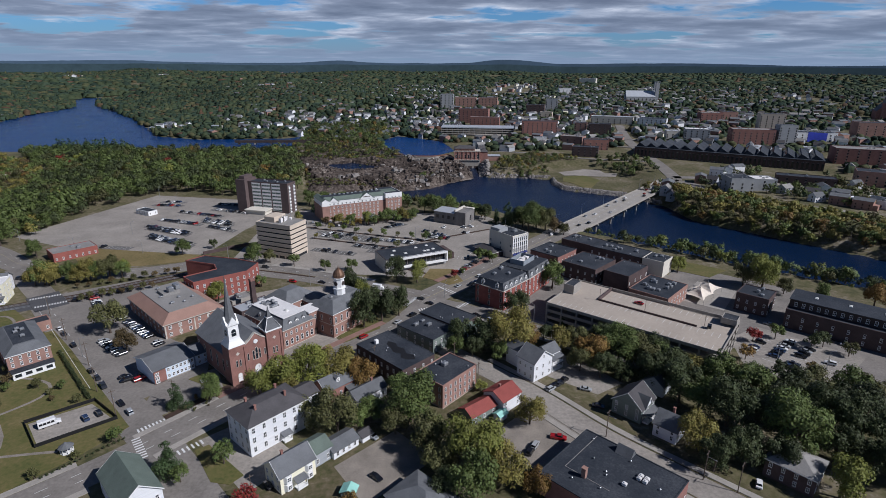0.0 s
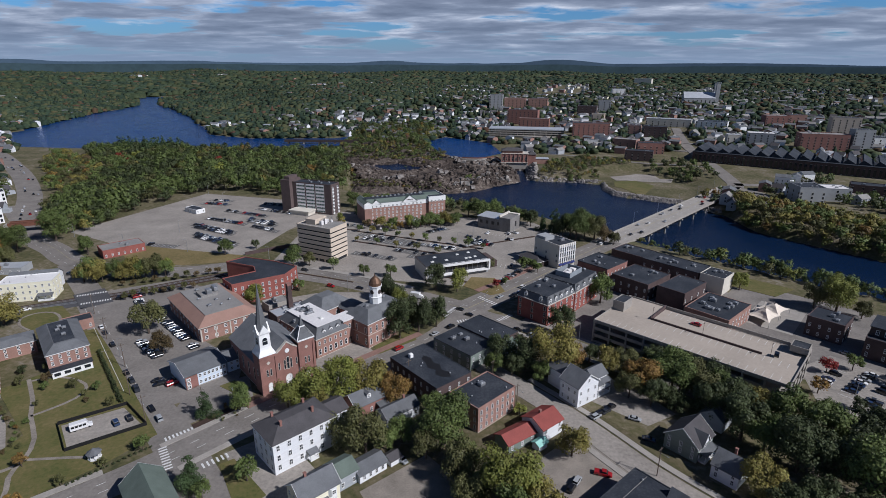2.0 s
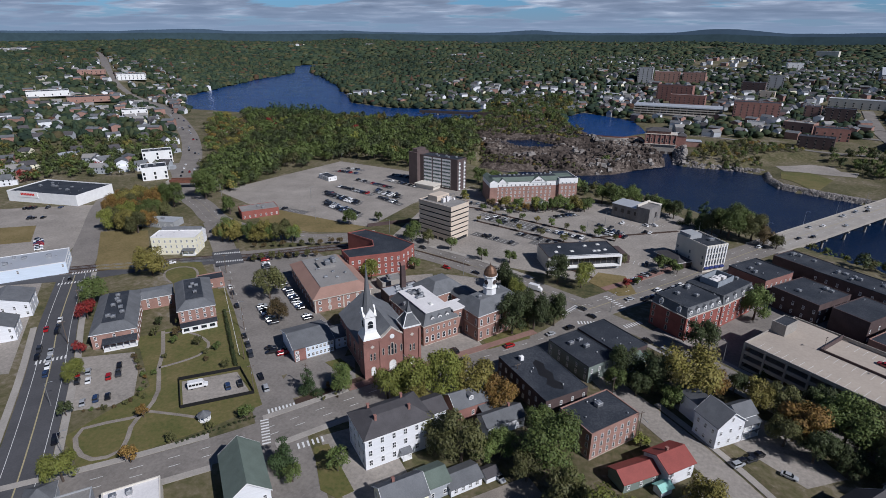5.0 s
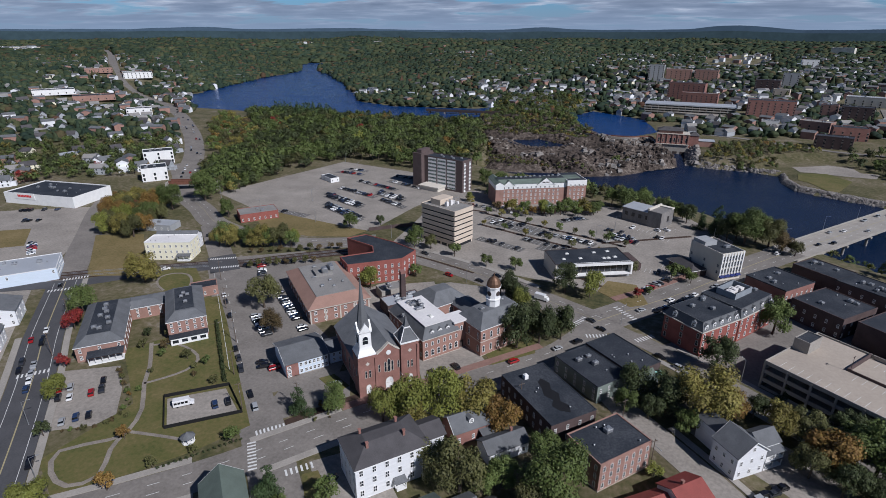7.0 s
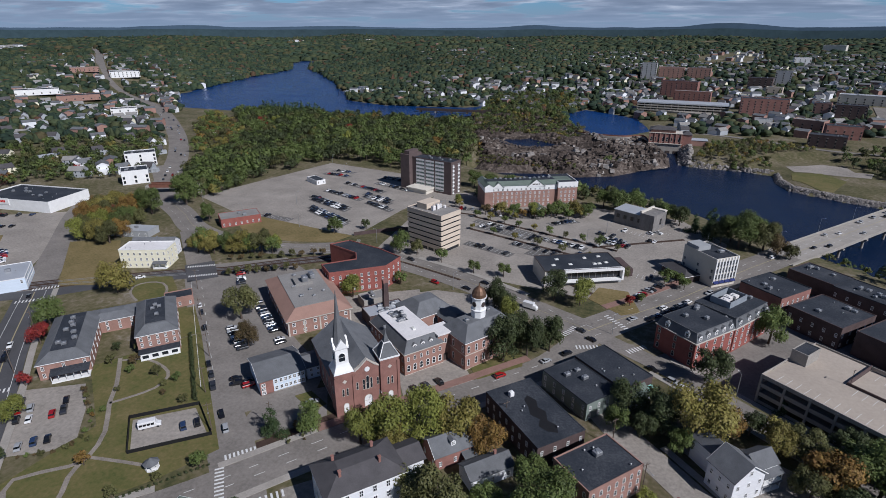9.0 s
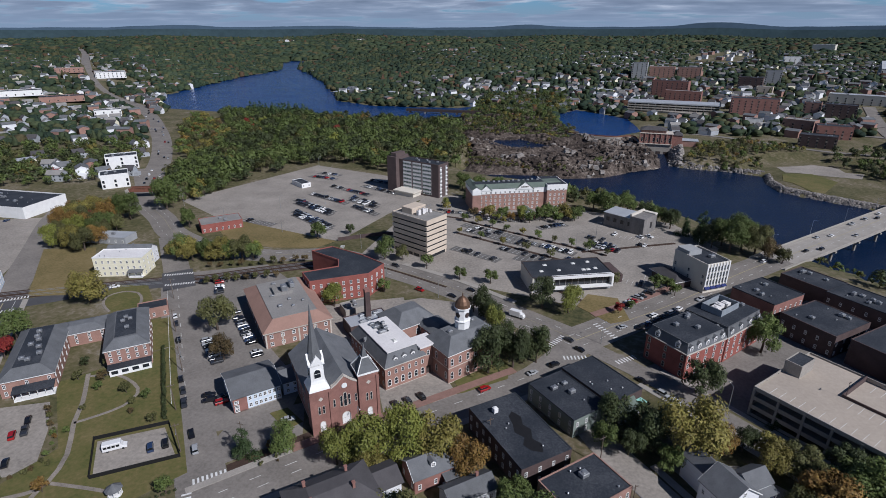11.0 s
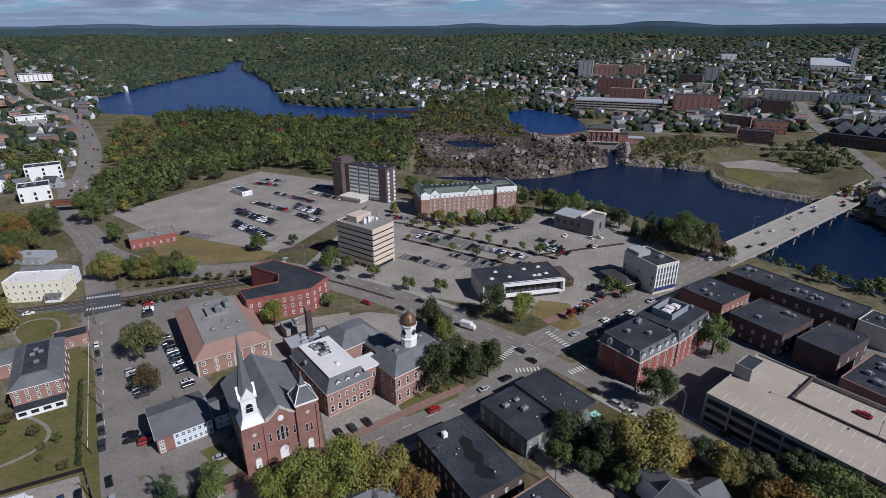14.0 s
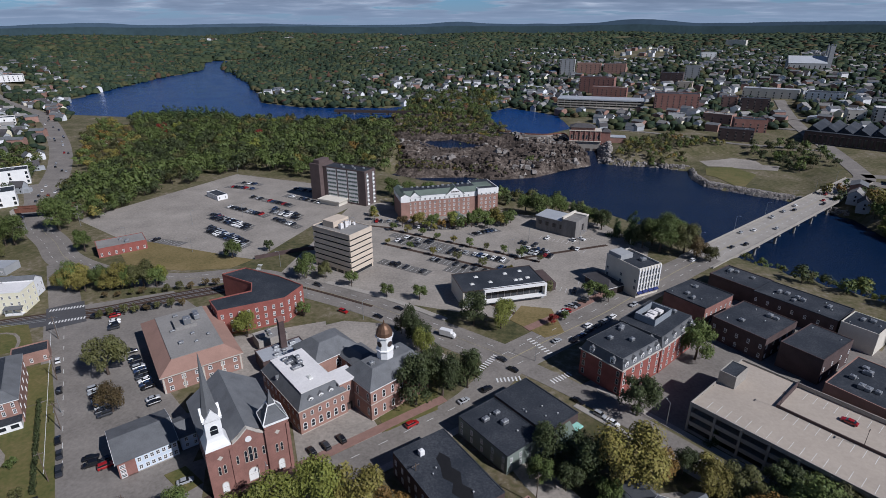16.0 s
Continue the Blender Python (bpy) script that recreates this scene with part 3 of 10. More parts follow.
ribbon("railway_cutting", RAIL, 10, 0.135, MULCH, "dark ballast bed of the railway", "railway", 0.15)
for k, off in enumerate((-3.0, -1.55, 1.55, 3.0)):
    ribbon("rail", RAIL, 0.16, 0.30, STEEL, "worn steel rail on dark ballast", "rail", 0.16, off)
ribbon("road", [(-203, 254), (-222, 272), (-247, 295), (-262, 309)], 13, 0.125, ASPHALT, "pale street north of the railway", "road", 0.12)
ribbon("road", [(-201.5, 252.5), (-218, 268.5)], 15, 0.325, ASPHALT_DARK, "dark asphalt over the railway", "road", 0.25, curved=False)
sheet("flower_bed", [(-100, 163), (-84, 184), (-82, 181), (-97, 160)], 0.19, MULCH, "bed of dark bark mulch", "border", 0.2)

# ---- building kit ----


def part(name, bm, mat, parent, label="", at=None):
    """Link a bmesh as one mesh object under a thing or a part."""
    me = bpy.data.meshes.new(name)
    bm.to_mesh(me)
    bm.free()
    for m in (mat if isinstance(mat, (list, tuple)) else [mat]):
        me.materials.append(m)
    ob = new(name, me)
    ob.parent = parent
    if at is not None:
        ob.matrix_basis = at
    return tagged(ob, label)


def shared(name, me, parent, at, label=""):
    ob = new(name, me)
    ob.parent = parent
    ob.matrix_basis = at
    return tagged(ob, label)


def add_box(bm, x0, x1, y0, y1, z0, z1, mi=0, bevel=0.0):
    v = [bm.verts.new((x, y, z)) for z in (z0, z1) for x, y in ((x0, y0), (x1, y0), (x1, y1), (x0, y1))]
    fs = [bm.faces.new([v[i] for i in q]) for q in ((3, 2, 1, 0), (4, 5, 6, 7), (0, 1, 5, 4), (1, 2, 6, 5), (2, 3, 7, 6), (3, 0, 4, 7))]
    for f in fs:
        f.material_index = mi
    if bevel:
        bmesh.ops.bevel(bm, geom=list({e for f in fs for e in f.edges}), offset=bevel, segments=1, affect="EDGES")


def add_prism(bm, pts, z0, z1, mi=0):
    lo, hi = [bm.verts.new((x, y, z0)) for x, y in pts], [bm.verts.new((x, y, z1)) for x, y in pts]
    n = len(pts)
    fs = [bm.faces.new(hi), bm.faces.new(lo[::-1])] + [bm.faces.new((lo[i], lo[(i + 1) % n], hi[(i + 1) % n], hi[i])) for i in range(n)]
    for f in fs:
        f.material_index = mi


def add_loft(bm, rings, cap=True, mi=0):
    """Skin a list of equal rings of points."""
    vs = [[bm.verts.new(p) for p in r] for r in rings]
    n = len(rings[0])
    for a, b in zip(vs, vs[1:]):
        for i in range(n):
            bm.faces.new((a[i], a[(i + 1) % n], b[(i + 1) % n], b[i])).material_index = mi
    if cap:
        bm.faces.new(vs[0][::-1]).material_index = mi
        bm.faces.new(vs[-1]).material_index = mi


def ring(r, z, n=8, x=0.0, y=0.0, turn=0.0, ry=None):
    ry = r if ry is None else ry
    return [(x + r * math.cos(turn + 2 * math.pi * i / n), y + ry * math.sin(turn + 2 * math.pi * i / n), z) for i in range(n)]


def rect(w, d, z, x=0.0, y=0.0):
    return [(x - w / 2, y - d / 2, z), (x + w / 2, y - d / 2, z), (x + w / 2, y + d / 2, z), (x - w / 2, y + d / 2, z)]


def thing(name, label, category, m, group=""):
    e = new(name)
    e.empty_display_size = 0.5
    e.matrix_world = m
    return tagged(e, label, category, group)


WINDOWS = {}


def window_mesh(w, h, arch, frame_mat, pane_mat, style):
    """A frame with sill and glazing bars, and its pane set back in it; it faces -y."""
    key = (round(w, 2), round(h, 2), arch, frame_mat.name, pane_mat.name, style)
    if key in WINDOWS:
        return WINDOWS[key]
    t = min(0.16, w * 0.12)
    bm = bmesh.new()
    if arch:
        outer = [(-w / 2, 0), (w / 2, 0)] + [(w / 2 * math.cos(a), h - w / 2 + w / 2 * math.sin(a)) for a in (0, 0.6, 1.1, 1.57, 2.04, 2.54, math.pi)]
        pane = [(x * (1 - 2 * t / w), t + z * (1 - 2 * t / h)) for x, z in outer]
        loops = [[bm.verts.new((x, y, z)) for x, z in src] for src, y in ((outer, 0.02), (outer, -0.10), (pane, -0.10), (pane, 0.0))]
        for a, b in zip(loops, loops[1:]):
            for i in range(len(outer)):
                k = (i + 1) % len(outer)
                bm.faces.new((a[i], a[k], b[k], b[i]))
        if style == "sash":
            add_box(bm, -w / 2 + t, w / 2 - t, -0.07, 0.0, h * 0.5 - t * 0.35, h * 0.5 + t * 0.35)
    else:
        pane = [(-w / 2 + t, t), (w / 2 - t, t), (w / 2 - t, h - t), (-w / 2 + t, h - t)]
        bars = [0.0] if style == "sash" else [-w / 2 + w * k / max(1, int(w / 1.6)) for k in range(1, max(1, int(w / 1.6)))] if style == "strip" else []
        xs = [(-w / 2, True), (-w / 2 + t, False)] + [q for x in bars for q in ((x - 0.04, True), (x + 0.04, False))] + [(w / 2 - t, True), (w / 2, False)]
        zs = [(-0.10 if style != "strip" else 0.0, True), (t, False)] + ([(h * 0.5 - t * 0.35, True), (h * 0.5 + t * 0.35, False)] if style == "sash" else []) + [(h - t, True), (h, False)]
        front = {}

        def corner(i, k, y):
            if (i, k, y) not in front:
                front[i, k, y] = bm.verts.new((xs[i][0], y, zs[k][0]))
            return front[i, k, y]
        nx, nz = len(xs) - 1, len(zs) - 1
        solid = [[xs[i][1] or zs[k][1] for k in range(nz)] for i in range(nx)]
        for i in range(nx):
            for k in range(nz):
                if not solid[i][k]:
                    continue
                bm.faces.new([corner(a, b, -0.10) for a, b in ((i, k), (i + 1, k), (i + 1, k + 1), (i, k + 1))])
                for di, dk, p0, p1 in ((-1, 0, (i, k + 1), (i, k)), (1, 0, (i + 1, k), (i + 1, k + 1)), (0, -1, (i, k), (i + 1, k)), (0, 1, (i + 1, k + 1), (i, k + 1))):
                    a, b = i + di, k + dk
                    if not (0 <= a < nx and 0 <= b < nz) or not solid[a][b]:
                        bm.faces.new((corner(*p1, -0.10), corner(*p0, -0.10), corner(*p0, 0.0), corner(*p1, 0.0)))
    fr = bpy.data.meshes.new("window")
    bm.to_mesh(fr)
    bm.free()
    fr.materials.append(frame_mat)
    bm = bmesh.new()
    bm.faces.new([bm.verts.new((x, -0.035, z)) for x, z in pane])
    pn = bpy.data.meshes.new("pane")
    bm.to_mesh(pn)
    bm.free()
    pn.materials.append(pane_mat)
    WINDOWS[key] = fr, pn
    return fr, pn


def side_pose(side, w, d, s, z):
    """Where s metres along a wall's middle and z up lies, facing outwards."""
    return {"f": pose(s, -d / 2, z), "b": pose(-s, d / 2, z, 0, 0, 180), "l": pose(-w / 2, -s, z, 0, 0, -90), "r": pose(w / 2, s, z, 0, 0, 90)}[side]


def far_window(w, h):
    """A far window: frame and pane in one small mesh."""
    key = ("far", w, h)
    if key not in WINDOWS:
        bm = bmesh.new()
        add_box(bm, -w / 2 - 0.12, w / 2 + 0.12, -0.10, 0.0, -0.15, 0.0, 1)
        add_box(bm, -w / 2 - 0.12, w / 2 + 0.12, -0.10, 0.0, h, h + 0.15, 1)
        add_box(bm, -w / 2, w / 2, -0.05, 0.0, 0.0, h, 0)
        me = bpy.data.meshes.new("window")
        bm.to_mesh(me)
        bm.free()
        me.materials.append(GLASS)
        me.materials.append(STONE_TRIM)
        WINDOWS[key] = me
    return WINDOWS[key]


def put_window(parent, m, w, h, frame_mat=None, pane_mat=None, arch=False, style="sash", name="window"):
    if style == "far":
        return shared(name, far_window(w, h), parent, m)
    fr, pn = window_mesh(w, h, arch, frame_mat or WHITE_PAINT, pane_mat or GLASS, style)
    ob = shared(name, fr, parent, m)
    shared("pane", pn, ob, Matrix())
    return ob


def windows(parent, w, d, side, cols, zs, ww=1.0, wh=1.7, frame_mat=None, arch=False, style="sash", margin=1.6, pane_mat=None, skip=(), x=0.0, y=0.0):
    span = (w if side in "fb" else d) - 2 * margin
    for r, z in enumerate(zs):
        for c in range(cols):
            if (c, r) in skip:
                continue
            s = 0 if cols == 1 else -span / 2 + span * c / (cols - 1)
            put_window(parent, Matrix.Translation((x, y, 0)) @ side_pose(side, w, d, s, z), ww, wh, frame_mat, pane_mat, arch, style)


def wall_block(parent, w, d, z0, z1, mat, x=0.0, y=0.0, name="wall", label="", base=None):
    bm = bmesh.new()
    add_box(bm, x - w / 2, x + w / 2, y - d / 2, y + d / 2, z0, z1, 0)
    if base:
        add_box(bm, x - w / 2 - 0.06, x + w / 2 + 0.06, y - d / 2 - 0.06, y + d / 2 + 0.06, z0, z0 + 0.7, 1)
    return part(name, bm, [mat, base] if base else mat, parent, label)


def flat_roof(parent, w, d, z, mat, x=0.0, y=0.0, lip=0.45, lip_mat=None, label=""):
    """A membrane inside a parapet with a coping."""
    bm = bmesh.new()
    add_box(bm, x - w / 2 + 0.3, x + w / 2 - 0.3, y - d / 2 + 0.3, y + d / 2 - 0.3, z, z + 0.12)
    ob = part("roof", bm, mat, parent, label)
    bm = bmesh.new()
    o = 0.06
    for x0, x1, y0, y1 in ((-w / 2 - o, w / 2 + o, -d / 2 - o, -d / 2 + 0.28), (-w / 2 - o, w / 2 + o, d / 2 - 0.28, d / 2 + o), (-w / 2 - o, -w / 2 + 0.28, -d / 2 + 0.28, d / 2 - 0.28), (w / 2 - 0.28, w / 2 + o, -d / 2 + 0.28, d / 2 - 0.28)):
        add_box(bm, x + x0, x + x1, y + y0, y + y1, z, z + lip)
    part("parapet", bm, lip_mat or STEEL, parent)
    return ob


def gable_roof(parent, w, d, z, rh, mat, wall, x=0.0, y=0.0, over=0.45, along="x", label="", trim=None):
    """Two slopes with a ridge along x or y, gable walls, and eaves with thickness."""
    def p(a, b, c):
        return (x + a, y + b, c) if along == "x" else (x - b, y + a, c)
    L, W = (w, d) if along == "x" else (d, w)
    k = rh / (W / 2)
    bm = bmesh.new()
    for s in (-1, 1):
        top = [(-L / 2 - over, 0, z + rh + 0.12), (L / 2 + over, 0, z + rh + 0.12), (L / 2 + over, s * (W / 2 + over), z - k * over + 0.12), (-L / 2 - over, s * (W / 2 + over), z - k * over + 0.12)]
        lo = [(a, b, c - 0.2) for a, b, c in top]
        vt, vl = [bm.verts.new(p(*q)) for q in top], [bm.verts.new(p(*q)) for q in lo]
        bm.faces.new(vt)
        bm.faces.new(vl[::-1])
        for i in range(4):
            bm.faces.new((vl[i], vl[(i + 1) % 4], vt[(i + 1) % 4], vt[i]))
    bmesh.ops.recalc_face_normals(bm, faces=bm.faces)
    ob = part("roof", bm, mat, parent, label)
    for e in (-1, 1):
        bm = bmesh.new()
        a, b = e * L / 2, e * (L / 2 - 0.25)
        q = [(a, -W / 2, z), (a, W / 2, z), (a, 0, z + rh)]
        r = [(b, -W / 2, z), (b, W / 2, z), (b, 0, z + rh)]
        va, vb = [bm.verts.new(p(*t)) for t in q], [bm.verts.new(p(*t)) for t in r]
        bm.faces.new(va)
        bm.faces.new(vb[::-1])
        for i in range(3):
            bm.faces.new((va[i], vb[i], vb[(i + 1) % 3], va[(i + 1) % 3]))
        bmesh.ops.recalc_face_normals(bm, faces=bm.faces)
        part("gable", bm, wall, parent)
    if trim:
        for e in (-1, 1):
            bm = bmesh.new()
            a = e * (L / 2 + over)
            for s in (-1, 1):
                c = [(a, 0, z + rh + 0.16), (a, s * (W / 2 + over), z - k * over + 0.16), (a, s * (W / 2 + over), z - k * over - 0.18), (a, 0, z + rh - 0.18)]
                v0, v1 = [bm.verts.new(p(*t)) for t in c], [bm.verts.new(p(t[0] + e * 0.08, t[1], t[2])) for t in c]
                bm.faces.new(v1)
                for i in range(4):
                    bm.faces.new((v0[i], v0[(i + 1) % 4], v1[(i + 1) % 4], v1[i]))
            bmesh.ops.recalc_face_normals(bm, faces=bm.faces)
            part("bargeboard", bm, trim, parent)
    return ob


def hip_roof(parent, w, d, z, rh, mat, x=0.0, y=0.0, over=0.5, flat=0.0, label="", trim=WHITE_PAINT):
    """Slopes on four sides up to a ridge, or to a flat top of that share of the depth."""
    W, D = w + 2 * over, d + 2 * over
    if flat:
        tw, td = W - D * (1 - flat), D * flat
        if W < D:
            tw, td = W * flat, D - W * (1 - flat)
    else:
        tw, td = (W - D, 0.02) if W >= D else (0.02, D - W)
    bm = bmesh.new()
    add_loft(bm, [rect(W, D, z + 0.02, x, y), rect(tw, td, z + rh, x, y)])
    ob = part("roof", bm, mat, parent, label)
    bm = bmesh.new()
    add_box(bm, x - W / 2 + 0.02, x + W / 2 - 0.02, y - D / 2 + 0.02, y + D / 2 - 0.02, z - 0.28, z)
    part("eave_board", bm, trim, parent)
    return ob


def chimney(parent, x, y, z0, z1, mat=None, s=0.7):
    bm = bmesh.new()
    add_box(bm, x - s / 2, x + s / 2, y - s / 2, y + s / 2, z0, z1)
    add_box(bm, x - s / 2 - 0.1, x + s / 2 + 0.1, y - s / 2 - 0.1, y + s / 2 + 0.1, z1, z1 + 0.2)
    part("chimney", bm, mat or BRICK_RED, parent)


def roof_unit(parent, x, y, z, w=1.8, d=1.5, h=1.2, mat=None, turn=0.0):
    """A boxy air handler with a fan hood and feet."""
    bm = bmesh.new()
    add_box(bm, -w / 2, w / 2, -d / 2, d / 2, 0.2, h, 0, 0.06)
    add_box(bm, -w / 2 + 0.1, -w / 2 + 0.3, -d / 2 + 0.1, d / 2 - 0.1, 0, 0.2)
    add_box(bm, w / 2 - 0.3, w / 2 - 0.1, -d / 2 + 0.1, d / 2 - 0.1, 0, 0.2)
    add_loft(bm, [ring(min(w, d) * 0.3, h, 8), ring(min(w, d) * 0.3, h + 0.2, 8), ring(min(w, d) * 0.2, h + 0.25, 8)])
    part("rooftop_unit", bm, mat or STEEL, parent, "", pose(x, y, z, 0, 0, turn))


def roof_vent(parent, x, y, z, r=0.25, h=0.7):
    bm = bmesh.new()
    add_loft(bm, [ring(r * 0.7, 0, 8), ring(r * 0.7, h * 0.7, 8), ring(r * 1.25, h * 0.72, 8), ring(r * 0.3, h, 8)])
    part("roof_vent", bm, STEEL, parent, "", pose(x, y, z))


def skylight(parent, x, y, z, w=1.6, d=1.6):
    bm = bmesh.new()
    add_box(bm, -w / 2, w / 2, -d / 2, d / 2, 0, 0.35)
    ob = part("skylight", bm, WHITE_PAINT, parent, "", pose(x, y, z))
    bm = bmesh.new()
    add_loft(bm, [rect(w * 0.9, d * 0.9, 0.36), rect(w * 0.5, d * 0.5, 0.65)])
    part("pane", bm, LAMP_GLASS, ob)


def dormer(parent, m, w=1.6, h=1.7, depth=2.2, wall=None, roof=None):
    """A small gabled window house on a roof slope; it faces -y."""
    bm = bmesh.new()
    add_prism(bm, [(-w / 2, 0), (w / 2, 0), (w / 2, depth), (-w / 2, depth)], 0, h)
    ob = part("dormer", bm, wall or WHITE_PAINT, parent, "", m)
    gable_roof(ob, w, depth, h, w * 0.35, roof or SHINGLE, wall or WHITE_PAINT, 0, depth / 2, 0.2, "y")
    put_window(ob, pose(0, 0, 0.3), w * 0.62, h * 0.75)
    return ob


def door(parent, m, w=1.1, h=2.2, mat=None):
    bm = bmesh.new()
    add_box(bm, -w / 2, w / 2, -0.08, 0.02, 0, h)
    add_box(bm, -w / 2 - 0.15, -w / 2, -0.12, 0.02, 0, h + 0.15)
    add_box(bm, w / 2, w / 2 + 0.15, -0.12, 0.02, 0, h + 0.15)
    add_box(bm, -w / 2, w / 2, -0.12, 0.02, h, h + 0.15)
    ob = part("door", bm, mat or DARK_BROWN, parent, "", m)
    bm = bmesh.new()
    add_loft(bm, [ring(0.05, 0, 6), ring(0.05, 0.08, 6)])
    part("handle", bm, STEEL, ob, "", pose(w * 0.35, -0.09, h * 0.45, 90))


def corner_thing(name, label, category, x, y, yaw, w, d, z=0.0, group=""):
    """A building whose near corner stands at x, y; w runs along yaw, d to its left. Its own frame has its middle at the origin."""
    m = pose(x, y, z, 0, 0, yaw) @ Matrix.Translation((w / 2, d / 2, 0))
    return thing(name, label, category, m, group)


# ---- trees ----


def soften(me, normals):
    """Leaves share the rounded shading of the clump they belong to."""
    at = me.attributes.new("custom_normal", "FLOAT_VECTOR", "POINT")
    at.data.foreach_set("vector", np.ascontiguousarray(normals, np.float32).ravel())
    me.update()


def crown_mesh(name, mat, seed, n, size, tall=1.0, lobes=9, spread=0.62, cone=False, flat=0.35, jitter=0.42, single=False):
    """A crown of unit radius: many small bent leaf clumps over several lobes, with gaps."""
    r = np.random.RandomState(seed)
    verts, faces, soft = [], [], []
    if cone:
        centres = [(r.normal(0, 0.10 + 0.28 * (1 - k / lobes), 2).tolist() + [-0.9 + 2.4 * k / lobes]) for k in range(lobes)]
        rad = [0.62 * (1 - 0.82 * k / lobes) for k in range(lobes)]
    else:
        centres, rad = [(0, 0, 0.05)], [0.62]
        for k in range(lobes):
            a, e = r.rand() * 6.28, r.uniform(-0.55, 1.0)
            centres.append((spread * math.cos(a) * math.cos(e), spread * math.sin(a) * math.cos(e), tall * spread * math.sin(e)))
            rad.append(r.uniform(0.26, 0.46))
    w = np.array(rad) ** 2
    pick = r.choice(len(rad), n, p=w / w.sum())
    for k in pick:
        v = r.normal(0, 1, 3)
        v /= np.linalg.norm(v) + 1e-9
        if v[2] < -0.5:
            v[2] *= -0.6
        q = np.array(centres[k]) + v * rad[k] * (r.rand() ** 0.3) * (1, 1, tall)
        nrm = v + r.normal(0, jitter, 3) + np.array((0, 0, flat))
        nrm /= np.linalg.norm(nrm)
        t1 = np.cross(nrm, r.normal(0, 1, 3))
        t1 /= np.linalg.norm(t1) + 1e-9
        t2 = np.cross(nrm, t1)
        s = size * r.uniform(0.6, 1.35)
        b = len(verts)
        lift = nrm * s * 0.35
        sn = v * 0.55 + q / (np.linalg.norm(q) + 0.2) * 0.5 + nrm * 0.35 + np.array((0, 0, 0.2))
        if single:
            soft += [sn / np.linalg.norm(sn)] * 3
            verts += [tuple(q - t1 * s), tuple(q - t2 * s), tuple(q + t1 * s * 0.9 + t2 * s * 0.5 + nrm * s * 0.2)]
            faces.append((b, b + 1, b + 2))
            continue
        soft += [sn / np.linalg.norm(sn)] * 4
        verts += [tuple(q - t1 * s), tuple(q - t2 * s * 0.8 + lift), tuple(q + t1 * s * 1.1), tuple(q + t2 * s * 0.8 + lift)]
        faces += [(b, b + 1, b + 2), (b, b + 2, b + 3)]
    me = bpy.data.meshes.new(name)
    me.from_pydata(verts, [], faces)
    me.materials.append(mat)
    soften(me, np.array(soft))
    return me


def trunk_mesh(seed, cone=False):
    """A tapered, slightly bent trunk with limbs, one unit high to the crown's middle."""
    r = random.Random(seed)
    bm = bmesh.new()

    def limb(a, b, r0, r1):
        d = (Vector(b) - Vector(a))
        mid = Vector(a) + d * 0.5 + Vector((r.uniform(-1, 1), r.uniform(-1, 1), 0)) * d.length * 0.06
        rings = []
        for q, rr in ((Vector(a), r0), (mid, (r0 + r1) / 2), (Vector(b), r1)):
            rings.append([(q.x + rr * math.cos(k * 1.0472), q.y + rr * math.sin(k * 1.0472), q.z) for k in range(6)])
        add_loft(bm, rings)
    limb((0, 0, -0.06), (0.02, 0.01, 0.75), 0.055, 0.032)
    if cone:
        limb((0.02, 0.01, 0.75), (0, 0, 1.9), 0.032, 0.006)
    else:
        for k in range(5):
            a = k * 1.3 + r.random()
            limb((0.02, 0.01, 0.5 + 0.06 * k), (0.42 * math.cos(a), 0.42 * math.sin(a), 0.95 + 0.12 * r.random()), 0.022, 0.007)
        limb((0.02, 0.01, 0.75), (0.0, 0.05, 1.35), 0.03, 0.006)
    me = bpy.data.meshes.new("trunk")
    bm.to_mesh(me)
    bm.free()
    me.materials.append(BARK)
    return me


TREE_WORDS = {"g": "broad full green tree", "d": "dense dark green shade tree", "l": "bright lime-green deciduous tree", "y": "yellow-green early autumn tree",
              "o": "olive-green tree beginning to turn", "b": "small brownish tree turning in autumn", "a": "amber and orange autumn tree", "r": "small tree with red leaves", "c": "dark pointed conifer"}
CROWNS = {}
TRUNKS = [trunk_mesh(5), trunk_mesh(9), trunk_mesh(3, True)]


def tree(x, y, r, colour, where="beside the street", z=None):
    """A tree whose crown has radius r."""
    cone = colour == "c"
    fine = 0 if r < 4.5 else (1 if r < 9 else 2)
    v = random.randrange(3)
    key = (colour, fine, v)
    if key not in CROWNS:
        n, s = ((1000, 0.088), (4700, 0.049), (8400, 0.038))[fine]
        CROWNS[key] = crown_mesh("crown", LEAF[colour], 17 * v + fine + ord(colour), n, s, 1.0, 11 + 3 * fine, 0.66, cone, single=True)
    base = z if z is not None else float(land_height(x, y))
    up = 1.25 if not cone else 1.0
    e = thing("tree", TREE_WORDS[colour] + " " + where, "tree", pose(x, y, base, 0, 0, random.uniform(0, 360)))
    t = shared("trunk", TRUNKS[2 if cone else v % 2], e, Matrix.Diagonal((r * up, r * up, r * up, 1)))
    tall = 1.4 if "courthouse" in where else 1.0
    mid, deep = (up, 1.02) if cone else (1.06, 1.16) if r >= 4.5 or r < 1.5 else (1.16, 1.1)
    c = shared("crown", CROWNS[key], e, Matrix.Translation((0, 0, r * (1.15 if tall > 1 else mid))) @ Matrix.Diagonal((r, r * random.uniform(0.9, 1.05), tall * r * deep * random.uniform(0.95, 1.08), 1)))
    return e


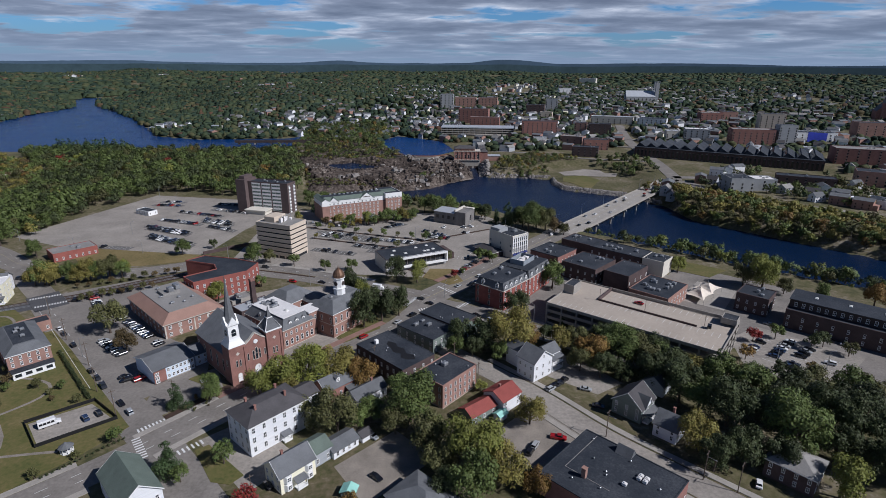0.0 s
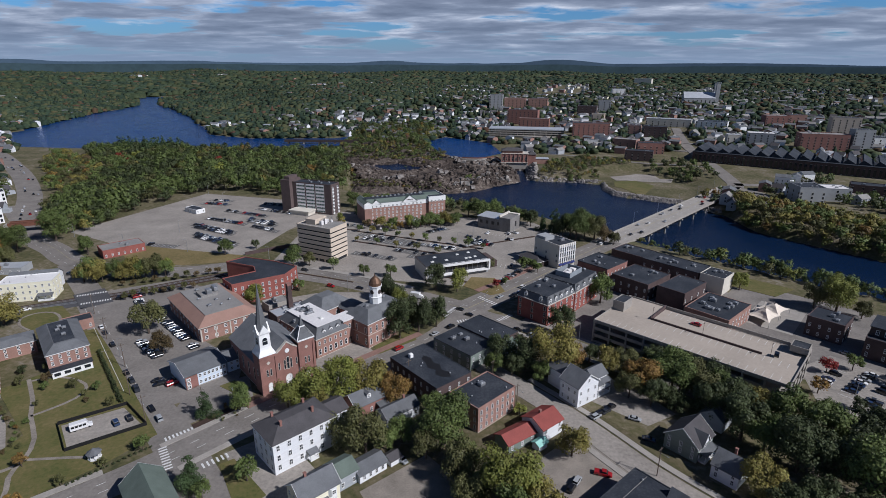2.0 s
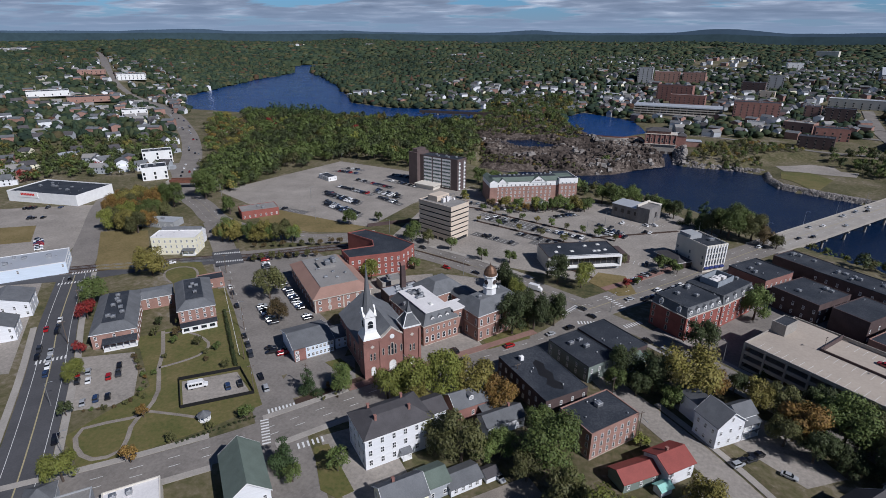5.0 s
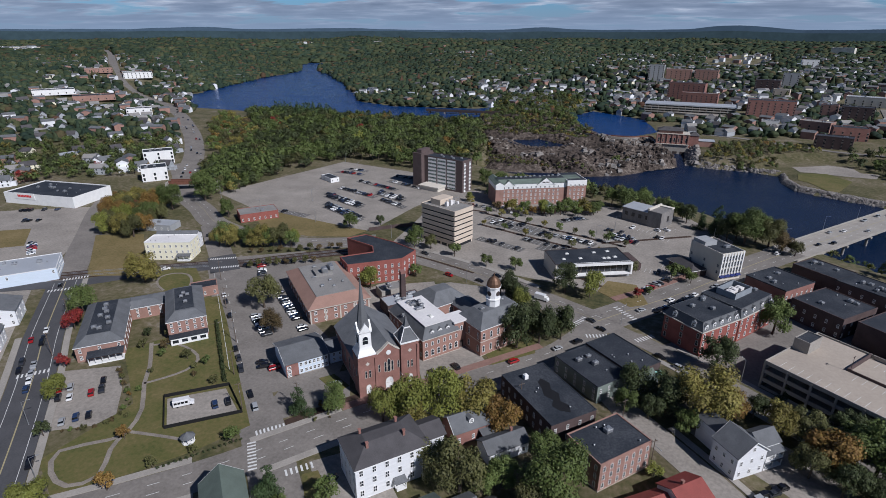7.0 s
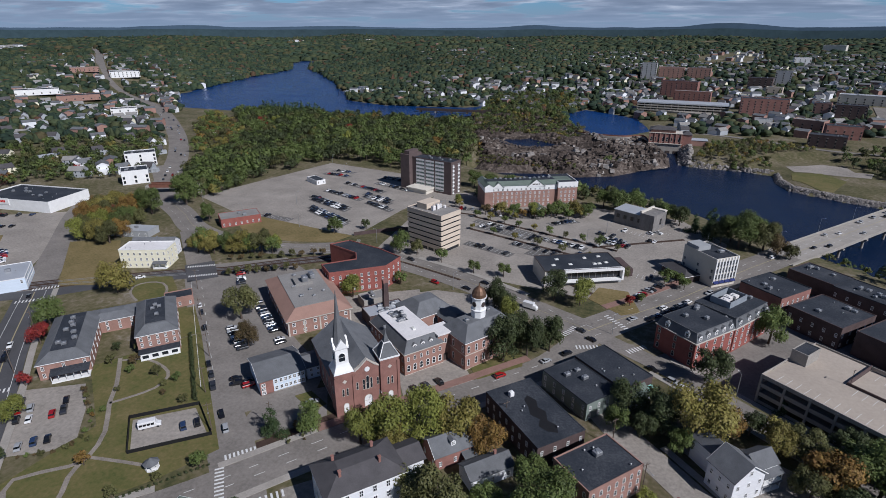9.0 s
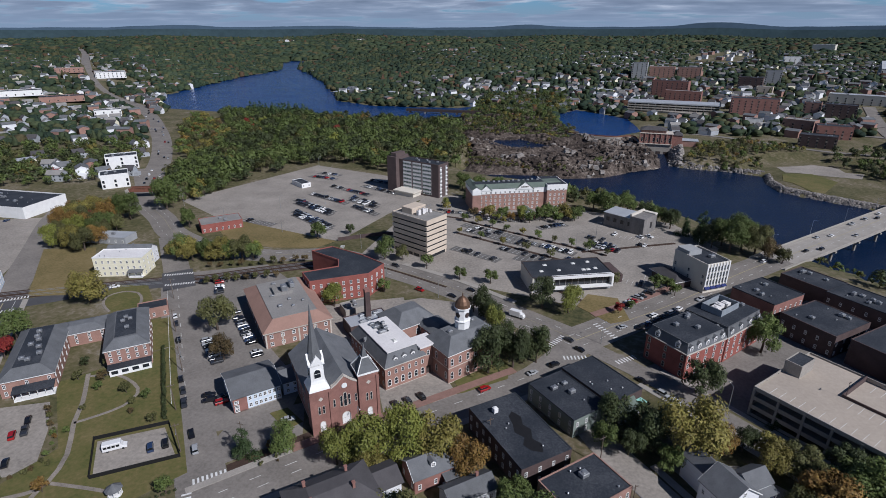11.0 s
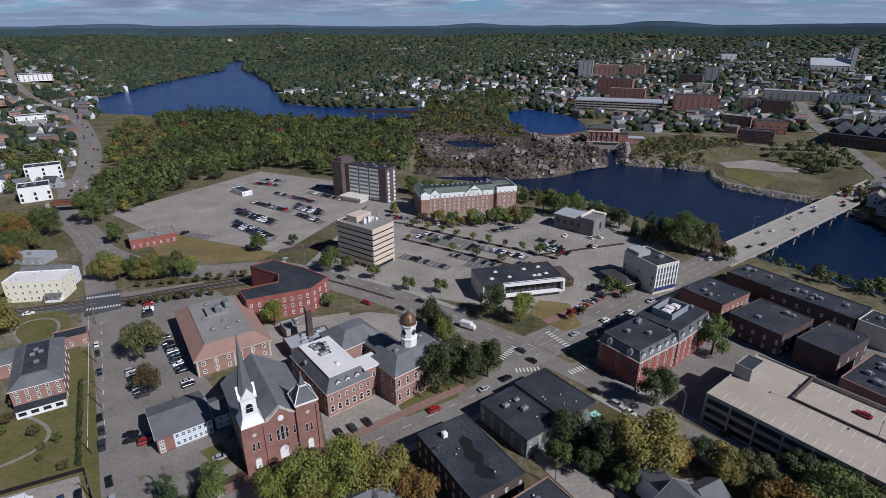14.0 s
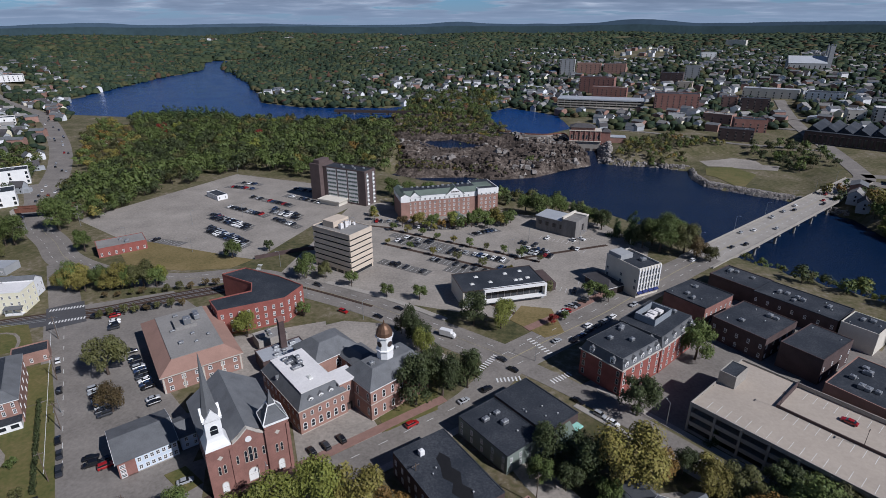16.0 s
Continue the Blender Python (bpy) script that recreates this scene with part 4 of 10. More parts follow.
def wood(name, pts, label, seed, mix, leaves=330, size=0.115, far=False, squat=1.0, ground=None):
    """A stand of trees too many to count: crowns with trunks in one mesh for each colour. pts: x, y, radius."""
    r = np.random.RandomState(seed)
    cols = list(mix)
    pr = np.array([mix[c] for c in cols], float)
    which = r.choice(len(cols), len(pts), p=pr / pr.sum())
    root = tagged(new(name), label, "woods", kind="stuff")
    proto = {}
    zs = (ground or land_height)(np.array([p[0] for p in pts]), np.array([p[1] for p in pts]))
    for ci, c in enumerate(cols):
        V, F, S, n0 = [], [], [], 0
        for k in np.nonzero(which == ci)[0]:
            vkey = (c == "c", k % 4)
            if vkey not in proto:
                me = crown_mesh("proto", BARK, seed + 31 * (k % 4), leaves if far else 2 * leaves, size if far else 0.8 * size, 1.0, 9, 0.66, c == "c", 0.8 if far else 0.35, 0.35, not far)
                pv, pf = np.empty(len(me.vertices) * 3), np.empty(len(me.polygons) * 3, int)
                me.vertices.foreach_get("co", pv)
                me.polygons.foreach_get("vertices", pf)
                proto[vkey] = pv.reshape(-1, 3), pf.reshape(-1, 3)
                pn = np.empty(len(me.vertices) * 3, np.float32)
                me.attributes["custom_normal"].data.foreach_get("vector", pn)
                proto[vkey] += (pn.reshape(-1, 3),)
                bpy.data.meshes.remove(me)
            pv, pf, pn = proto[vkey]
            x, y, rad = pts[k]
            a = r.rand() * 6.28
            R = np.array(((math.cos(a), -math.sin(a), 0), (math.sin(a), math.cos(a), 0), (0, 0, r.uniform(0.9, 1.35) * squat)))
            V.append((pv @ R.T) * rad + (x, y, float(zs[k]) + rad * 0.92 * squat))
            F.append(pf + n0)
            R[2, 2] = 1.0
            S.append(pn @ R.T)
            n0 += len(pv)
        if not V:
            continue
        V, F = np.concatenate(V), np.concatenate(F)
        me = bpy.data.meshes.new("crowns")
        me.vertices.add(len(V))
        me.vertices.foreach_set("co", V.ravel())
        me.loops.add(F.size)
        me.loops.foreach_set("vertex_index", F.ravel())
        me.polygons.add(len(F))
        me.polygons.foreach_set("loop_start", np.arange(0, F.size, 3))
        me.update(calc_edges=True)
        soften(me, np.concatenate(S))
        me.materials.append(FAR_LEAF[c] if far else LEAF[c])
        o = new("crowns", me)
        o.parent = root
    V, F = [], []
    for (x, y, rad), z in zip(pts, zs):
        b = len(V)
        V += [(x + 0.05 * rad * dx, y + 0.05 * rad * dy, z - 0.3) for dx, dy in ((-1, -1), (1, -1), (0, 1))] + [(x, y, z + rad * 1.4 * squat)]
        F += [(b, b + 1, b + 3), (b + 1, b + 2, b + 3), (b + 2, b, b + 3)]
    mesh_object("trunks", V, F, BARK, root)
    return root


def scatter(poly, gap, seed, rmin, rmax, avoid=()):
    """Places for trees in a polygon, at uneven gaps."""
    r = np.random.RandomState(seed)
    p = np.array(poly, float)
    (x0, y0), (x1, y1) = p.min(0), p.max(0)
    gx, gy = np.meshgrid(np.arange(x0, x1, gap), np.arange(y0, y1, gap))
    gx = gx.ravel() + r.uniform(-0.45, 0.45, gx.size) * gap
    gy = gy.ravel() + r.uniform(-0.45, 0.45, gy.size) * gap
    ok = inside_by(gx, gy, poly) > 0
    for a in avoid:
        ok &= inside_by(gx, gy, a) < -2
    gx, gy = gx[ok], gy[ok]
    return [(float(a), float(b), float(c)) for a, b, c in zip(gx, gy, r.uniform(rmin, rmax, gx.size))]


# ---- vehicles ----


def car_meshes(kind):
    """Body shell per paint, glass house and wheel of a saloon, an estate car or a pickup; 4.6 m long, nose towards +x."""
    L, W = (4.6, 1.8) if kind != "pickup" else (5.5, 1.95)
    hood, deck, top = {"saloon": (0.95, 0.98, 1.42), "suv": (1.10, 1.15, 1.75), "pickup": (1.15, 1.12, 1.80)}[kind]
    a, b, c, e = {"saloon": (-1.75, -1.15, 0.35, 1.05), "suv": (-2.2, -1.95, 0.45, 1.05), "pickup": (-0.55, -0.40, 0.95, 1.45)}[kind]
    bodies = []
    for paint in CAR_PAINTS:
        bm = bmesh.new()

        def sec(x, z0, z1, half):
            return [(x, -half, z0), (x, half, z0), (x, half, z1 - 0.18), (x, half * 0.86, z1), (x, -half * 0.86, z1), (x, -half, z1 - 0.18)]
        add_loft(bm, [sec(-L / 2, 0.42, deck - 0.12, W * 0.44), sec(-L / 2 + 0.15, 0.28, deck, W / 2), sec(a, 0.25, deck, W / 2), sec(e, 0.25, hood, W / 2), sec(L / 2 - 0.35, 0.27, hood - 0.14, W * 0.49), sec(L / 2, 0.42, hood - 0.32, W * 0.42)])
        rf = [(b, -W * 0.40, top - 0.05), (b, W * 0.40, top - 0.05), (c, W * 0.40, top - 0.05), (c, -W * 0.40, top - 0.05)]
        add_loft(bm, [rf, [(x * 0.98, y * 0.92, top) for x, y, z in rf]])
        if kind == "pickup":
            add_box(bm, -L / 2 + 0.05, a, -W / 2 + 0.02, -W / 2 + 0.14, deck - 0.02, deck + 0.06)
            add_box(bm, -L / 2 + 0.05, a, W / 2 - 0.14, W / 2 - 0.02, deck - 0.02, deck + 0.06)
        bmesh.ops.recalc_face_normals(bm, faces=bm.faces)
        me = bpy.data.meshes.new("body")
        bm.to_mesh(me)
        bm.free()
        me.materials.append(paint)
        bodies.append(me)
    bm = bmesh.new()
    add_loft(bm, [[(a, -W * 0.44, deck - 0.05), (a, W * 0.44, deck - 0.05), (e, W * 0.44, hood - 0.05), (e, -W * 0.44, hood - 0.05)], [(b, -W * 0.39, top - 0.06), (b, W * 0.39, top - 0.06), (c, W * 0.39, top - 0.06), (c, -W * 0.39, top - 0.06)]])
    bmesh.ops.recalc_face_normals(bm, faces=bm.faces)
    gl = bpy.data.meshes.new("glasshouse")
    bm.to_mesh(gl)
    bm.free()
    gl.materials.append(CAR_GLASS)
    bm = bmesh.new()
    add_loft(bm, [ring(0.30, -0.11, 10), ring(0.34, -0.06, 10), ring(0.34, 0.06, 10), ring(0.30, 0.11, 10)])
    wh = bpy.data.meshes.new("wheel")
    bm.to_mesh(wh)
    bm.free()
    wh.materials.append(RUBBER)
    bm = bmesh.new()
    for s in (-1, 1):
        add_box(bm, L / 2 - 0.16, L / 2 + 0.01, s * W * 0.36 - 0.16, s * W * 0.36 + 0.16, hood - 0.42, hood - 0.28)
    hl = bpy.data.meshes.new("lamps")
    bm.to_mesh(hl)
    bm.free()
    hl.materials.append(LAMP_GLASS)
    return bodies, gl, wh, hl, L, W


CARS = {k: car_meshes(k) for k in ("saloon", "suv", "pickup")}


CAR_COUNT, CAR_REST = [0], []


def car(x, y, yaw, colour=None, kind=None, where="in a parking lot", z=0.1, group="parked cars"):
    kind = kind or random.choices(("saloon", "suv", "pickup"), (5, 4, 1))[0]
    ci = random.choices(range(6), (8, 4, 3, 1, 2, 5))[0] if colour is None else colour
    bodies, gl, wh, hl, L, W = CARS[kind]
    CAR_COUNT[0] += 1
    if CAR_COUNT[0] > 262:
        CAR_REST.append((pose(x, y, z, 0, 0, yaw), kind, ci))
        return
    e = thing("car", f"{CAR_NAMES[ci]} {'pickup truck' if kind == 'pickup' else 'sport utility car' if kind == 'suv' else 'saloon car'} {where}", "car", pose(x, y, z, 0, 0, yaw), group)
    shared("body", bodies[ci], e, Matrix())
    shared("glasshouse", gl, e, Matrix())
    for sx in (-1, 1):
        for sy in (-1, 1):
            shared("wheel", wh, e, pose(sx * L * 0.30, sy * (W / 2 - 0.10), 0.34, 90, 0, 0))
    return e


def join_copies(name, label, category, items):
    """Many placed meshes as one object for each material, under one thing of kind stuff. items: mesh, pose."""
    root = tagged(new(name), label, category, kind="stuff")
    by = {}
    for me, m in items:
        by.setdefault(me.materials[0], []).append((me, m))
    for mat, group in by.items():
        V, F = [], []
        for me, m in group:
            b = len(V)
            V += [tuple(m @ v.co) for v in me.vertices]
            F += [tuple(b + i for i in p.vertices) for p in me.polygons]
        mesh_object(category, V, F, mat, root)
    return root


def rest_of_cars():
    items = []
    for m, kind, ci in CAR_REST:
        bodies, gl, wh, hl, L, W = CARS[kind]
        items += [(bodies[ci], m), (gl, m)]
        items += [(wh, m @ pose(sx * L * 0.30, sy * (W / 2 - 0.10), 0.34, 90)) for sx in (-1, 1) for sy in (-1, 1)]
    join_copies("parked_cars", "rows of small far parked cars", "cars", items)


def bay_marks(x, y, dx, dy, n, yaw, dark):
    """White bay lines beside each place of a row, over a darker strip of asphalt if dark is set."""
    a = math.radians(yaw)
    ux, uy = math.cos(a), math.sin(a)
    bm = bmesh.new()
    ln = math.hypot(dx, dy)
    for k in range(n + 1):
        px, py = x + dx * (k - 0.5), y + dy * (k - 0.5)
        sx, sy = dx / ln * 0.08, dy / ln * 0.08
        q = [(px - ux * 2.6 - sx, py - uy * 2.6 - sy), (px + ux * 2.6 - sx, py + uy * 2.6 - sy), (px + ux * 2.6 + sx, py + uy * 2.6 + sy), (px - ux * 2.6 + sx, py - uy * 2.6 + sy)]
        bm.faces.new([bm.verts.new((p[0], p[1], 0.098)) for p in q])
    bmesh.ops.recalc_face_normals(bm, faces=bm.faces)
    me = bpy.data.meshes.new("road_marking")
    bm.to_mesh(me)
    bm.free()
    me.materials.append(PAINT_WHITE)
    tagged(new("road_marking", me), "worn white parking bay lines", "road marking", kind="structure")
    if dark:
        e0, e1 = -1.2, n + 0.2
        c = [(x + dx * e0 - ux * 3.4, y + dy * e0 - uy * 3.4), (x + dx * e1 - ux * 3.4, y + dy * e1 - uy * 3.4), (x + dx * e1 + ux * 3.4, y + dy * e1 + uy * 3.4), (x + dx * e0 + ux * 3.4, y + dy * e0 + uy * 3.4)]
        sheet("asphalt_patch", c, 0.085 + 0.0002 * (int(abs(x) + abs(y)) % 40), LOT_DARK, "darker strip of asphalt under a row of bays", "asphalt", 0.1)


def car_row(x, y, dx, dy, n, yaw, keep=0.8, where="in a parking lot", colours=None, z=0.1):
    if "lot" in where:
        bay_marks(x, y, dx, dy, n, yaw, "broad" in where or "hotel" in where)
    for k in range(n):
        if random.random() < keep:
            car(x + dx * k + random.uniform(-0.2, 0.2), y + dy * k + random.uniform(-0.2, 0.2), yaw + random.choice((0, 180)) + random.uniform(-3, 3), None if not colours else random.choice(colours), None, where, z)


# ---- street furniture ----


def utility_pole(x, y, yaw, h=11.0, lamp=False):
    e = thing("utility_pole", "weathered wooden utility pole with a crossarm" + (" and a street lamp" if lamp else ""), "utility pole", pose(x, y, 0, 0, 0, yaw), "utility poles")
    bm = bmesh.new()
    add_loft(bm, [ring(0.17, 0, 8), ring(0.11, h, 8)])
    part("pole", bm, WOOD_POLE, e)
    bm = bmesh.new()
    add_box(bm, -1.2, 1.2, -0.07, 0.07, h - 0.9, h - 0.75)
    part("crossarm", bm, WOOD_POLE, e)
    for s in (-1.0, -0.4, 0.4, 1.0):
        bm = bmesh.new()
        add_loft(bm, [ring(0.05, h - 0.75, 6, s), ring(0.05, h - 0.55, 6, s)])
        part("insulator", bm, STEEL, e)
    if lamp:
        bm = bmesh.new()
        add_box(bm, -0.04, 0.04, -2.2, 0, h - 2.2, h - 2.1)
        arm = part("arm", bm, STEEL, e)
        bm = bmesh.new()
        add_box(bm, -0.15, 0.15, -2.8, -2.1, h - 2.28, h - 2.1, 0, 0.04)
        part("lamp_head", bm, STEEL, arm)


def street_lamp(x, y, yaw, h=9.0, z=0.0, where="grey steel street lamp with a single arm"):
    e = thing("street_lamp", where, "street lamp", pose(x, y, z, 0, 0, yaw), "street lamps")
    bm = bmesh.new()
    add_loft(bm, [ring(0.22, 0, 8), ring(0.14, 0.4, 8), ring(0.07, h, 8)])
    part("pole", bm, STEEL, e)
    bm = bmesh.new()
    add_loft(bm, [[(0, -0.05, h - 0.1), (0, 0.05, h - 0.1), (0, 0.05, h), (0, -0.05, h)], [(1.8, -0.04, h + 0.35), (1.8, 0.04, h + 0.35), (1.8, 0.04, h + 0.42), (1.8, -0.04, h + 0.42)]])
    arm = part("arm", bm, STEEL, e)
    bm = bmesh.new()
    add_box(bm, 1.7, 2.5, -0.15, 0.15, h + 0.28, h + 0.45, 0, 0.04)
    part("lamp_head", bm, STEEL, arm)


def crosswalk(x, y, yaw, length, bars, depth=2.6, z=0.165):
    """White bars across a street; yaw runs along the row of bars."""
    bm = bmesh.new()
    for k in range(bars):
        s = -length / 2 + length * (k + 0.5) / bars
        add_box(bm, s - 0.3, s + 0.3, -depth / 2, depth / 2, 0, 0.02)
    me = bpy.data.meshes.new("crosswalk")
    bm.to_mesh(me)
    bm.free()
    me.materials.append(PAINT_WHITE)
    ob = new("crosswalk", me)
    ob.matrix_world = pose(x, y, z, 0, 0, yaw)
    tagged(ob, "worn white crosswalk bars on grey asphalt", "crosswalk", kind="structure")

# ---- the town ----


def block(name, label, x, y, yaw, w, d, h, wall, roof=None, kind="flat", rh=3.0, win=(), z=0.0, lip=0.5, units=0, vents=0, along="x", category="building", frame=None, base=None, over=0.45, ww=1.0, wh=1.7, arch=False, style="sash", lip_mat=None, flat=0.0, chimneys=(), trim=None, seed=1):
    """A plain building: walls, a roof of one kind, and rows of windows. win: side, columns, heights of the sills."""
    e = corner_thing(name, label, category, x, y, yaw, w, d, z)
    wall_block(e, w, d, -0.5, h, wall, base=base)
    rd = random.Random(seed)
    if kind == "flat":
        flat_roof(e, w, d, h, roof or MEMBRANE, lip=lip, lip_mat=lip_mat or wall)
        top = h + 0.12
    elif kind == "gable":
        gable_roof(e, w, d, h, rh, roof or SHINGLE, wall, along=along, over=over, trim=trim)
        top = h
    else:
        hip_roof(e, w, d, h, rh, roof or SHINGLE, over=over, flat=flat)
        top = h + rh
    for side, cols, zs in win:
        windows(e, w, d, side, cols, zs, ww, wh, frame, arch, style)
    for k in range(units):
        roof_unit(e, rd.uniform(-0.32, 0.32) * w * (flat or 1), rd.uniform(-0.32, 0.32) * d * (flat or 1), top, rd.uniform(1.4, 2.6), rd.uniform(1.2, 2.0), rd.uniform(0.9, 1.5))
    for k in range(vents):
        roof_vent(e, rd.uniform(-0.4, 0.4) * w * (flat or 1), rd.uniform(-0.4, 0.4) * d * (flat or 1), top)
    for cx, cy, cz in chimneys:
        chimney(e, cx, cy, h, cz)
    return e


def church():
    w, d, h, rh = 21.0, 32.0, 11.5, 7.6
    e = corner_thing("church", "red brick church with a white belfry and slate spire", "church", -82.3, 183.6, 46, w, d)
    wall_block(e, w, d, -0.5, h, BRICK_RED, base=STONE_TRIM)
    gable_roof(e, w, d - 1.0, h, rh, SHINGLE, BRICK_RED, 0, 0.5, 0.5, "y")
    for side in "lr":
        windows(e, w, d, side, 6, (3.0,), 1.5, 5.5, STONE_TRIM, True)
    # stepped brick front, proud of the nave
    bm = bmesh.new()
    prof = [(-w / 2, -0.5), (w / 2, -0.5), (w / 2, 14.2), (4.6, 14.8), (4.2, 15.6), (2.6, 16.6), (0, 19.0), (-2.6, 16.6), (-4.2, 15.6), (-4.6, 14.8), (-w / 2, 14.2)]
    add_loft(bm, [[(x, -d / 2 - 0.5, z) for x, z in prof], [(x, -d / 2 + 0.4, z) for x, z in prof]])
    part("front_wall", bm, BRICK_RED, e)
    bm = bmesh.new()
    for (x0, z0), (x1, z1) in zip(prof[2:], prof[3:]):
        q = [(x0, z0 - 0.1), (x1, z1 - 0.1), (x1, z1 + 0.35), (x0, z0 + 0.35)]
        add_loft(bm, [[(x, -d / 2 - 0.7, z) for x, z in q], [(x, -d / 2 + 0.5, z) for x, z in q]])
    bmesh.ops.recalc_face_normals(bm, faces=bm.faces)
    part("coping", bm, STONE_TRIM, e, "pale stone coping")
    for s in (-5.0, 5.0):
        bm = bmesh.new()
        add_box(bm, s - 0.6, s + 0.6, -d / 2 - 0.85, -d / 2 - 0.4, -0.5, 15.2)
        add_box(bm, s - 0.7, s + 0.7, -d / 2 - 0.95, -d / 2 - 0.4, 15.2, 15.6)
        part("buttress", bm, BRICK_RED, e)
    f = -d / 2 - 0.5
    for s, ww, wh, zz in ((-1.3, 0.9, 4.2, 7.6), (0, 1.2, 5.4, 7.4), (1.3, 0.9, 4.2, 7.6), (-3.6, 0.8, 3.0, 8.2), (3.6, 0.8, 3.0, 8.2)):
        put_window(e, pose(s, f, zz), ww, wh, STONE_TRIM, GLASS, True)
    put_window(e, pose(0, f, 0.6), 3.0, 4.6, STONE_TRIM, WHITE_PAINT, True)
    bm = bmesh.new()
    add_loft(bm, [ring(0.9, 0, 14), ring(0.9, 0.25, 14)])
    part("roundel", bm, WHITE_PAINT, e, "round white window", pose(0, f, 15.4, 90))
    # the two corner towers
    for s, hh, name in ((-1, 16.2, "steeple_tower"), (1, 17.6, "corner_tower")):
        cx, cy = s * (w / 2 - 2.6), -d / 2 + 2.2
        bm = bmesh.new()
        add_box(bm, -3.2, 3.2, -3.2, 3.2, -0.5, hh)
        for bx in (-3.05, 3.05):
            add_box(bm, bx - 0.45, bx + 0.45, -3.55, -3.2, -0.5, hh - 1.2)
        add_box(bm, -3.4, 3.4, -3.4, 3.4, hh - 0.9, hh - 0.3)
        t = part(name, bm, BRICK_RED, e, "", pose(cx, cy, 0))
        for zz, ww, wh in ((7.4, 0.8, 3.0),):
            for q in (-0.7, 0.7):
                put_window(t, pose(q, -3.22, zz), ww, wh, STONE_TRIM, GLASS, True)
        put_window(t, pose(0, -3.22, 0.8), 1.9, 3.8, STONE_TRIM, WHITE_PAINT, True)
        put_window(t, pose(-3.22, 0, 7.4, 0, 0, -90), 0.9, 3.0, STONE_TRIM, GLASS, True)
        bm = bmesh.new()
        add_box(bm, -0.55, 0.55, -0.06, 0.0, -0.55, 0.55)
        part("lozenge", bm, STONE_TRIM, t, "", pose(0, -3.22, hh - 3.2, 0, 45, 0))
        if s < 0:
            bm = bmesh.new()
            add_loft(bm, [rect(6.7, 6.7, hh), rect(6.3, 6.3, hh + 0.7), rect(4.8, 4.8, hh + 2.2), rect(4.3, 4.3, hh + 3.2), rect(4.1, 4.1, hh + 8.4), rect(4.9, 4.9, hh + 8.8), rect(4.9, 4.9, hh + 9.2)])
            belfry = part("belfry", bm, WHITE_PAINT, t, "white painted wooden belfry")
            for a in range(4):
                put_window(belfry, pose(0, 0, 0, 0, 0, 90 * a) @ pose(0, -2.12, hh + 4.0), 2.3, 3.3, WHITE_PAINT, GLASS, True)
                bm = bmesh.new()
                add_loft(bm, [[(-2.0, -2.55, hh + 9.2), (2.0, -2.55, hh + 9.2), (0, -2.55, hh + 12.4)], [(-2.0, -1.4, hh + 9.2), (2.0, -1.4, hh + 9.2), (0, -1.0, hh + 12.4)]])
                bmesh.ops.recalc_face_normals(bm, faces=bm.faces)
                part("gablet", bm, WHITE_PAINT, belfry, "", pose(0, 0, 0, 0, 0, 90 * a))
            bm = bmesh.new()
            add_loft(bm, [ring(2.75, hh + 9.2, 8, turn=0.3927), ring(1.9, hh + 12.6, 8, turn=0.3927), ring(0.9, hh + 19.5, 8, turn=0.3927), ring(0.06, 45.0, 8, turn=0.3927)])
            part("spire", bm, SHINGLE, belfry, "slender dark slate spire")
        else:
            bm = bmesh.new()
            add_box(bm, -3.6, 3.6, -3.6, 3.6, hh, hh + 0.6)
            add_loft(bm, [rect(2.0, 2.0, hh + 4.6), rect(2.3, 2.3, hh + 4.7), rect(2.3, 2.3, hh + 5.1)])
            for a in range(4):
                m = pose(0, 0, 0, 0, 0, 90 * a)
                q = [m @ Vector(v) for v in ((3.3, 3.3, hh + 0.6), (3.6, 3.6, hh + 0.6), (1.1, 1.1, hh + 4.8), (0.9, 0.9, hh + 4.8))]
                r2 = [m @ Vector(v) for v in ((3.6, 3.3, hh + 0.6), (3.75, 3.5, hh + 0.7), (1.2, 1.0, hh + 4.9), (1.0, 0.9, hh + 4.9))]
                add_loft(bm, [q, r2])
            part("cornice", bm, WHITE_PAINT, t, "white wooden cornice")
            bm = bmesh.new()
            add_loft(bm, [rect(6.9, 6.9, hh + 0.6), rect(4.0, 4.0, hh + 2.4), rect(2.1, 2.1, hh + 4.8)])
            add_loft(bm, [rect(1.9, 1.9, hh + 5.1), rect(0.5, 0.5, hh + 8.0), rect(0.3, 0.3, hh + 9.4)])
            part("cap", bm, SHINGLE, t, "slate cap")
    return e


def parish_annex():
    w, d, h = 16.0, 17.0, 6.0
    e = corner_thing("parish_hall", "two-storey pale sided hall with a grey shingle roof", "hall", -113, 183, 50, w, d)
    wall_block(e, w, d, -0.3, h, BLUE_SIDING, base=CONCRETE)
    bm = bmesh.new()
    add_box(bm, -w / 2 - 0.05, -w / 2 + 4.6, -d / 2 - 0.06, -d / 2 + 0.4, 0, h - 0.1)
    part("brick_bay", bm, BRICK_BRIGHT, e, "red brick end bay")
    gable_roof(e, w, d, h, 2.6, SHINGLE, BLUE_SIDING, 0, 0, 0.5, "x", trim=WHITE_PAINT)
    for k, s in enumerate((-2.4, -0.6, 1.0, 2.6, 4.2, 5.8, 7.2)):
        for z in (0.9, 3.6):
            put_window(e, pose(s, -d / 2, z), 1.1, 1.5)
    for z in (0.4, 1.9, 3.6):
        put_window(e, pose(-w / 2 + 1.1, -d / 2 - 0.06, z), 1.5, 1.2, WHITE_PAINT)
    return e


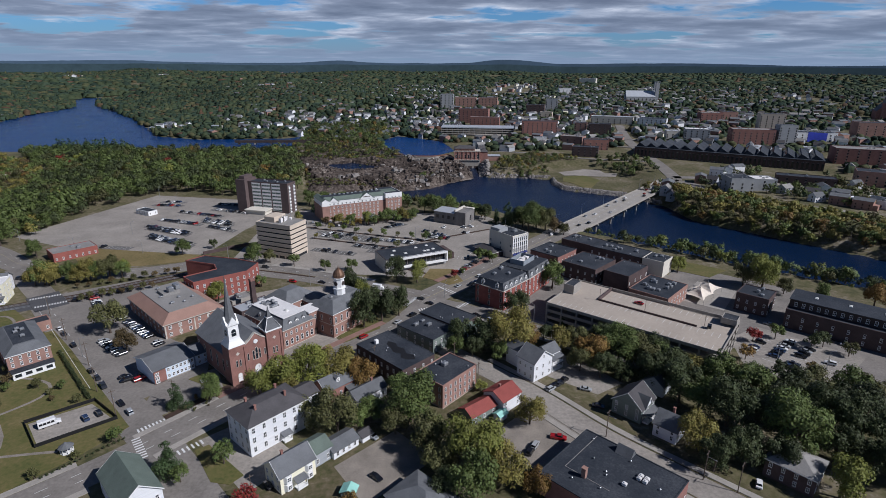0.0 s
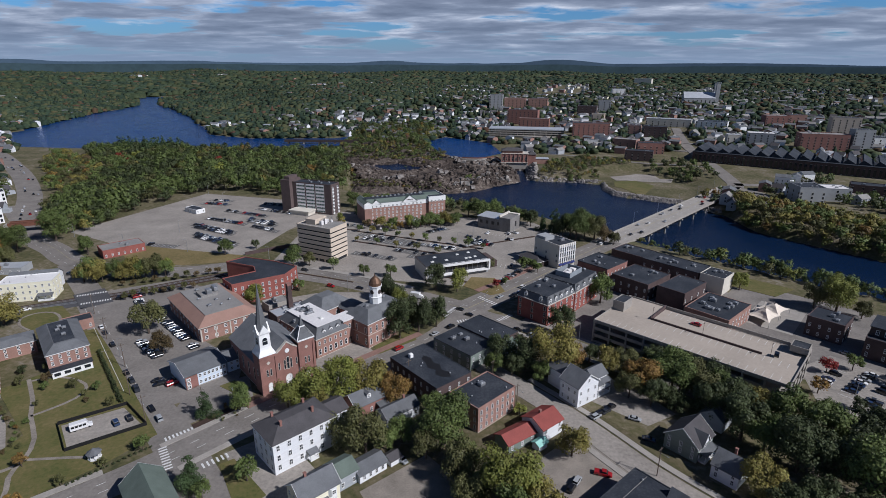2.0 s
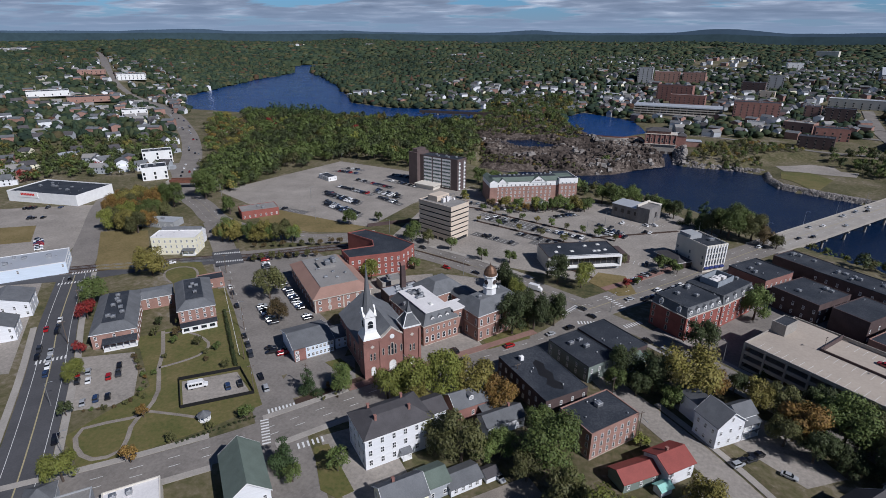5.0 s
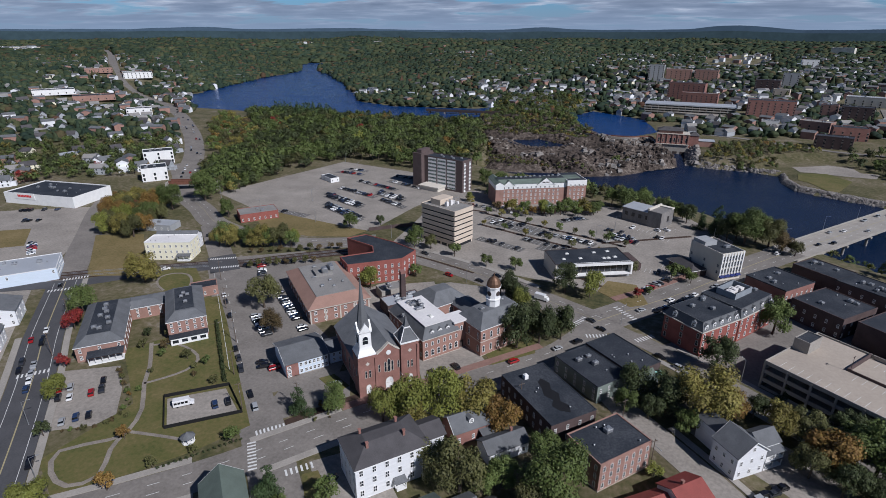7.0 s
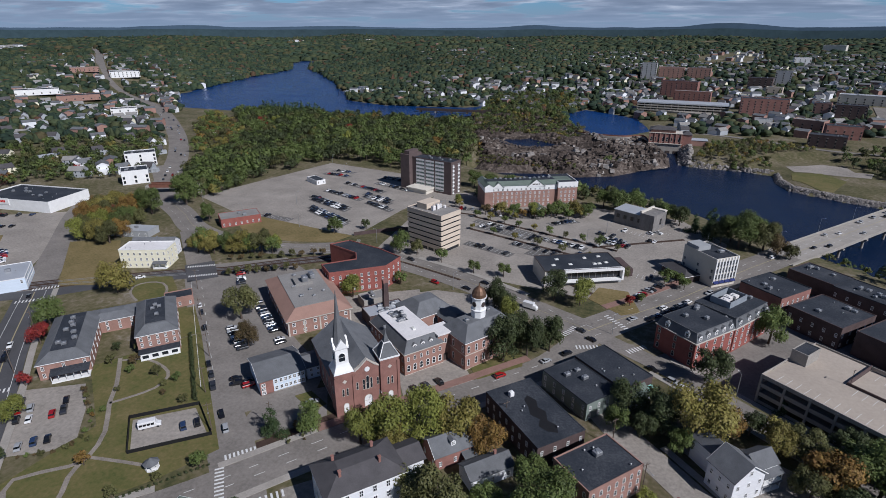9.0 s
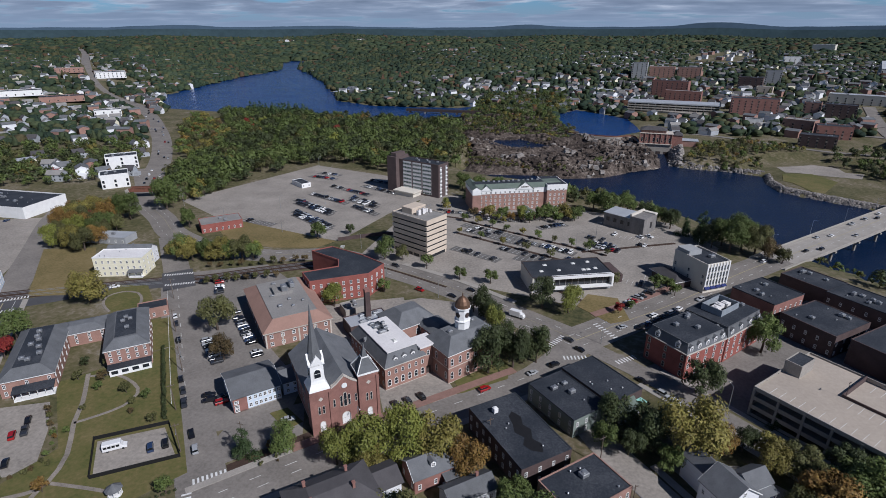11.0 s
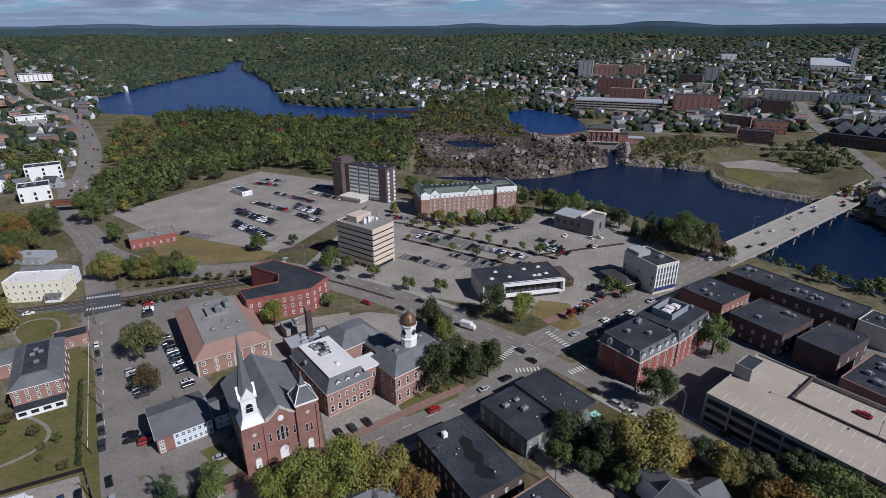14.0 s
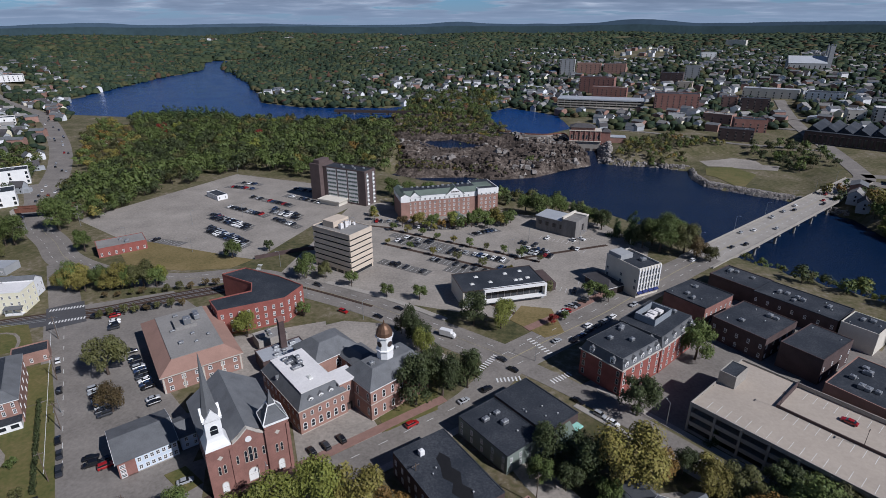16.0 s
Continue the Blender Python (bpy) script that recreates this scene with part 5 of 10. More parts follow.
def church_link():
    e = corner_thing("church_link", "low linking wing in the shade of the church", "hall", -103, 197, 48, 13, 10)
    wall_block(e, 13, 10, -0.3, 5.2, BLUE_SIDING)
    gable_roof(e, 13, 10, 5.2, 2.0, SHINGLE, BLUE_SIDING)
    windows(e, 13, 10, "f", 5, (0.9, 3.1), 1.0, 1.3)


def registry():
    w, d, h = 17.0, 29.0, 9.0
    e = corner_thing("registry_building", "brick registry building with a slate mansard and white flat roof", "building", -70, 211, 52, w, d)
    wall_block(e, w, d, -0.5, h, BRICK_BROWN, base=STONE_TRIM)
    bm = bmesh.new()
    add_box(bm, -w / 2 - 0.35, w / 2 + 0.35, -d / 2 - 0.35, d / 2 + 0.35, h - 0.05, h + 0.25)
    part("cornice", bm, STONE_TRIM, e)
    bm = bmesh.new()
    add_loft(bm, [rect(w + 0.5, d + 0.5, h + 0.25), rect(w - 5.4, d - 5.4, h + 4.3)])
    part("mansard_roof", bm, SHINGLE, e, "slate mansard slopes")
    bm = bmesh.new()
    add_box(bm, -w / 2 + 2.5, w / 2 - 2.5, -d / 2 + 2.5, d / 2 - 2.5, h + 4.28, h + 4.55)
    part("roof", bm, MEMBRANE_WHITE, e, "white flat roof")
    for s in (-3.6, 0, 3.6):
        dormer(e, pose(s, -d / 2 + 0.9, h + 0.6), 1.7, 2.0, 2.6)
    dormer(e, pose(-w / 2 + 0.9, 4, h + 0.6, 0, 0, -90), 1.7, 2.0, 2.6)
    windows(e, w, d, "f", 6, (5.9,), 1.1, 1.9, WHITE_PAINT, True)
    windows(e, w, d, "f", 6, (1.4,), 1.5, 2.9, WHITE_PAINT, True)
    windows(e, w, d, "l", 9, (1.4, 5.4), 1.1, 2.0, WHITE_PAINT, True)
    for k, (a, b, ww, dd) in enumerate(((-1.5, 6, 2.2, 1.8), (1.2, 3.5, 1.8, 1.6), (-1.0, 1.5, 3.0, 1.6), (2, 7, 1.4, 1.4), (-2, 8.5, 2, 1.2))):
        roof_unit(e, a, b, h + 4.55, ww, dd, 1.1)
    bm = bmesh.new()
    add_box(bm, -1.6, 1.6, 1, 10, h + 4.56, h + 4.70)
    part("roof_hatch", bm, MEMBRANE, e)
    skylight(e, 0, -6, h + 4.5, 1.4, 2.4)
    # square stair bay with a white roof at the east corner
    bm = bmesh.new()
    add_box(bm, -3.2, 3.2, -3.4, 3.4, -0.5, 12.0)
    bay = part("stair_bay", bm, BRICK_BROWN, e, "", pose(w / 2 + 1.4, -d / 2 + 4.2, 0))
    bm = bmesh.new()
    add_box(bm, -3.8, 3.8, -4.0, 4.0, 12.0, 12.7)
    part("roof", bm, MEMBRANE_WHITE, bay)
    put_window(bay, pose(0, -3.42, 8.0), 1.2, 2.2, WHITE_PAINT, GLASS, True)
    door(bay, pose(0, -3.42, 0.4), 1.6, 2.8)
    return e


def courthouse():
    w, d, h = 25.0, 15.0, 12.0
    e = corner_thing("courthouse", "brick courthouse with slate roofs and a white clock tower", "courthouse", -50, 222, 55, w, d)
    wall_block(e, w, d, -0.5, h, BRICK_BROWN, base=STONE_TRIM)
    hip_roof(e, w, d, h, 4.6, SHINGLE, over=0.6, flat=0.42)
    windows(e, w, d, "f", 7, (1.6, 7.2), 1.2, 3.0, WHITE_PAINT, True)
    windows(e, w, d, "l", 3, (1.6, 7.2), 1.2, 3.0, WHITE_PAINT, True)
    bm = bmesh.new()
    add_box(bm, -w / 2 - 0.1, w / 2 + 0.1, -d / 2 - 0.1, d / 2 + 0.1, 6.2, 6.5)
    part("string_course", bm, STONE_TRIM, e)
    roof_unit(e, -7, -1, h + 4.6, 1.6, 1.4, 1.0)
    roof_unit(e, 5, 1, h + 4.6, 1.4, 1.4, 0.9)
    # octagonal clock tower
    z = h + 4.0
    bm = bmesh.new()
    add_loft(bm, [ring(2.9, z, 8, turn=0.39), ring(2.9, z + 3.4, 8, turn=0.39), ring(3.2, z + 3.5, 8, turn=0.39), ring(3.2, z + 3.8, 8, turn=0.39), ring(2.6, z + 3.9, 8, turn=0.39), ring(2.6, z + 8.4, 8, turn=0.39), ring(3.2, z + 8.7, 8, turn=0.39), ring(3.2, z + 9.1, 8, turn=0.39)])
    t = part("clock_tower", bm, WHITE_PAINT, e, "white octagonal clock tower", pose(-0.5, 0, 0))
    bm = bmesh.new()
    add_loft(bm, [ring(2.9, z + 9.1, 12), ring(2.75, z + 10.4, 12), ring(2.1, z + 11.8, 12), ring(1.1, z + 12.8, 12), ring(0.3, z + 13.3, 12), ring(0.12, z + 14.6, 12)])
    part("dome", bm, COPPER, t, "weathered copper dome")
    for a in range(4):
        bm = bmesh.new()
        add_loft(bm, [ring(1.05, 0, 16), ring(1.05, 0.12, 16)])
        c = part("clock_face", bm, DARK_BROWN, t, "round dark clock face", pose(0, 0, 0, 0, 0, 90 * a + 8) @ pose(0, -2.42, z + 6.2, 90))
    # rear range and north wing
    for (x, y, ww, dd, hh, rr, fl, name) in ((-2, d / 2 + 6, 10, 14, 10.5, 3.0, 0.3, "link_range"), (-8.0, d / 2 + 20, 18, 16, 11.0, 4.2, 0.35, "north_wing")):
        bm = bmesh.new()
        add_box(bm, x - ww / 2, x + ww / 2, y - dd / 2, y + dd / 2, -0.5, hh)
        wing = part(name, bm, BRICK_BROWN, e)
        hip_roof(wing, ww, dd, hh, rr, SHINGLE, x, y, 0.5, fl)
        windows(wing, ww, dd, "f", 3, (1.6, 6.4), 1.2, 2.8, WHITE_PAINT, True, x=x, y=y)
        windows(wing, ww, dd, "l", 4, (1.6, 6.4), 1.2, 2.8, WHITE_PAINT, True, x=x, y=y)
    return e


def brown_roof_building():
    w, d, h = 27.5, 45.0, 7.2
    e = corner_thing("office_building", "low brick office with a brown sloped roof border", "building", -127, 220, 47, w, d)
    wall_block(e, w, d, -0.4, h, BRICK_BROWN)
    bm = bmesh.new()
    add_box(bm, -w / 2 - 0.7, w / 2 + 0.7, -d / 2 - 0.7, d / 2 + 0.7, h - 0.45, h)
    part("eave_board", bm, STONE_TRIM, e)
    bm = bmesh.new()
    add_loft(bm, [rect(w + 1.5, d + 1.5, h + 0.01), rect(w - 9.5, d - 9.5, h + 3.2)])
    part("roof_slope", bm, ROOF_BROWN, e, "reddish-brown shingle slopes")
    bm = bmesh.new()
    add_box(bm, -w / 2 + 4.6, w / 2 - 4.6, -d / 2 + 4.6, d / 2 - 4.6, h + 3.15, h + 3.4)
    part("roof", bm, MEMBRANE_GREY, e, "pale grey flat roof")
    for a, b, ww, dd, hh in ((1, 6, 2.6, 3.2, 2.6), (5, 9, 2.0, 5.0, 2.2), (-2, 14, 1.8, 1.2, 0.8), (-5, 2, 2.0, 0.8, 0.7), (-4, -9, 1.8, 1.4, 0.9), (1, -11, 1.2, 1.0, 0.7), (6, -8, 1.0, 1.2, 0.8), (1, -4, 1.4, 1.2, 0.7)):
        roof_unit(e, a, b, h + 3.4, ww, dd, hh)
    bm = bmesh.new()
    for x0, x1, y0, y1 in ((-4, -3.7, 2, 10), (-4, 4, 1.7, 2.0)):
        add_box(bm, x0, x1, y0, y1, h + 3.4, h + 4.8)
    part("screen", bm, MEMBRANE_GREY, e)
    for k in range(6):
        for z in (0.9, 4.2):
            put_window(e, pose(-w / 2 + 2.6 + k * 4.5, -d / 2, z), 1.4, 1.7)
    for k in range(5):
        bm = bmesh.new()
        s = -w / 2 + 0.4 + k * (w - 0.8) / 4
        add_box(bm, s - 0.3, s + 0.3, -d / 2 - 0.15, -d / 2 + 0.1, 0, h - 0.4)
        part("pilaster", bm, STONE_TRIM, e)
    windows(e, w, d, "l", 9, (0.9, 4.2), 1.4, 1.7)
    return e


def polygon_block(name, label, pts, h, wall, roof, rows, spacing=3.4, category="building", ww=1.1, wh=1.9, frame=None, z=0.0, faces=None, lip=0.6):
    """A flat-roofed building over a polygon, with windows along the sides named."""
    cx, cy = sum(p[0] for p in pts) / len(pts), sum(p[1] for p in pts) / len(pts)
    e = thing(name, label, category, pose(cx, cy, z))
    q = [(x - cx, y - cy) for x, y in pts]
    bm = bmesh.new()
    add_prism(bm, q, -0.5, h)
    bmesh.ops.recalc_face_normals(bm, faces=bm.faces)
    part("wall", bm, wall, e)
    inner = grown(q, -0.35)
    bm = bmesh.new()
    add_prism(bm, inner, h + 0.01, h + 0.16)
    bmesh.ops.recalc_face_normals(bm, faces=bm.faces)
    part("roof", bm, roof, e)
    bm = bmesh.new()
    out = grown(q, 0.12)
    ring = [[bm.verts.new((*p, z)) for p in src] for src, z in ((out, h - 0.2), (out, h + lip), (inner, h + lip), (inner, h - 0.2))]
    for i in range(len(q)):
        j = (i + 1) % len(q)
        for a in range(4):
            bm.faces.new((ring[a][i], ring[a][j], ring[(a + 1) % 4][j], ring[(a + 1) % 4][i]))
    bmesh.ops.recalc_face_normals(bm, faces=bm.faces)
    part("parapet", bm, wall, e)
    for i in range(len(q)):
        if faces is not None and i not in faces:
            continue
        a, b = Vector(q[i]), Vector(q[(i + 1) % len(q)])
        dv = b - a
        n = int(dv.length / spacing)
        yaw = math.degrees(math.atan2(dv.y, dv.x))
        for k in range(n):
            s = a + dv * ((k + 0.5) / n)
            for zz in rows:
                put_window(e, pose(s.x, s.y, zz, 0, 0, yaw), ww, wh, frame)
    return e


def tan_tower():
    w, d, h = 17.0, 27.0, 22.6
    e = corner_thing("office_tower", "seven-storey tan precast office tower with dark window bands", "office tower", -97, 326, 68, w, d)
    bm = bmesh.new()
    add_box(bm, -w / 2 + 0.5, w / 2 - 0.5, -d / 2 + 0.5, d / 2 - 0.5, -0.5, h - 0.5)
    part("glazing", bm, GLASS, e, "dark recessed window bands")
    for k in range(7):
        z = 3.1 * k + 2.2 if k else 0.0
        bm = bmesh.new()
        z0, z1 = (1.9 + 3.05 * k, 1.9 + 3.05 * k + 2.15)
        add_box(bm, -w / 2, w / 2, -d / 2, d / 2, z0, z1 if k < 6 else h, 0, 0.08)
        part("spandrel", bm, TAN_PANEL, e)
    for x in (-w / 2 + 0.7, w / 2 - 0.7):
        for k in range(6):
            y = -d / 2 + 0.7 + (d - 1.4) * k / 5
            bm = bmesh.new()
            add_box(bm, x - 0.5, x + 0.5, y - 0.5, y + 0.5, -0.5, 2.0)
            part("column", bm, TAN_PANEL, e)
    flat_roof(e, w, d, h, MEMBRANE_GREY, lip=0.5, lip_mat=TAN_PANEL)
    bm = bmesh.new()
    add_box(bm, -5, 6.5, 1.0, 9.0, h + 0.1, h + 3.6, 0, 0.1)
    part("penthouse", bm, TAN_PANEL, e)
    for a, b, ww, dd, hh in ((-3, -2.5, 2.2, 1.8, 2.8), (0, -2.8, 1.8, 1.8, 3.2), (3, -2, 2.6, 1.5, 2.4), (5, -4, 1.4, 1.4, 1.6), (-1, 10.5, 2.0, 1.2, 1.5)):
        roof_unit(e, a, b, h + 0.1, ww, dd, hh, MEMBRANE_WHITE)
    bm = bmesh.new()
    for a in (-4.5, -1, 2.5, 6):
        add_box(bm, a, a + 0.15, -3.6, -3.4, h, h + 4.4)
    add_box(bm, -4.5, 6.2, -3.6, -3.4, h + 4.2, h + 4.4)
    part("screen_frame", bm, STEEL, e)
    return e


def slab_hotel():
    """The eight-storey slab with a dark end tower."""
    w, d, h = 13.0, 38.0, 25.0
    e = corner_thing("apartment_tower", "eight-storey dark and white banded tower block", "tower block", -130, 440, 74, w, d)
    wall_block(e, w, d, -0.5, h, TOWER_BROWN)
    flat_roof(e, w, d, h, MEMBRANE, lip=0.8, lip_mat=TOWER_BROWN)
    for k in range(8):
        z = 1.4 + 2.95 * k
        for s in range(3):
            put_window(e, side_pose("l", w, d, -11 + s * 9.5, z), 8.2, 1.5, WHITE_PAINT, GLASS_GREEN, style="strip")
            bm = bmesh.new()
            add_box(bm, -4.1, 4.1, -0.12, 0.02, 0, 1.15)
            part("spandrel", bm, WHITE_PAINT, e, "", side_pose("l", w, d, -11 + s * 9.5, z + 1.6))
        for s in (-3.6, 3.6):
            put_window(e, side_pose("f", w, d, s, z), 1.8, 1.5, WHITE_PAINT)
            bm = bmesh.new()
            add_box(bm, -1.1, 1.1, -0.5, 0.02, 0, 0.9)
            part("balcony", bm, WHITE_PAINT, e, "", side_pose("f", w, d, s, z - 1.0))
    bm = bmesh.new()
    add_box(bm, -w / 2 - 4, w / 2 - 1, d / 2, d / 2 + 9, -0.5, h + 2.5)
    part("end_tower", bm, TOWER_BROWN, e, "dark brown windowless end tower")
    bm = bmesh.new()
    add_box(bm, -w / 2 - 2.5, w / 2 - 4, d / 2 + 1, d / 2 + 6, h + 2.5, h + 5.2)
    part("lift_house", bm, TOWER_BROWN, e)
    bm = bmesh.new()
    add_box(bm, -w / 2 - 10, -w / 2, -2, 16, 0, 3.0)
    add_box(bm, -w / 2 - 11, -w / 2, -3, 17, 3.0, 3.8)
    part("entrance_wing", bm, CREAM_PANEL, e, "low pale entrance wing")
    for k in range(5):
        roof_unit(e, (-1) ** k * 2, -12 + 5 * k, h + 0.1)
    return e


def brick_hotel():
    w, d, h = 66.0, 15.0, 12.4
    e = corner_thing("hotel", "five-storey red brick hotel with white top storey and green gables", "hotel", -96, 417, 28, w, d)
    wall_block(e, w, d, -0.5, h, BRICK_BROWN)
    bm = bmesh.new()
    add_box(bm, -w / 2 - 0.1, w / 2 + 0.1, -d / 2 - 0.1, d / 2 + 0.1, h, h + 3.8)
    part("top_storey", bm, WHITE_PAINT, e, "white top storey")
    rf = h + 3.8
    bm = bmesh.new()
    add_loft(bm, [rect(w + 1, d + 1, rf), rect(w - 4, d - 7, rf + 2.6)])
    part("roof", bm, SHINGLE_GREEN, e, "grey-green shingle slopes")
    bm = bmesh.new()
    add_box(bm, -w / 2 + 2.2, w / 2 - 14, -d / 2 + 3.8, d / 2 - 3.8, rf + 2.55, rf + 2.75)
    part("flat_roof", bm, MEMBRANE, e)
    for k in range(19):
        s = -w / 2 + 2.2 + k * (w - 4.4) / 18
        if k == 14:
            continue
        for r in range(5):
            put_window(e, pose(s, -d / 2 - (0.1 if r == 4 else 0), 1.1 + 2.85 * r), 1.2, 1.6)
    for s, ww in ((-24, 8.0), (4, 13.0)):
        bm = bmesh.new()
        add_loft(bm, [[(s - ww / 2, -d / 2 - 0.5, rf - 1.2), (s + ww / 2, -d / 2 - 0.5, rf - 1.2), (s, -d / 2 - 0.5, rf + ww * 0.30)], [(s - ww / 2, -d / 2 + 4, rf - 1.2), (s + ww / 2, -d / 2 + 4, rf - 1.2), (s, -d / 2 + 4, rf + ww * 0.30)]])
        bmesh.ops.recalc_face_normals(bm, faces=bm.faces)
        part("gable", bm, WHITE_PAINT, e, "white gable")
        bm = bmesh.new()
        for sg in (-1, 1):
            a = [(s, -d / 2 - 0.8, rf + ww * 0.30 + 0.1), (s + sg * (ww / 2 + 0.3), -d / 2 - 0.8, rf - 1.3), (s + sg * (ww / 2 + 0.3), -d / 2 + 6, rf - 1.3), (s, -d / 2 + 6, rf + ww * 0.30 + 0.1)]
            add_loft(bm, [a, [(x, y, z + 0.25) for x, y, z in a]])
        bmesh.ops.recalc_face_normals(bm, faces=bm.faces)
        part("gable_roof", bm, SHINGLE_GREEN, e)
    bm = bmesh.new()
    for k in range(5):
        add_box(bm, 1.2 + k * 1.1, 2.0 + k * 1.1, -d / 2 - 0.62, -d / 2 - 0.5, rf + 0.2, rf + 1.0)
    part("sign", bm, DARK_BROWN, e, "dark unreadable sign letters")
    # the projecting east block and the west return
    bm = bmesh.new()
    add_box(bm, w / 2 - 13, w / 2 + 1.5, -d / 2 - 2.2, d / 2 + 6, -0.5, h + 1.6)
    eb = part("east_block", bm, BRICK_BROWN, e)
    bm = bmesh.new()
    add_box(bm, w / 2 - 13.2, w / 2 + 1.7, -d / 2 - 2.4, d / 2 + 6.2, h + 1.6, h + 5.6)
    part("top_storey", bm, WHITE_PAINT, eb)
    bm = bmesh.new()
    add_box(bm, w / 2 - 12.6, w / 2 + 1.1, -d / 2 - 1.8, d / 2 + 5.6, h + 5.6, h + 5.75)
    part("roof", bm, MEMBRANE, eb)
    for k in range(4):
        for r in range(5):
            put_window(eb, pose(w / 2 - 10.6 + k * 3.2, -d / 2 - 2.2 - (0.2 if r == 4 else 0), 1.1 + 2.95 * r + (0.6 if r == 4 else 0)), 1.2, 1.6)
    bm = bmesh.new()
    add_box(bm, -w / 2 - 1, -w / 2 + 5, -d / 2 - 1.5, d / 2 + 8, -0.5, h)
    wb = part("west_return", bm, BRICK_BROWN, e)
    bm = bmesh.new()
    add_box(bm, -w / 2 - 1.1, -w / 2 + 5.1, -d / 2 - 1.6, d / 2 + 8, h, h + 3.8)
    part("top_storey", bm, WHITE_PAINT, wb)
    gable_roof(wb, 6.4, d + 9, h + 3.8, 2.0, SHINGLE_GREEN, WHITE_PAINT, -w / 2 + 2, 3.2, 0.3, "y")
    for k in range(12):
        roof_unit(e, -24 + 3.6 * k, random.uniform(-1.5, 2.5), rf + 2.7, 1.6, 1.2, 1.0)
    # entrance canopy
    c = thing("hotel_canopy", "gabled green-roofed entrance canopy before the hotel", "canopy", pose(-58, 417, 0, 0, 0, 28))
    for a, b in ((-4, -5), (4, -5), (-4, 5), (4, 5)):
        bm = bmesh.new()
        add_box(bm, a - 0.4, a + 0.4, b - 0.4, b + 0.4, 0, 4.2)
        part("column", bm, BRICK_BROWN, c)
    gable_roof(c, 9.5, 11.5, 4.2, 3.0, SHINGLE_GREEN, WHITE_PAINT, along="y", trim=WHITE_PAINT)
    return e


def modern_office():
    w, d, h = 41.0, 20.0, 8.6
    e = corner_thing("office_building", "low modern office with a black roof and white framed glass front", "office building", -34, 303, 27, w, d)
    bm = bmesh.new()
    add_box(bm, -w / 2, -w / 2 + 0.6, -d / 2, d / 2, -0.4, h)
    part("end_wall", bm, CREAM_PANEL, e, "white end wall")
    bm = bmesh.new()
    add_box(bm, -w / 2 + 0.6, w / 2, -d / 2 + 1.2, d / 2, -0.4, h)
    part("wall", bm, GREY_PANEL, e)
    bm = bmesh.new()
    for x0, x1, z0, z1 in ((-w / 2 + 10, w / 2, h - 0.8, h + 0.2), (-w / 2 + 10, w / 2, 2.3, 3.1), (w / 2 - 0.9, w / 2, 3.1, h - 0.8), (-w / 2 + 10, -w / 2 + 10.5, 3.1, h - 0.8)):
        add_box(bm, x0, x1, -d / 2 - 1.4, -d / 2 + 1.2, z0, z1)
    part("front_frame", bm, WHITE_PAINT, e, "white projecting frame")
    for k in range(9):
        put_window(e, pose(-w / 2 + 12.6 + k * 3.2, -d / 2 + 1.2, 3.2), 3.0, 4.4, DARK_BROWN, GLASS, style="strip")
    flat_roof(e, w, d, h, MEMBRANE, lip=0.35, lip_mat=DARK_BROWN)
    for k, (a, b) in enumerate(((-14, -3), (-10, 4), (-5, -3), (5, 4), (7.5, -4), (10, -4), (14, -3), (13, 5))):
        skylight(e, a, b, h + 0.1, 1.9, 1.6)
    bm = bmesh.new()
    add_box(bm, w / 2, w / 2 + 9, -3, d / 2 + 3, -0.4, 4.2)
    part("east_wing", bm, BRICK_DARK, e)
    return e


def river_museum():
    w, d, h = 26.0, 18.0, 9.0
    e = corner_thing("museum_building", "grey industrial building with a pale metal roof", "building", 14, 407, 62, 14, 24)
    w, d = 14, 24
    wall_block(e, w, d, -0.4, h, WEATHERED)
    bm = bmesh.new()
    a = [(-w / 2 - 0.5, -d / 2 + 6, h), (w / 2 + 0.5, -d / 2 + 6, h + 0.5), (w / 2 + 0.5, d / 2 + 0.5, h + 0.5), (-w / 2 - 0.5, d / 2 + 0.5, h)]
    add_loft(bm, [a, [(x, y, z + 0.3) for x, y, z in a]])
    part("roof", bm, METAL_PALE, e, "pale sheet-metal roof")
    bm = bmesh.new()
    add_box(bm, -w / 2 - 0.4, w / 2 + 2, -d / 2 - 4, -d / 2 + 5.5, -0.4, h + 1.8)
    fb = part("front_block", bm, WEATHERED, e)
    bm = bmesh.new()
    add_box(bm, -w / 2 - 0.6, w / 2 + 2.2, -d / 2 + 4.6, -d / 2 + 5.8, h + 1.8, h + 3.2)
    add_box(bm, w / 2 - 1, w / 2 + 2.2, -d / 2 - 4.2, -d / 2 + 5.8, h + 1.8, h + 2.6)
    part("fin", bm, CREAM_PANEL, fb, "pale vertical fin")
    for s in (-8, -3, 2, 7):
        put_window(e, side_pose("l", w, d, s - 1, 4.0), 2.2, 2.6, DARK_BROWN, style="strip")
    put_window(fb, pose(2, -d / 2 - 4, 3.2), 2.4, 4.0, DARK_BROWN, style="strip")
    return e


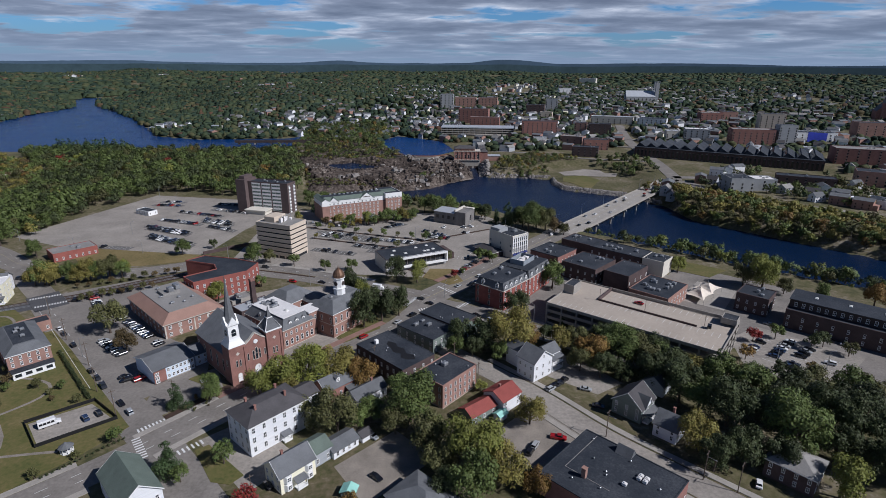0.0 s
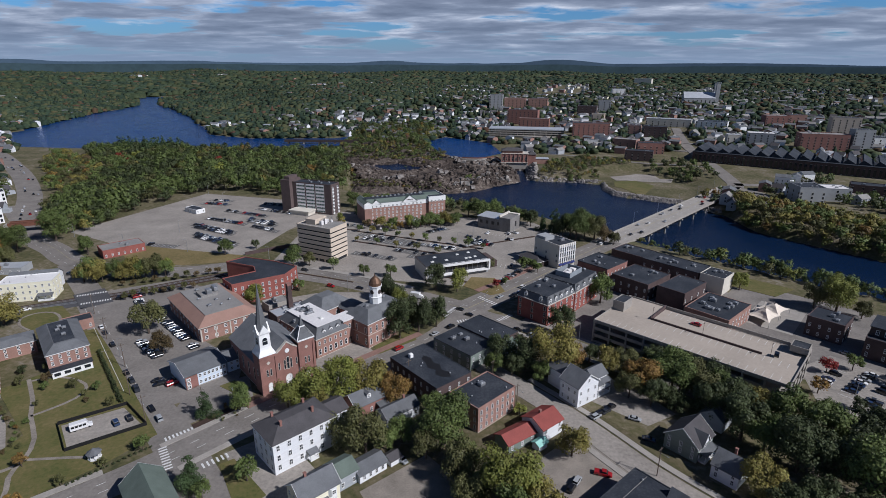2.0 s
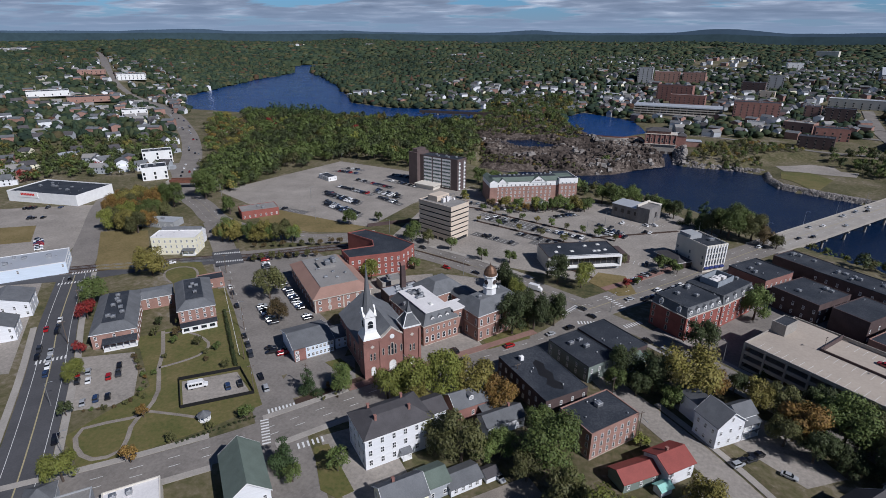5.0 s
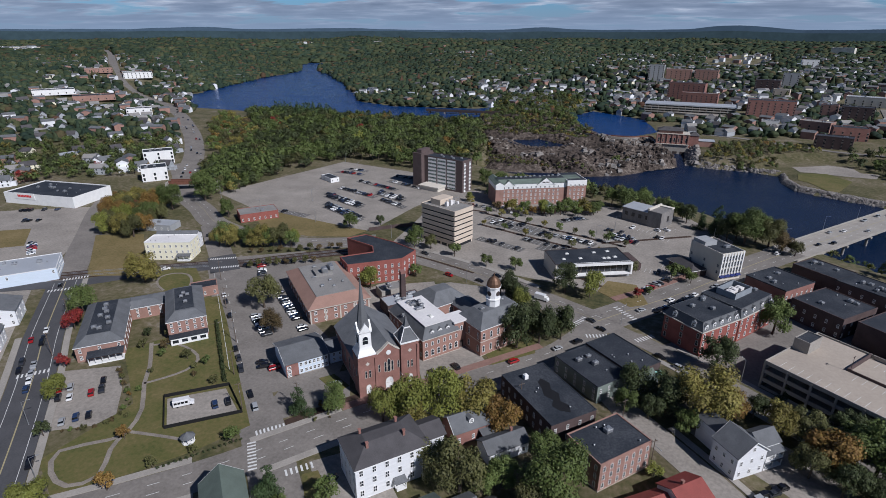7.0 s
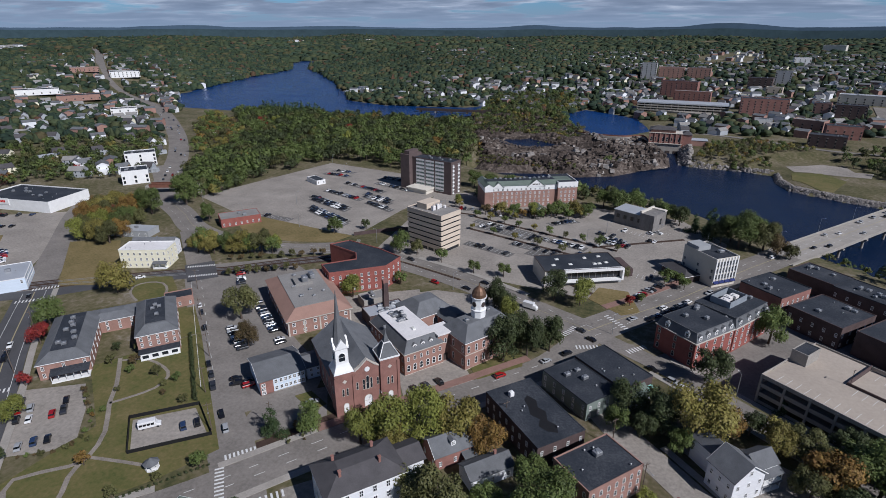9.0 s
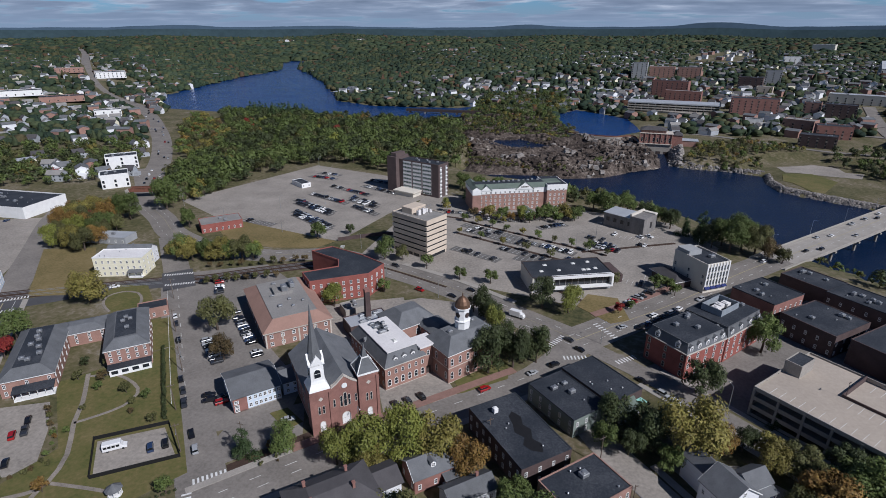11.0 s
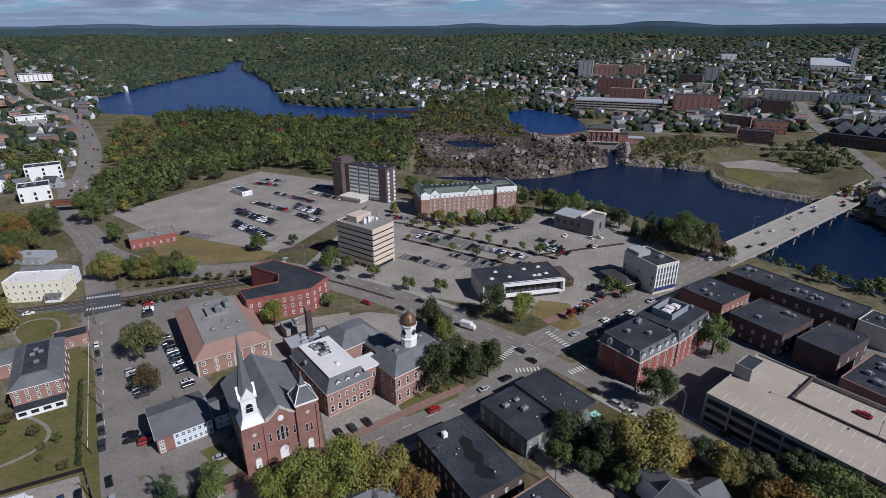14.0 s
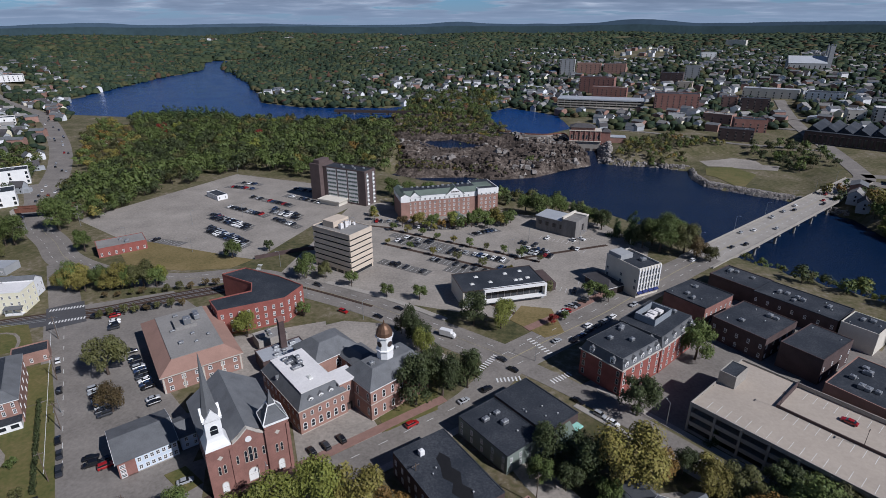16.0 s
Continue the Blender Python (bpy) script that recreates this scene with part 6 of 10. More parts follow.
def cream_building():
    w, d, h = 14.5, 21.6, 14.6
    e = corner_thing("corner_building", "four-storey cream corner building with navy awnings", "building", 45, 331, 39, w, d)
    wall_block(e, w, d, -0.4, h, CREAM_PANEL)
    flat_roof(e, w, d, h, MEMBRANE, lip=0.9, lip_mat=CREAM_PANEL)
    for k in range(8):
        bm = bmesh.new()
        s = -w / 2 + 0.5 + k * (w - 1) / 7
        add_box(bm, s - 0.35, s + 0.35, -d / 2 - 0.35, -d / 2, 3.6, h + 0.6)
        part("fin", bm, WHITE_PAINT, e, "white vertical fin")
        if k < 7:
            for z in (4.2, 7.6, 11.0):
                put_window(e, pose(s + (w - 1) / 14, -d / 2, z), 1.2, 2.6, GREY_PANEL, GLASS)
    for k in range(4):
        s = -w / 2 + 2 + k * 3.5
        bm = bmesh.new()
        add_loft(bm, [[(s - 1.5, -d / 2, 3.3), (s + 1.5, -d / 2, 3.3), (s + 1.5, -d / 2, 2.3), (s - 1.5, -d / 2, 2.3)], [(s - 1.5, -d / 2 - 1.1, 2.4), (s + 1.5, -d / 2 - 1.1, 2.4), (s + 1.5, -d / 2 - 1.1, 2.2), (s - 1.5, -d / 2 - 1.1, 2.2)]])
        part("awning", bm, NAVY, e, "navy blue awning")
    bm = bmesh.new()
    add_box(bm, -w / 2 + 0.6, w / 2 - 6, 2, d / 2 - 0.6, h + 0.1, h + 2.6)
    part("penthouse", bm, GREY_PANEL, e)
    roof_unit(e, 3, -3, h + 0.1, 3.0, 2.0, 1.4)
    bm = bmesh.new()
    add_box(bm, -9, 0, -d / 2 + 8, d / 2 + 4, -0.4, 3.6)
    rw = part("rear_wing", bm, DARK_BROWN, e, "", pose(-w / 2, 0, 0))
    hip_roof(rw, 9.0, 17.6, 3.6, 2.4, SHINGLE_BROWN, -4.5, 6.8, 0.9)
    bm = bmesh.new()
    add_box(bm, -1.2, 0.0, -0.9, 0.9, 9.4, 12.4)
    part("sign_panel", bm, GREY_PANEL, e, "plain grey wall sign", side_pose("l", w, d, -2, 0) @ pose(0, 0.95, 0))
    windows(e, w, d, "l", 3, (4.2, 7.6), 1.2, 1.6, GREY_PANEL)
    bm = bmesh.new()
    add_loft(bm, [ring(0.06, h, 6), ring(0.04, h + 6, 6)])
    part("flagpole", bm, STEEL, e, "", pose(w / 2 - 0.6, d / 2 - 1, 0))
    return e


def mansard_block(x, y, yaw, w, d, h, wall, slope, label, dorm_f, dorm_l, units=True):
    e = corner_thing("mansard_building", label, "building", x, y, yaw, w, d)
    wall_block(e, w, d, -0.4, h, wall)
    bm = bmesh.new()
    add_box(bm, -w / 2 - 0.5, w / 2 + 0.5, -d / 2 - 0.5, d / 2 + 0.5, h - 0.1, h + 0.3)
    part("cornice", bm, STONE_TRIM, e)
    bm = bmesh.new()
    add_loft(bm, [rect(w + 0.4, d + 0.4, h + 0.3), rect(w - 2.4, d - 2.4, h + 3.6), rect(w - 2.0, d - 2.0, h + 3.7), rect(w - 2.0, d - 2.0, h + 4.0)])
    part("mansard_roof", bm, slope, e)
    bm = bmesh.new()
    add_box(bm, -w / 2 + 1.3, w / 2 - 1.3, -d / 2 + 1.3, d / 2 - 1.3, h + 3.95, h + 4.1)
    part("roof", bm, MEMBRANE, e)
    for k in range(dorm_f):
        dormer(e, pose(-w / 2 + (k + 0.5) * w / dorm_f, -d / 2 + 0.1, h + 0.4), 1.9, 2.4, 2.2)
    for k in range(dorm_l):
        dormer(e, side_pose("l", w, d, -d / 2 + (k + 0.5) * d / dorm_l, h + 0.5) @ pose(0, 0.1, 0), 1.9, 2.4, 2.2)
    windows(e, w, d, "f", max(2, int(w / 4.2)), (1.0, 4.4, 7.6)[:max(1, int((h - 1) / 3.2))], 1.3, 2.4, WHITE_PAINT, True)
    windows(e, w, d, "l", max(2, int(d / 4.6)), (1.0, 4.4, 7.6)[:max(1, int((h - 1) / 3.2))], 1.3, 2.4, STONE_TRIM, True)
    if units:
        for k in range(4):
            roof_unit(e, random.uniform(-0.35, 0.35) * w, random.uniform(-0.3, 0.3) * d, h + 4.1)
    return e


def garage():
    w, d, h = 37.0, 78.0, 10.6
    e = corner_thing("parking_garage", "open concrete parking garage with a pale top deck", "parking garage", 112, 191, 52, w, d)
    for z in (3.2, 6.7):
        bm = bmesh.new()
        add_box(bm, -w / 2 + 0.3, w / 2 - 0.3, -d / 2 + 0.3, d / 2 - 0.3, z - 0.35, z)
        part("floor_slab", bm, CONCRETE, e)
    bm = bmesh.new()
    add_box(bm, -w / 2 + 0.3, 0.6, -d / 2 + 0.3, d / 2 - 0.3, h - 0.4, h)
    add_box(bm, 0.6, w / 2 - 0.3, -d / 2 + 0.3, d / 2 - 18, h - 1.4, h - 1.0)
    add_box(bm, 0.6, w / 2 - 0.3, d / 2 - 18, d / 2 - 0.3, h - 0.4, h)
    part("top_deck", bm, DECK, e, "pale tan concrete deck")
    for z in (0.0, 3.2, 6.7, h - 0.4):
        bm = bmesh.new()
        for x0, x1, y0, y1 in ((-w / 2, w / 2, -d / 2, -d / 2 + 0.3), (-w / 2, w / 2, d / 2 - 0.3, d / 2), (-w / 2, -w / 2 + 0.3, -d / 2 + 0.3, d / 2 - 0.3), (w / 2 - 0.3, w / 2, -d / 2 + 0.3, d / 2 - 0.3)):
            add_box(bm, x0, x1, y0, y1, z - 0.4, z + 1.05)
        part("spandrel", bm, CONCRETE, e)
    for k in range(11):
        y = -d / 2 + 0.35 + (d - 0.7) * k / 10
        for x in (-w / 2 + 0.1, w / 2 - 0.1):
            bm = bmesh.new()
            add_box(bm, x - 0.35, x + 0.35, y - 0.35, y + 0.35, -0.4, h)
            part("column", bm, CONCRETE, e)
    for k in range(1, 5):
        for y in (-d / 2 + 0.1, d / 2 - 0.1):
            bm = bmesh.new()
            x = -w / 2 + w * k / 5
            add_box(bm, x - 0.35, x + 0.35, y - 0.35, y + 0.35, -0.4, h)
            part("column", bm, CONCRETE, e)
    bm = bmesh.new()
    add_box(bm, 0.3, 0.6, -d / 2 + 14, d / 2 - 18, h - 1.0, h + 0.9)
    part("ramp_wall", bm, BRICK_DARK, e, "dark ramp wall")
    bm = bmesh.new()
    add_box(bm, 0.6, w / 2, d / 2 - 18.3, d / 2 - 18, h - 1.0, h + 1.0)
    part("ramp_wall", bm, BRICK_DARK, e)
    bm = bmesh.new()
    add_box(bm, -2.3, 2.3, -0.06, 0.06, 0, 0.012)
    line = bpy.data.meshes.new("bay_line")
    bm.to_mesh(line)
    bm.free()
    line.materials.append(PAINT_WHITE)
    for k in range(25):
        y = -d / 2 + 4 + k * 2.9
        shared("bay_line", line, e, pose(-w / 2 + 3.9, y, h))
        if y < d / 2 - 20:
            shared("bay_line", line, e, pose(w / 2 - 3.9, y, h - 1.0))
            shared("bay_line", line, e, pose(-2.4, y, h))
    for sx, sy, sw, sd, sh in ((3.6, d / 2 - 3.0, 9.0, 5.4, 4.2), (w / 2 - 3.5, -d / 2 + 3.5, 6.5, 6.5, 2.2)):
        bm = bmesh.new()
        add_box(bm, sx - sw / 2, sx + sw / 2, sy - sd / 2, sy + sd / 2, h, h + sh)
        s = part("stair_tower", bm, CONCRETE, e)
        bm = bmesh.new()
        add_box(bm, sx - sw / 2 + 0.3, sx + sw / 2 - 0.3, sy - sd / 2 + 0.3, sy + sd / 2 - 0.3, h + sh, h + sh + 0.15)
        part("roof", bm, MEMBRANE, s)
        bm = bmesh.new()
        for a, b, c2, d2 in ((-sw / 2, sw / 2, -sd / 2, -sd / 2 + 0.25), (-sw / 2, sw / 2, sd / 2 - 0.25, sd / 2), (-sw / 2, -sw / 2 + 0.25, -sd / 2 + 0.25, sd / 2 - 0.25), (sw / 2 - 0.25, sw / 2, -sd / 2 + 0.25, sd / 2 - 0.25)):
            add_box(bm, sx + a, sx + b, sy + c2, sy + d2, h + sh, h + sh + 0.5)
        part("parapet", bm, CONCRETE, s)
    for y in (-28, -2, 20):
        bm = bmesh.new()
        add_loft(bm, [ring(0.1, h, 6), ring(0.06, h + 6, 6)])
        add_box(bm, -0.7, 0.7, -0.12, 0.12, h + 5.9, h + 6.05)
        part("lamp_post", bm, DARK_BROWN, e, "", pose(0.5, y, 0))
    return e


def bridge():
    """The road bridge over the river: deck, parapets, girders and piers."""
    a, b = Vector((82, 381)), Vector((252, 590))
    L = (b - a).length
    yaw = math.degrees(math.atan2(b.y - a.y, b.x - a.x))
    e = thing("bridge", "long low concrete road bridge with slender piers", "bridge", pose(a.x, a.y, 0, 0, 0, yaw))
    W = 19.0
    bm = bmesh.new()
    add_box(bm, 0, L, -W / 2, W / 2, -0.9, 0.05)
    part("deck", bm, CONCRETE, e, "pale worn asphalt deck")
    for s in (-1, 1):
        bm = bmesh.new()
        y0, y1 = sorted((s * W / 2, s * (W / 2 - 1.8)))
        add_box(bm, 0, L, y0, y1, 0.05, 0.28)
        part("footway", bm, CONCRETE, e)
        bm = bmesh.new()
        y0, y1 = sorted((s * W / 2, s * (W / 2 + 0.35)))
        add_box(bm, 0, L, y0, y1, -1.2, 1.1)
        part("parapet", bm, CONCRETE, e)
    for y in (-7.5, -4.5, -1.5, 1.5, 4.5, 7.5):
        bm = bmesh.new()
        add_box(bm, 2, L - 2, y - 0.3, y + 0.3, -2.6, -0.9)
        part("girder", bm, STEEL, e)
    n = 9
    for k in range(1, n):
        x = L * k / n
        bm = bmesh.new()
        add_box(bm, x - 0.9, x + 0.9, -W / 2 + 0.3, W / 2 - 0.3, -3.7, -2.6, 0, 0.1)
        pier = part("pier_cap", bm, CONCRETE, e)
        for y in (-7, 0, 7):
            bm = bmesh.new()
            add_loft(bm, [ring(0.85, -15, 10, x, y), ring(0.75, -3.7, 10, x, y)])
            part("pier", bm, CONCRETE, pier)
    bm = bmesh.new()
    for k in range(int(L / 8)):
        add_box(bm, k * 8, k * 8 + 3, -3.8, -3.65, 0.05, 0.065)
        add_box(bm, k * 8, k * 8 + 3, 3.65, 3.8, 0.05, 0.065)
    part("lane_marks", bm, PAINT_WHITE, e)
    bm = bmesh.new()
    add_box(bm, 0, L, -0.25, -0.12, 0.05, 0.065)
    add_box(bm, 0, L, 0.12, 0.25, 0.05, 0.065)
    part("centre_lines", bm, PAINT_YELLOW, e)
    for k in range(6):
        q = a + (b - a) * ((k + 0.5) / 6)
        nrm = Vector((-(b - a).y, (b - a).x)).normalized()
        street_lamp(q.x + nrm.x * (W / 2 + 0.6), q.y + nrm.y * (W / 2 + 0.6), yaw - 90, 10, 0.0, "tall steel lamp on the bridge")
    return e


def porch(parent, m, w, d, h=3.0, mat=None, roof=None):
    """Posts, floor and a shallow roof before a wall; it faces -y."""
    mat = mat or WHITE_PAINT
    bm = bmesh.new()
    add_box(bm, -w / 2, w / 2, -d, 0, 0, 0.5)
    p = part("porch", bm, mat, parent, "", m)
    n = max(2, int(w / 2.4) + 1)
    for k in range(n):
        x = -w / 2 + 0.15 + (w - 0.3) * k / (n - 1)
        bm = bmesh.new()
        add_box(bm, x - 0.09, x + 0.09, -d + 0.05, -d + 0.23, 0.5, h)
        part("post", bm, mat, p)
    bm = bmesh.new()
    a = [(-w / 2 - 0.3, -d - 0.3, h), (w / 2 + 0.3, -d - 0.3, h), (w / 2 + 0.3, 0, h + 0.7), (-w / 2 - 0.3, 0, h + 0.7)]
    add_loft(bm, [a, [(x, y, z + 0.2) for x, y, z in a]])
    part("porch_roof", bm, roof or SHINGLE, p)
    return p

church()
parish_annex()
church_link()
registry()
courthouse()
brown_roof_building()
polygon_block("brick_building", "three-storey bright red brick building with a dark roof", [(-130, 259), (-108, 276), (-106, 289), (-122, 296), (-142, 301), (-149, 292), (-130, 286), (-126, 279), (-139, 267)], 11.6, BRICK_PAINTED, MEMBRANE, (1.2, 4.6, 8.0), faces=(0, 1, 8))
tan_tower()
slab_hotel()
brick_hotel()
modern_office()
river_museum()
cream_building()
mansard_block(31, 252, 49, 23, 18, 10.8, BRICK_PAINTED, SHINGLE, "bright red brick building with a slate mansard", 5, 2)
mb = mansard_block(46.5, 269.5, 54, 26, 20, 10.8, BRICK_PAINTED, SHINGLE, "long red brick building with a slate mansard", 4, 2, False)
# plant well on its roof
for x0, x1, y0, y1 in ((-7, 6, -3.2, -2.9), (-7, 6, 5.0, 5.3), (-7, -6.7, -2.9, 5.0), (5.7, 6, -2.9, 5.0)):
    bm = bmesh.new()
    add_box(bm, x0, x1, y0, y1, 14.9, 17.6)
    part("plant_screen", bm, PALE_SLATE, mb, "pale blue-grey plant screen")
for a, b in ((-3.5, 1.0), (0.0, 1.6), (3.2, 0.8)):
    roof_unit(mb, a, b, 14.9, 2.6, 3.0, 1.9, MEMBRANE_WHITE)
roof_unit(mb, 9.0, -3.0, 14.9)
garage()
bridge()


def tall_chimney():
    e = thing("smokestack", "tall square brick smokestack behind the courthouse", "chimney", pose(-96, 250, 0, 0, 0, 48))
    bm = bmesh.new()
    add_loft(bm, [rect(2.6, 2.6, -0.3), rect(2.0, 2.0, 17.0)])
    part("shaft", bm, BRICK_DARK, e)
    bm = bmesh.new()
    add_loft(bm, [rect(2.3, 2.3, 17.0), rect(2.4, 2.4, 18.2)])
    part("cap", bm, BRICK_BRIGHT, e, "red brick cap")


tall_chimney()
block("boiler_house", "low flat-roofed service wing behind the courthouse", -98, 238, 48, 18, 10, 5.0, BRICK_DARK, METAL_PALE, units=4, vents=3, seed=4)
block("boiler_house", "small service building with rooftop units", -108, 252, 48, 12, 8, 4.0, CONCRETE, MEMBRANE_GREY, units=3, seed=9)

# houses and shops south of the main street
h1 = block("white_house", "grand white clapboard house with a hipped slate roof", -61.2, 142.0, 48, 22, 14, 11.0, WHITE_SIDING, SHINGLE_BROWN, "hip", 3.4, (("f", 6, (1.2, 4.7, 8.2)), ("l", 4, (1.2, 4.7, 8.2))), category="house", ww=1.25, chimneys=((-6, -3, 15.2), (-6, 3, 15.2), (5, -3, 15.2), (5, 3, 15.2)), flat=0.25, wh=2.1)
porch(h1, side_pose("f", 22, 14, 1.5, 0), 3.0, 2.0, 2.6)
bm = bmesh.new()
add_box(bm, 11, 18, -3, 6, -0.3, 8.6)
ell = part("rear_wing", bm, WHITE_SIDING, h1)
gable_roof(ell, 8, 9, 8.6, 2.2, SHINGLE_BROWN, WHITE_SIDING, 14.5, 1.5, 0.3, "x")
h2 = block("bay_house", "cream house with white bay windows and a grey shingle roof", -47, 126, 47, 12, 9, 6.2, CREAM_SIDING, SHINGLE, "gable", 3.4, (("l", 3, (0.9, 3.8)),), category="house", chimneys=((-2, 0.6, 10.6),), trim=WHITE_PAINT)
for s in (-3.6, 3.6):
    for z in (0.6, 3.4):
        bm = bmesh.new()
        add_loft(bm, [[(-1.4, 0, 0), (-0.8, -0.9, 0), (0.8, -0.9, 0), (1.4, 0, 0)], [(-1.4, 0, 2.3), (-0.8, -0.9, 2.3), (0.8, -0.9, 2.3), (1.4, 0, 2.3)]])
        bay = part("bay_window", bm, WHITE_PAINT, h2, "", side_pose("f", 12, 9, s, z))
        put_window(bay, pose(0, -0.9, 0.5), 1.3, 1.5)
porch(h2, side_pose("f", 12, 9, 0, 0), 3.4, 2.2, 2.8)
block("bay_house_extension", "grey gabled rear extension with a lean-to", -40, 137, 47, 7, 8, 5.0, GREY_SIDING, SHINGLE_GREEN, "gable", 2.0, (("f", 2, (1.0,)),), category="house")
block("garage_row", "low white garage with a dark roof", -34.5, 141, 47, 10, 7, 3.0, WHITE_SIDING, SHINGLE, "gable", 1.6, (("f", 4, (0.8,)),), category="garage")
block("shed", "small brown garden shed", -26.5, 149, 47, 4, 4, 2.4, WHITE_SIDING, SHINGLE_BROWN, "gable", 1.2, (), category="shed")
block("shed", "small shed with a green metal roof", -25.5, 124.5, 80, 3.2, 4, 2.2, GREEN_SIDING, VERDIGRIS, "gable", 0.9, (), category="shed")
h3 = block("brick_cottage", "small brick house with a white dormer and dark roof", -43, 171, 46, 13, 9, 5.2, BRICK_BRIGHT, SHINGLE, "gable", 3.2, (("f", 3, (1.2,)), ("l", 2, (1.2,))), category="house", chimneys=((4, 0, 9.4),), trim=WHITE_PAINT)
dormer(h3, pose(0, -3.2, 6.0), 1.6, 1.8, 2.4)
porch(h3, side_pose("f", 13, 9, 4.2, 0), 4.0, 2.4, 3.0)
block("dark_roofed_shop", "low building with a dark gabled roof among trees", -31, 167, 46, 14, 7, 4.4, WHITE_SIDING, SHINGLE, "gable", 2.2, (("f", 3, (1.0,)),), category="house", chimneys=((3, 0.5, 7.6),))
block("grey_hall", "grey-roofed hall with roof vents", -4, 110, 48, 13, 16, 5.4, GREY_SIDING, SHINGLE, "hip", 3.0, (("b", 3, (1.0,)),), vents=0, category="hall")
sh1 = block("flat_roof_shop", "long low building with a patched black roof", -15.4, 181.3, 46, 17.5, 29, 8.2, BRICK_DARK, MEMBRANE, "flat", 0, (("f", 4, (1.2, 4.8)), ("l", 8, (1.2, 4.8))), lip=0.25, lip_mat=MEMBRANE, vents=3, seed=3)
bm = bmesh.new()
add_prism(bm, [(-2, -10), (0.5, -12), (2.2, -9), (1.0, -6), (3.0, -2.5), (2.0, 0.5), (3.6, 3.5), (2.4, 7), (0.2, 5.5), (-0.6, 2.0), (-2.2, -1.5), (-0.8, -4.5), (-3.0, -7)], 8.32, 8.335)
part("roof_patch", bm, BLACK_MESH, sh1, "dark ponding stain on the roof")
roof_unit(sh1, -2.5, 9, 8.3, 1.5, 1.5, 1.8, WHITE_PAINT)
block("brick_apartments", "three-storey brick block with arched windows and a black roof", 0.2, 168.3, 49, 20, 14, 9.5, BRICK_BROWN, MEMBRANE, "flat", 0, (("f", 7, (0.9, 3.8, 6.7)), ("l", 4, (0.9, 3.8, 6.7))), lip=0.4, vents=4, units=1, seed=5, arch=True, ww=1.1, wh=1.9, base=STONE_TRIM)
block("corner_shop", "two-storey dark building with a black flat roof", -4, 208, 50, 15, 22, 6.8, GREEN_SIDING, MEMBRANE, "flat", 0, (("f", 4, (1.0, 3.8)), ("l", 5, (1.0, 3.8))), lip=0.3, lip_mat=MEMBRANE, units=3, vents=3, seed=6)
sh2 = block("corner_shop", "dark-roofed corner building with a sloping shingle front", 6.5, 219.5, 50, 15, 23, 7.4, BRICK_DARK, MEMBRANE, "flat", 0, (("b", 4, (1.0,)), ("l", 5, (1.0, 4.2))), lip=0.35, lip_mat=MEMBRANE, vents=5, seed=7)
bm = bmesh.new()
a = [(-9.5, -11.5, 6.2), (3.5, -11.5, 6.2), (3.5, -15.0, 3.0), (-9.5, -15.0, 3.0)]
add_loft(bm, [a, [(x, y, z + 0.25) for x, y, z in a]])
bmesh.ops.recalc_face_normals(bm, faces=bm.faces)
part("lean_to_roof", bm, SHINGLE_GREEN, sh2, "grey shingle lean-to roof")
bm = bmesh.new()
add_box(bm, -9.3, 3.3, -14.8, -11.5, -0.3, 3.0)
part("lean_to", bm, GREY_SIDING, sh2)
bm = bmesh.new()
add_box(bm, 3.6, 7.3, -14.2, -11.5, 3.6, 4.2, 0, 0.1)
part("bay_roof", bm, VERDIGRIS, sh2, "pale green copper bay roof")
h4 = block("white_gabled_house", "tall white clapboard house with a grey gabled roof", 36.4, 186.1, 40, 11, 9, 8.5, WHITE_SIDING, SHINGLE, "gable", 4.0, (("f", 3, (1.2, 5.0)), ("l", 3, (1.2, 5.0))), along="y", category="house", trim=WHITE_PAINT, ww=0.9, wh=1.6)
put_window(h4, side_pose("f", 11, 9, 0, 9.1), 0.9, 1.5)
bm = bmesh.new()
add_box(bm, 5.5, 13, -2.5, 4.5, -0.3, 7.4)
wg = part("side_wing", bm, WHITE_SIDING, h4)
gable_roof(wg, 8, 7, 7.4, 2.6, SHINGLE, WHITE_SIDING, 9.2, 1.0, 0.3, "x")
for k in range(2):
    porch(wg, pose(9.5, -2.5, 2.9 * k), 7.0, 2.0, 2.7)
bm = bmesh.new()
add_box(bm, -2.0, 4.5, 4.5, 14, -0.3, 7.8)
wb = part("rear_wing", bm, WHITE_SIDING, h4)
gable_roof(wb, 6.5, 9.5, 7.8, 2.8, SHINGLE, WHITE_SIDING, 1.25, 9.25, 0.3, "y")
block("red_roofed_house", "house with a bright red metal roof", 22, 165, 44, 10, 9.5, 5.4, WHITE_SIDING, SHINGLE_RED, "gable", 2.4, (("f", 2, (1.0, 3.2)), ("r", 2, (1.2,))), category="house", chimneys=((-1, 0.5, 8.6),))
block("red_roofed_house", "low wing with a red metal roof and green shed", 10.5, 158.5, 40, 12, 7, 3.6, GREEN_SIDING, SHINGLE_RED, "gable", 1.9, (("f", 3, (0.9,)),), category="house")
block("awning_shed", "small lean-to with a pale green roof", 20.5, 160.5, 44, 4, 3, 2.4, WHITE_SIDING, VERDIGRIS, "gable", 0.8, (), category="shed")
hb = block("flat_roof_hall", "large hall with a black membrane roof and brick chimney", 52, 105, 46, 27.6, 33, 7.0, BRICK_BRIGHT, MEMBRANE, "flat", 0, (("f", 5, (1.0,)), ("r", 6, (1.0,))), lip=0.3, lip_mat=MEMBRANE, vents=9, seed=11)
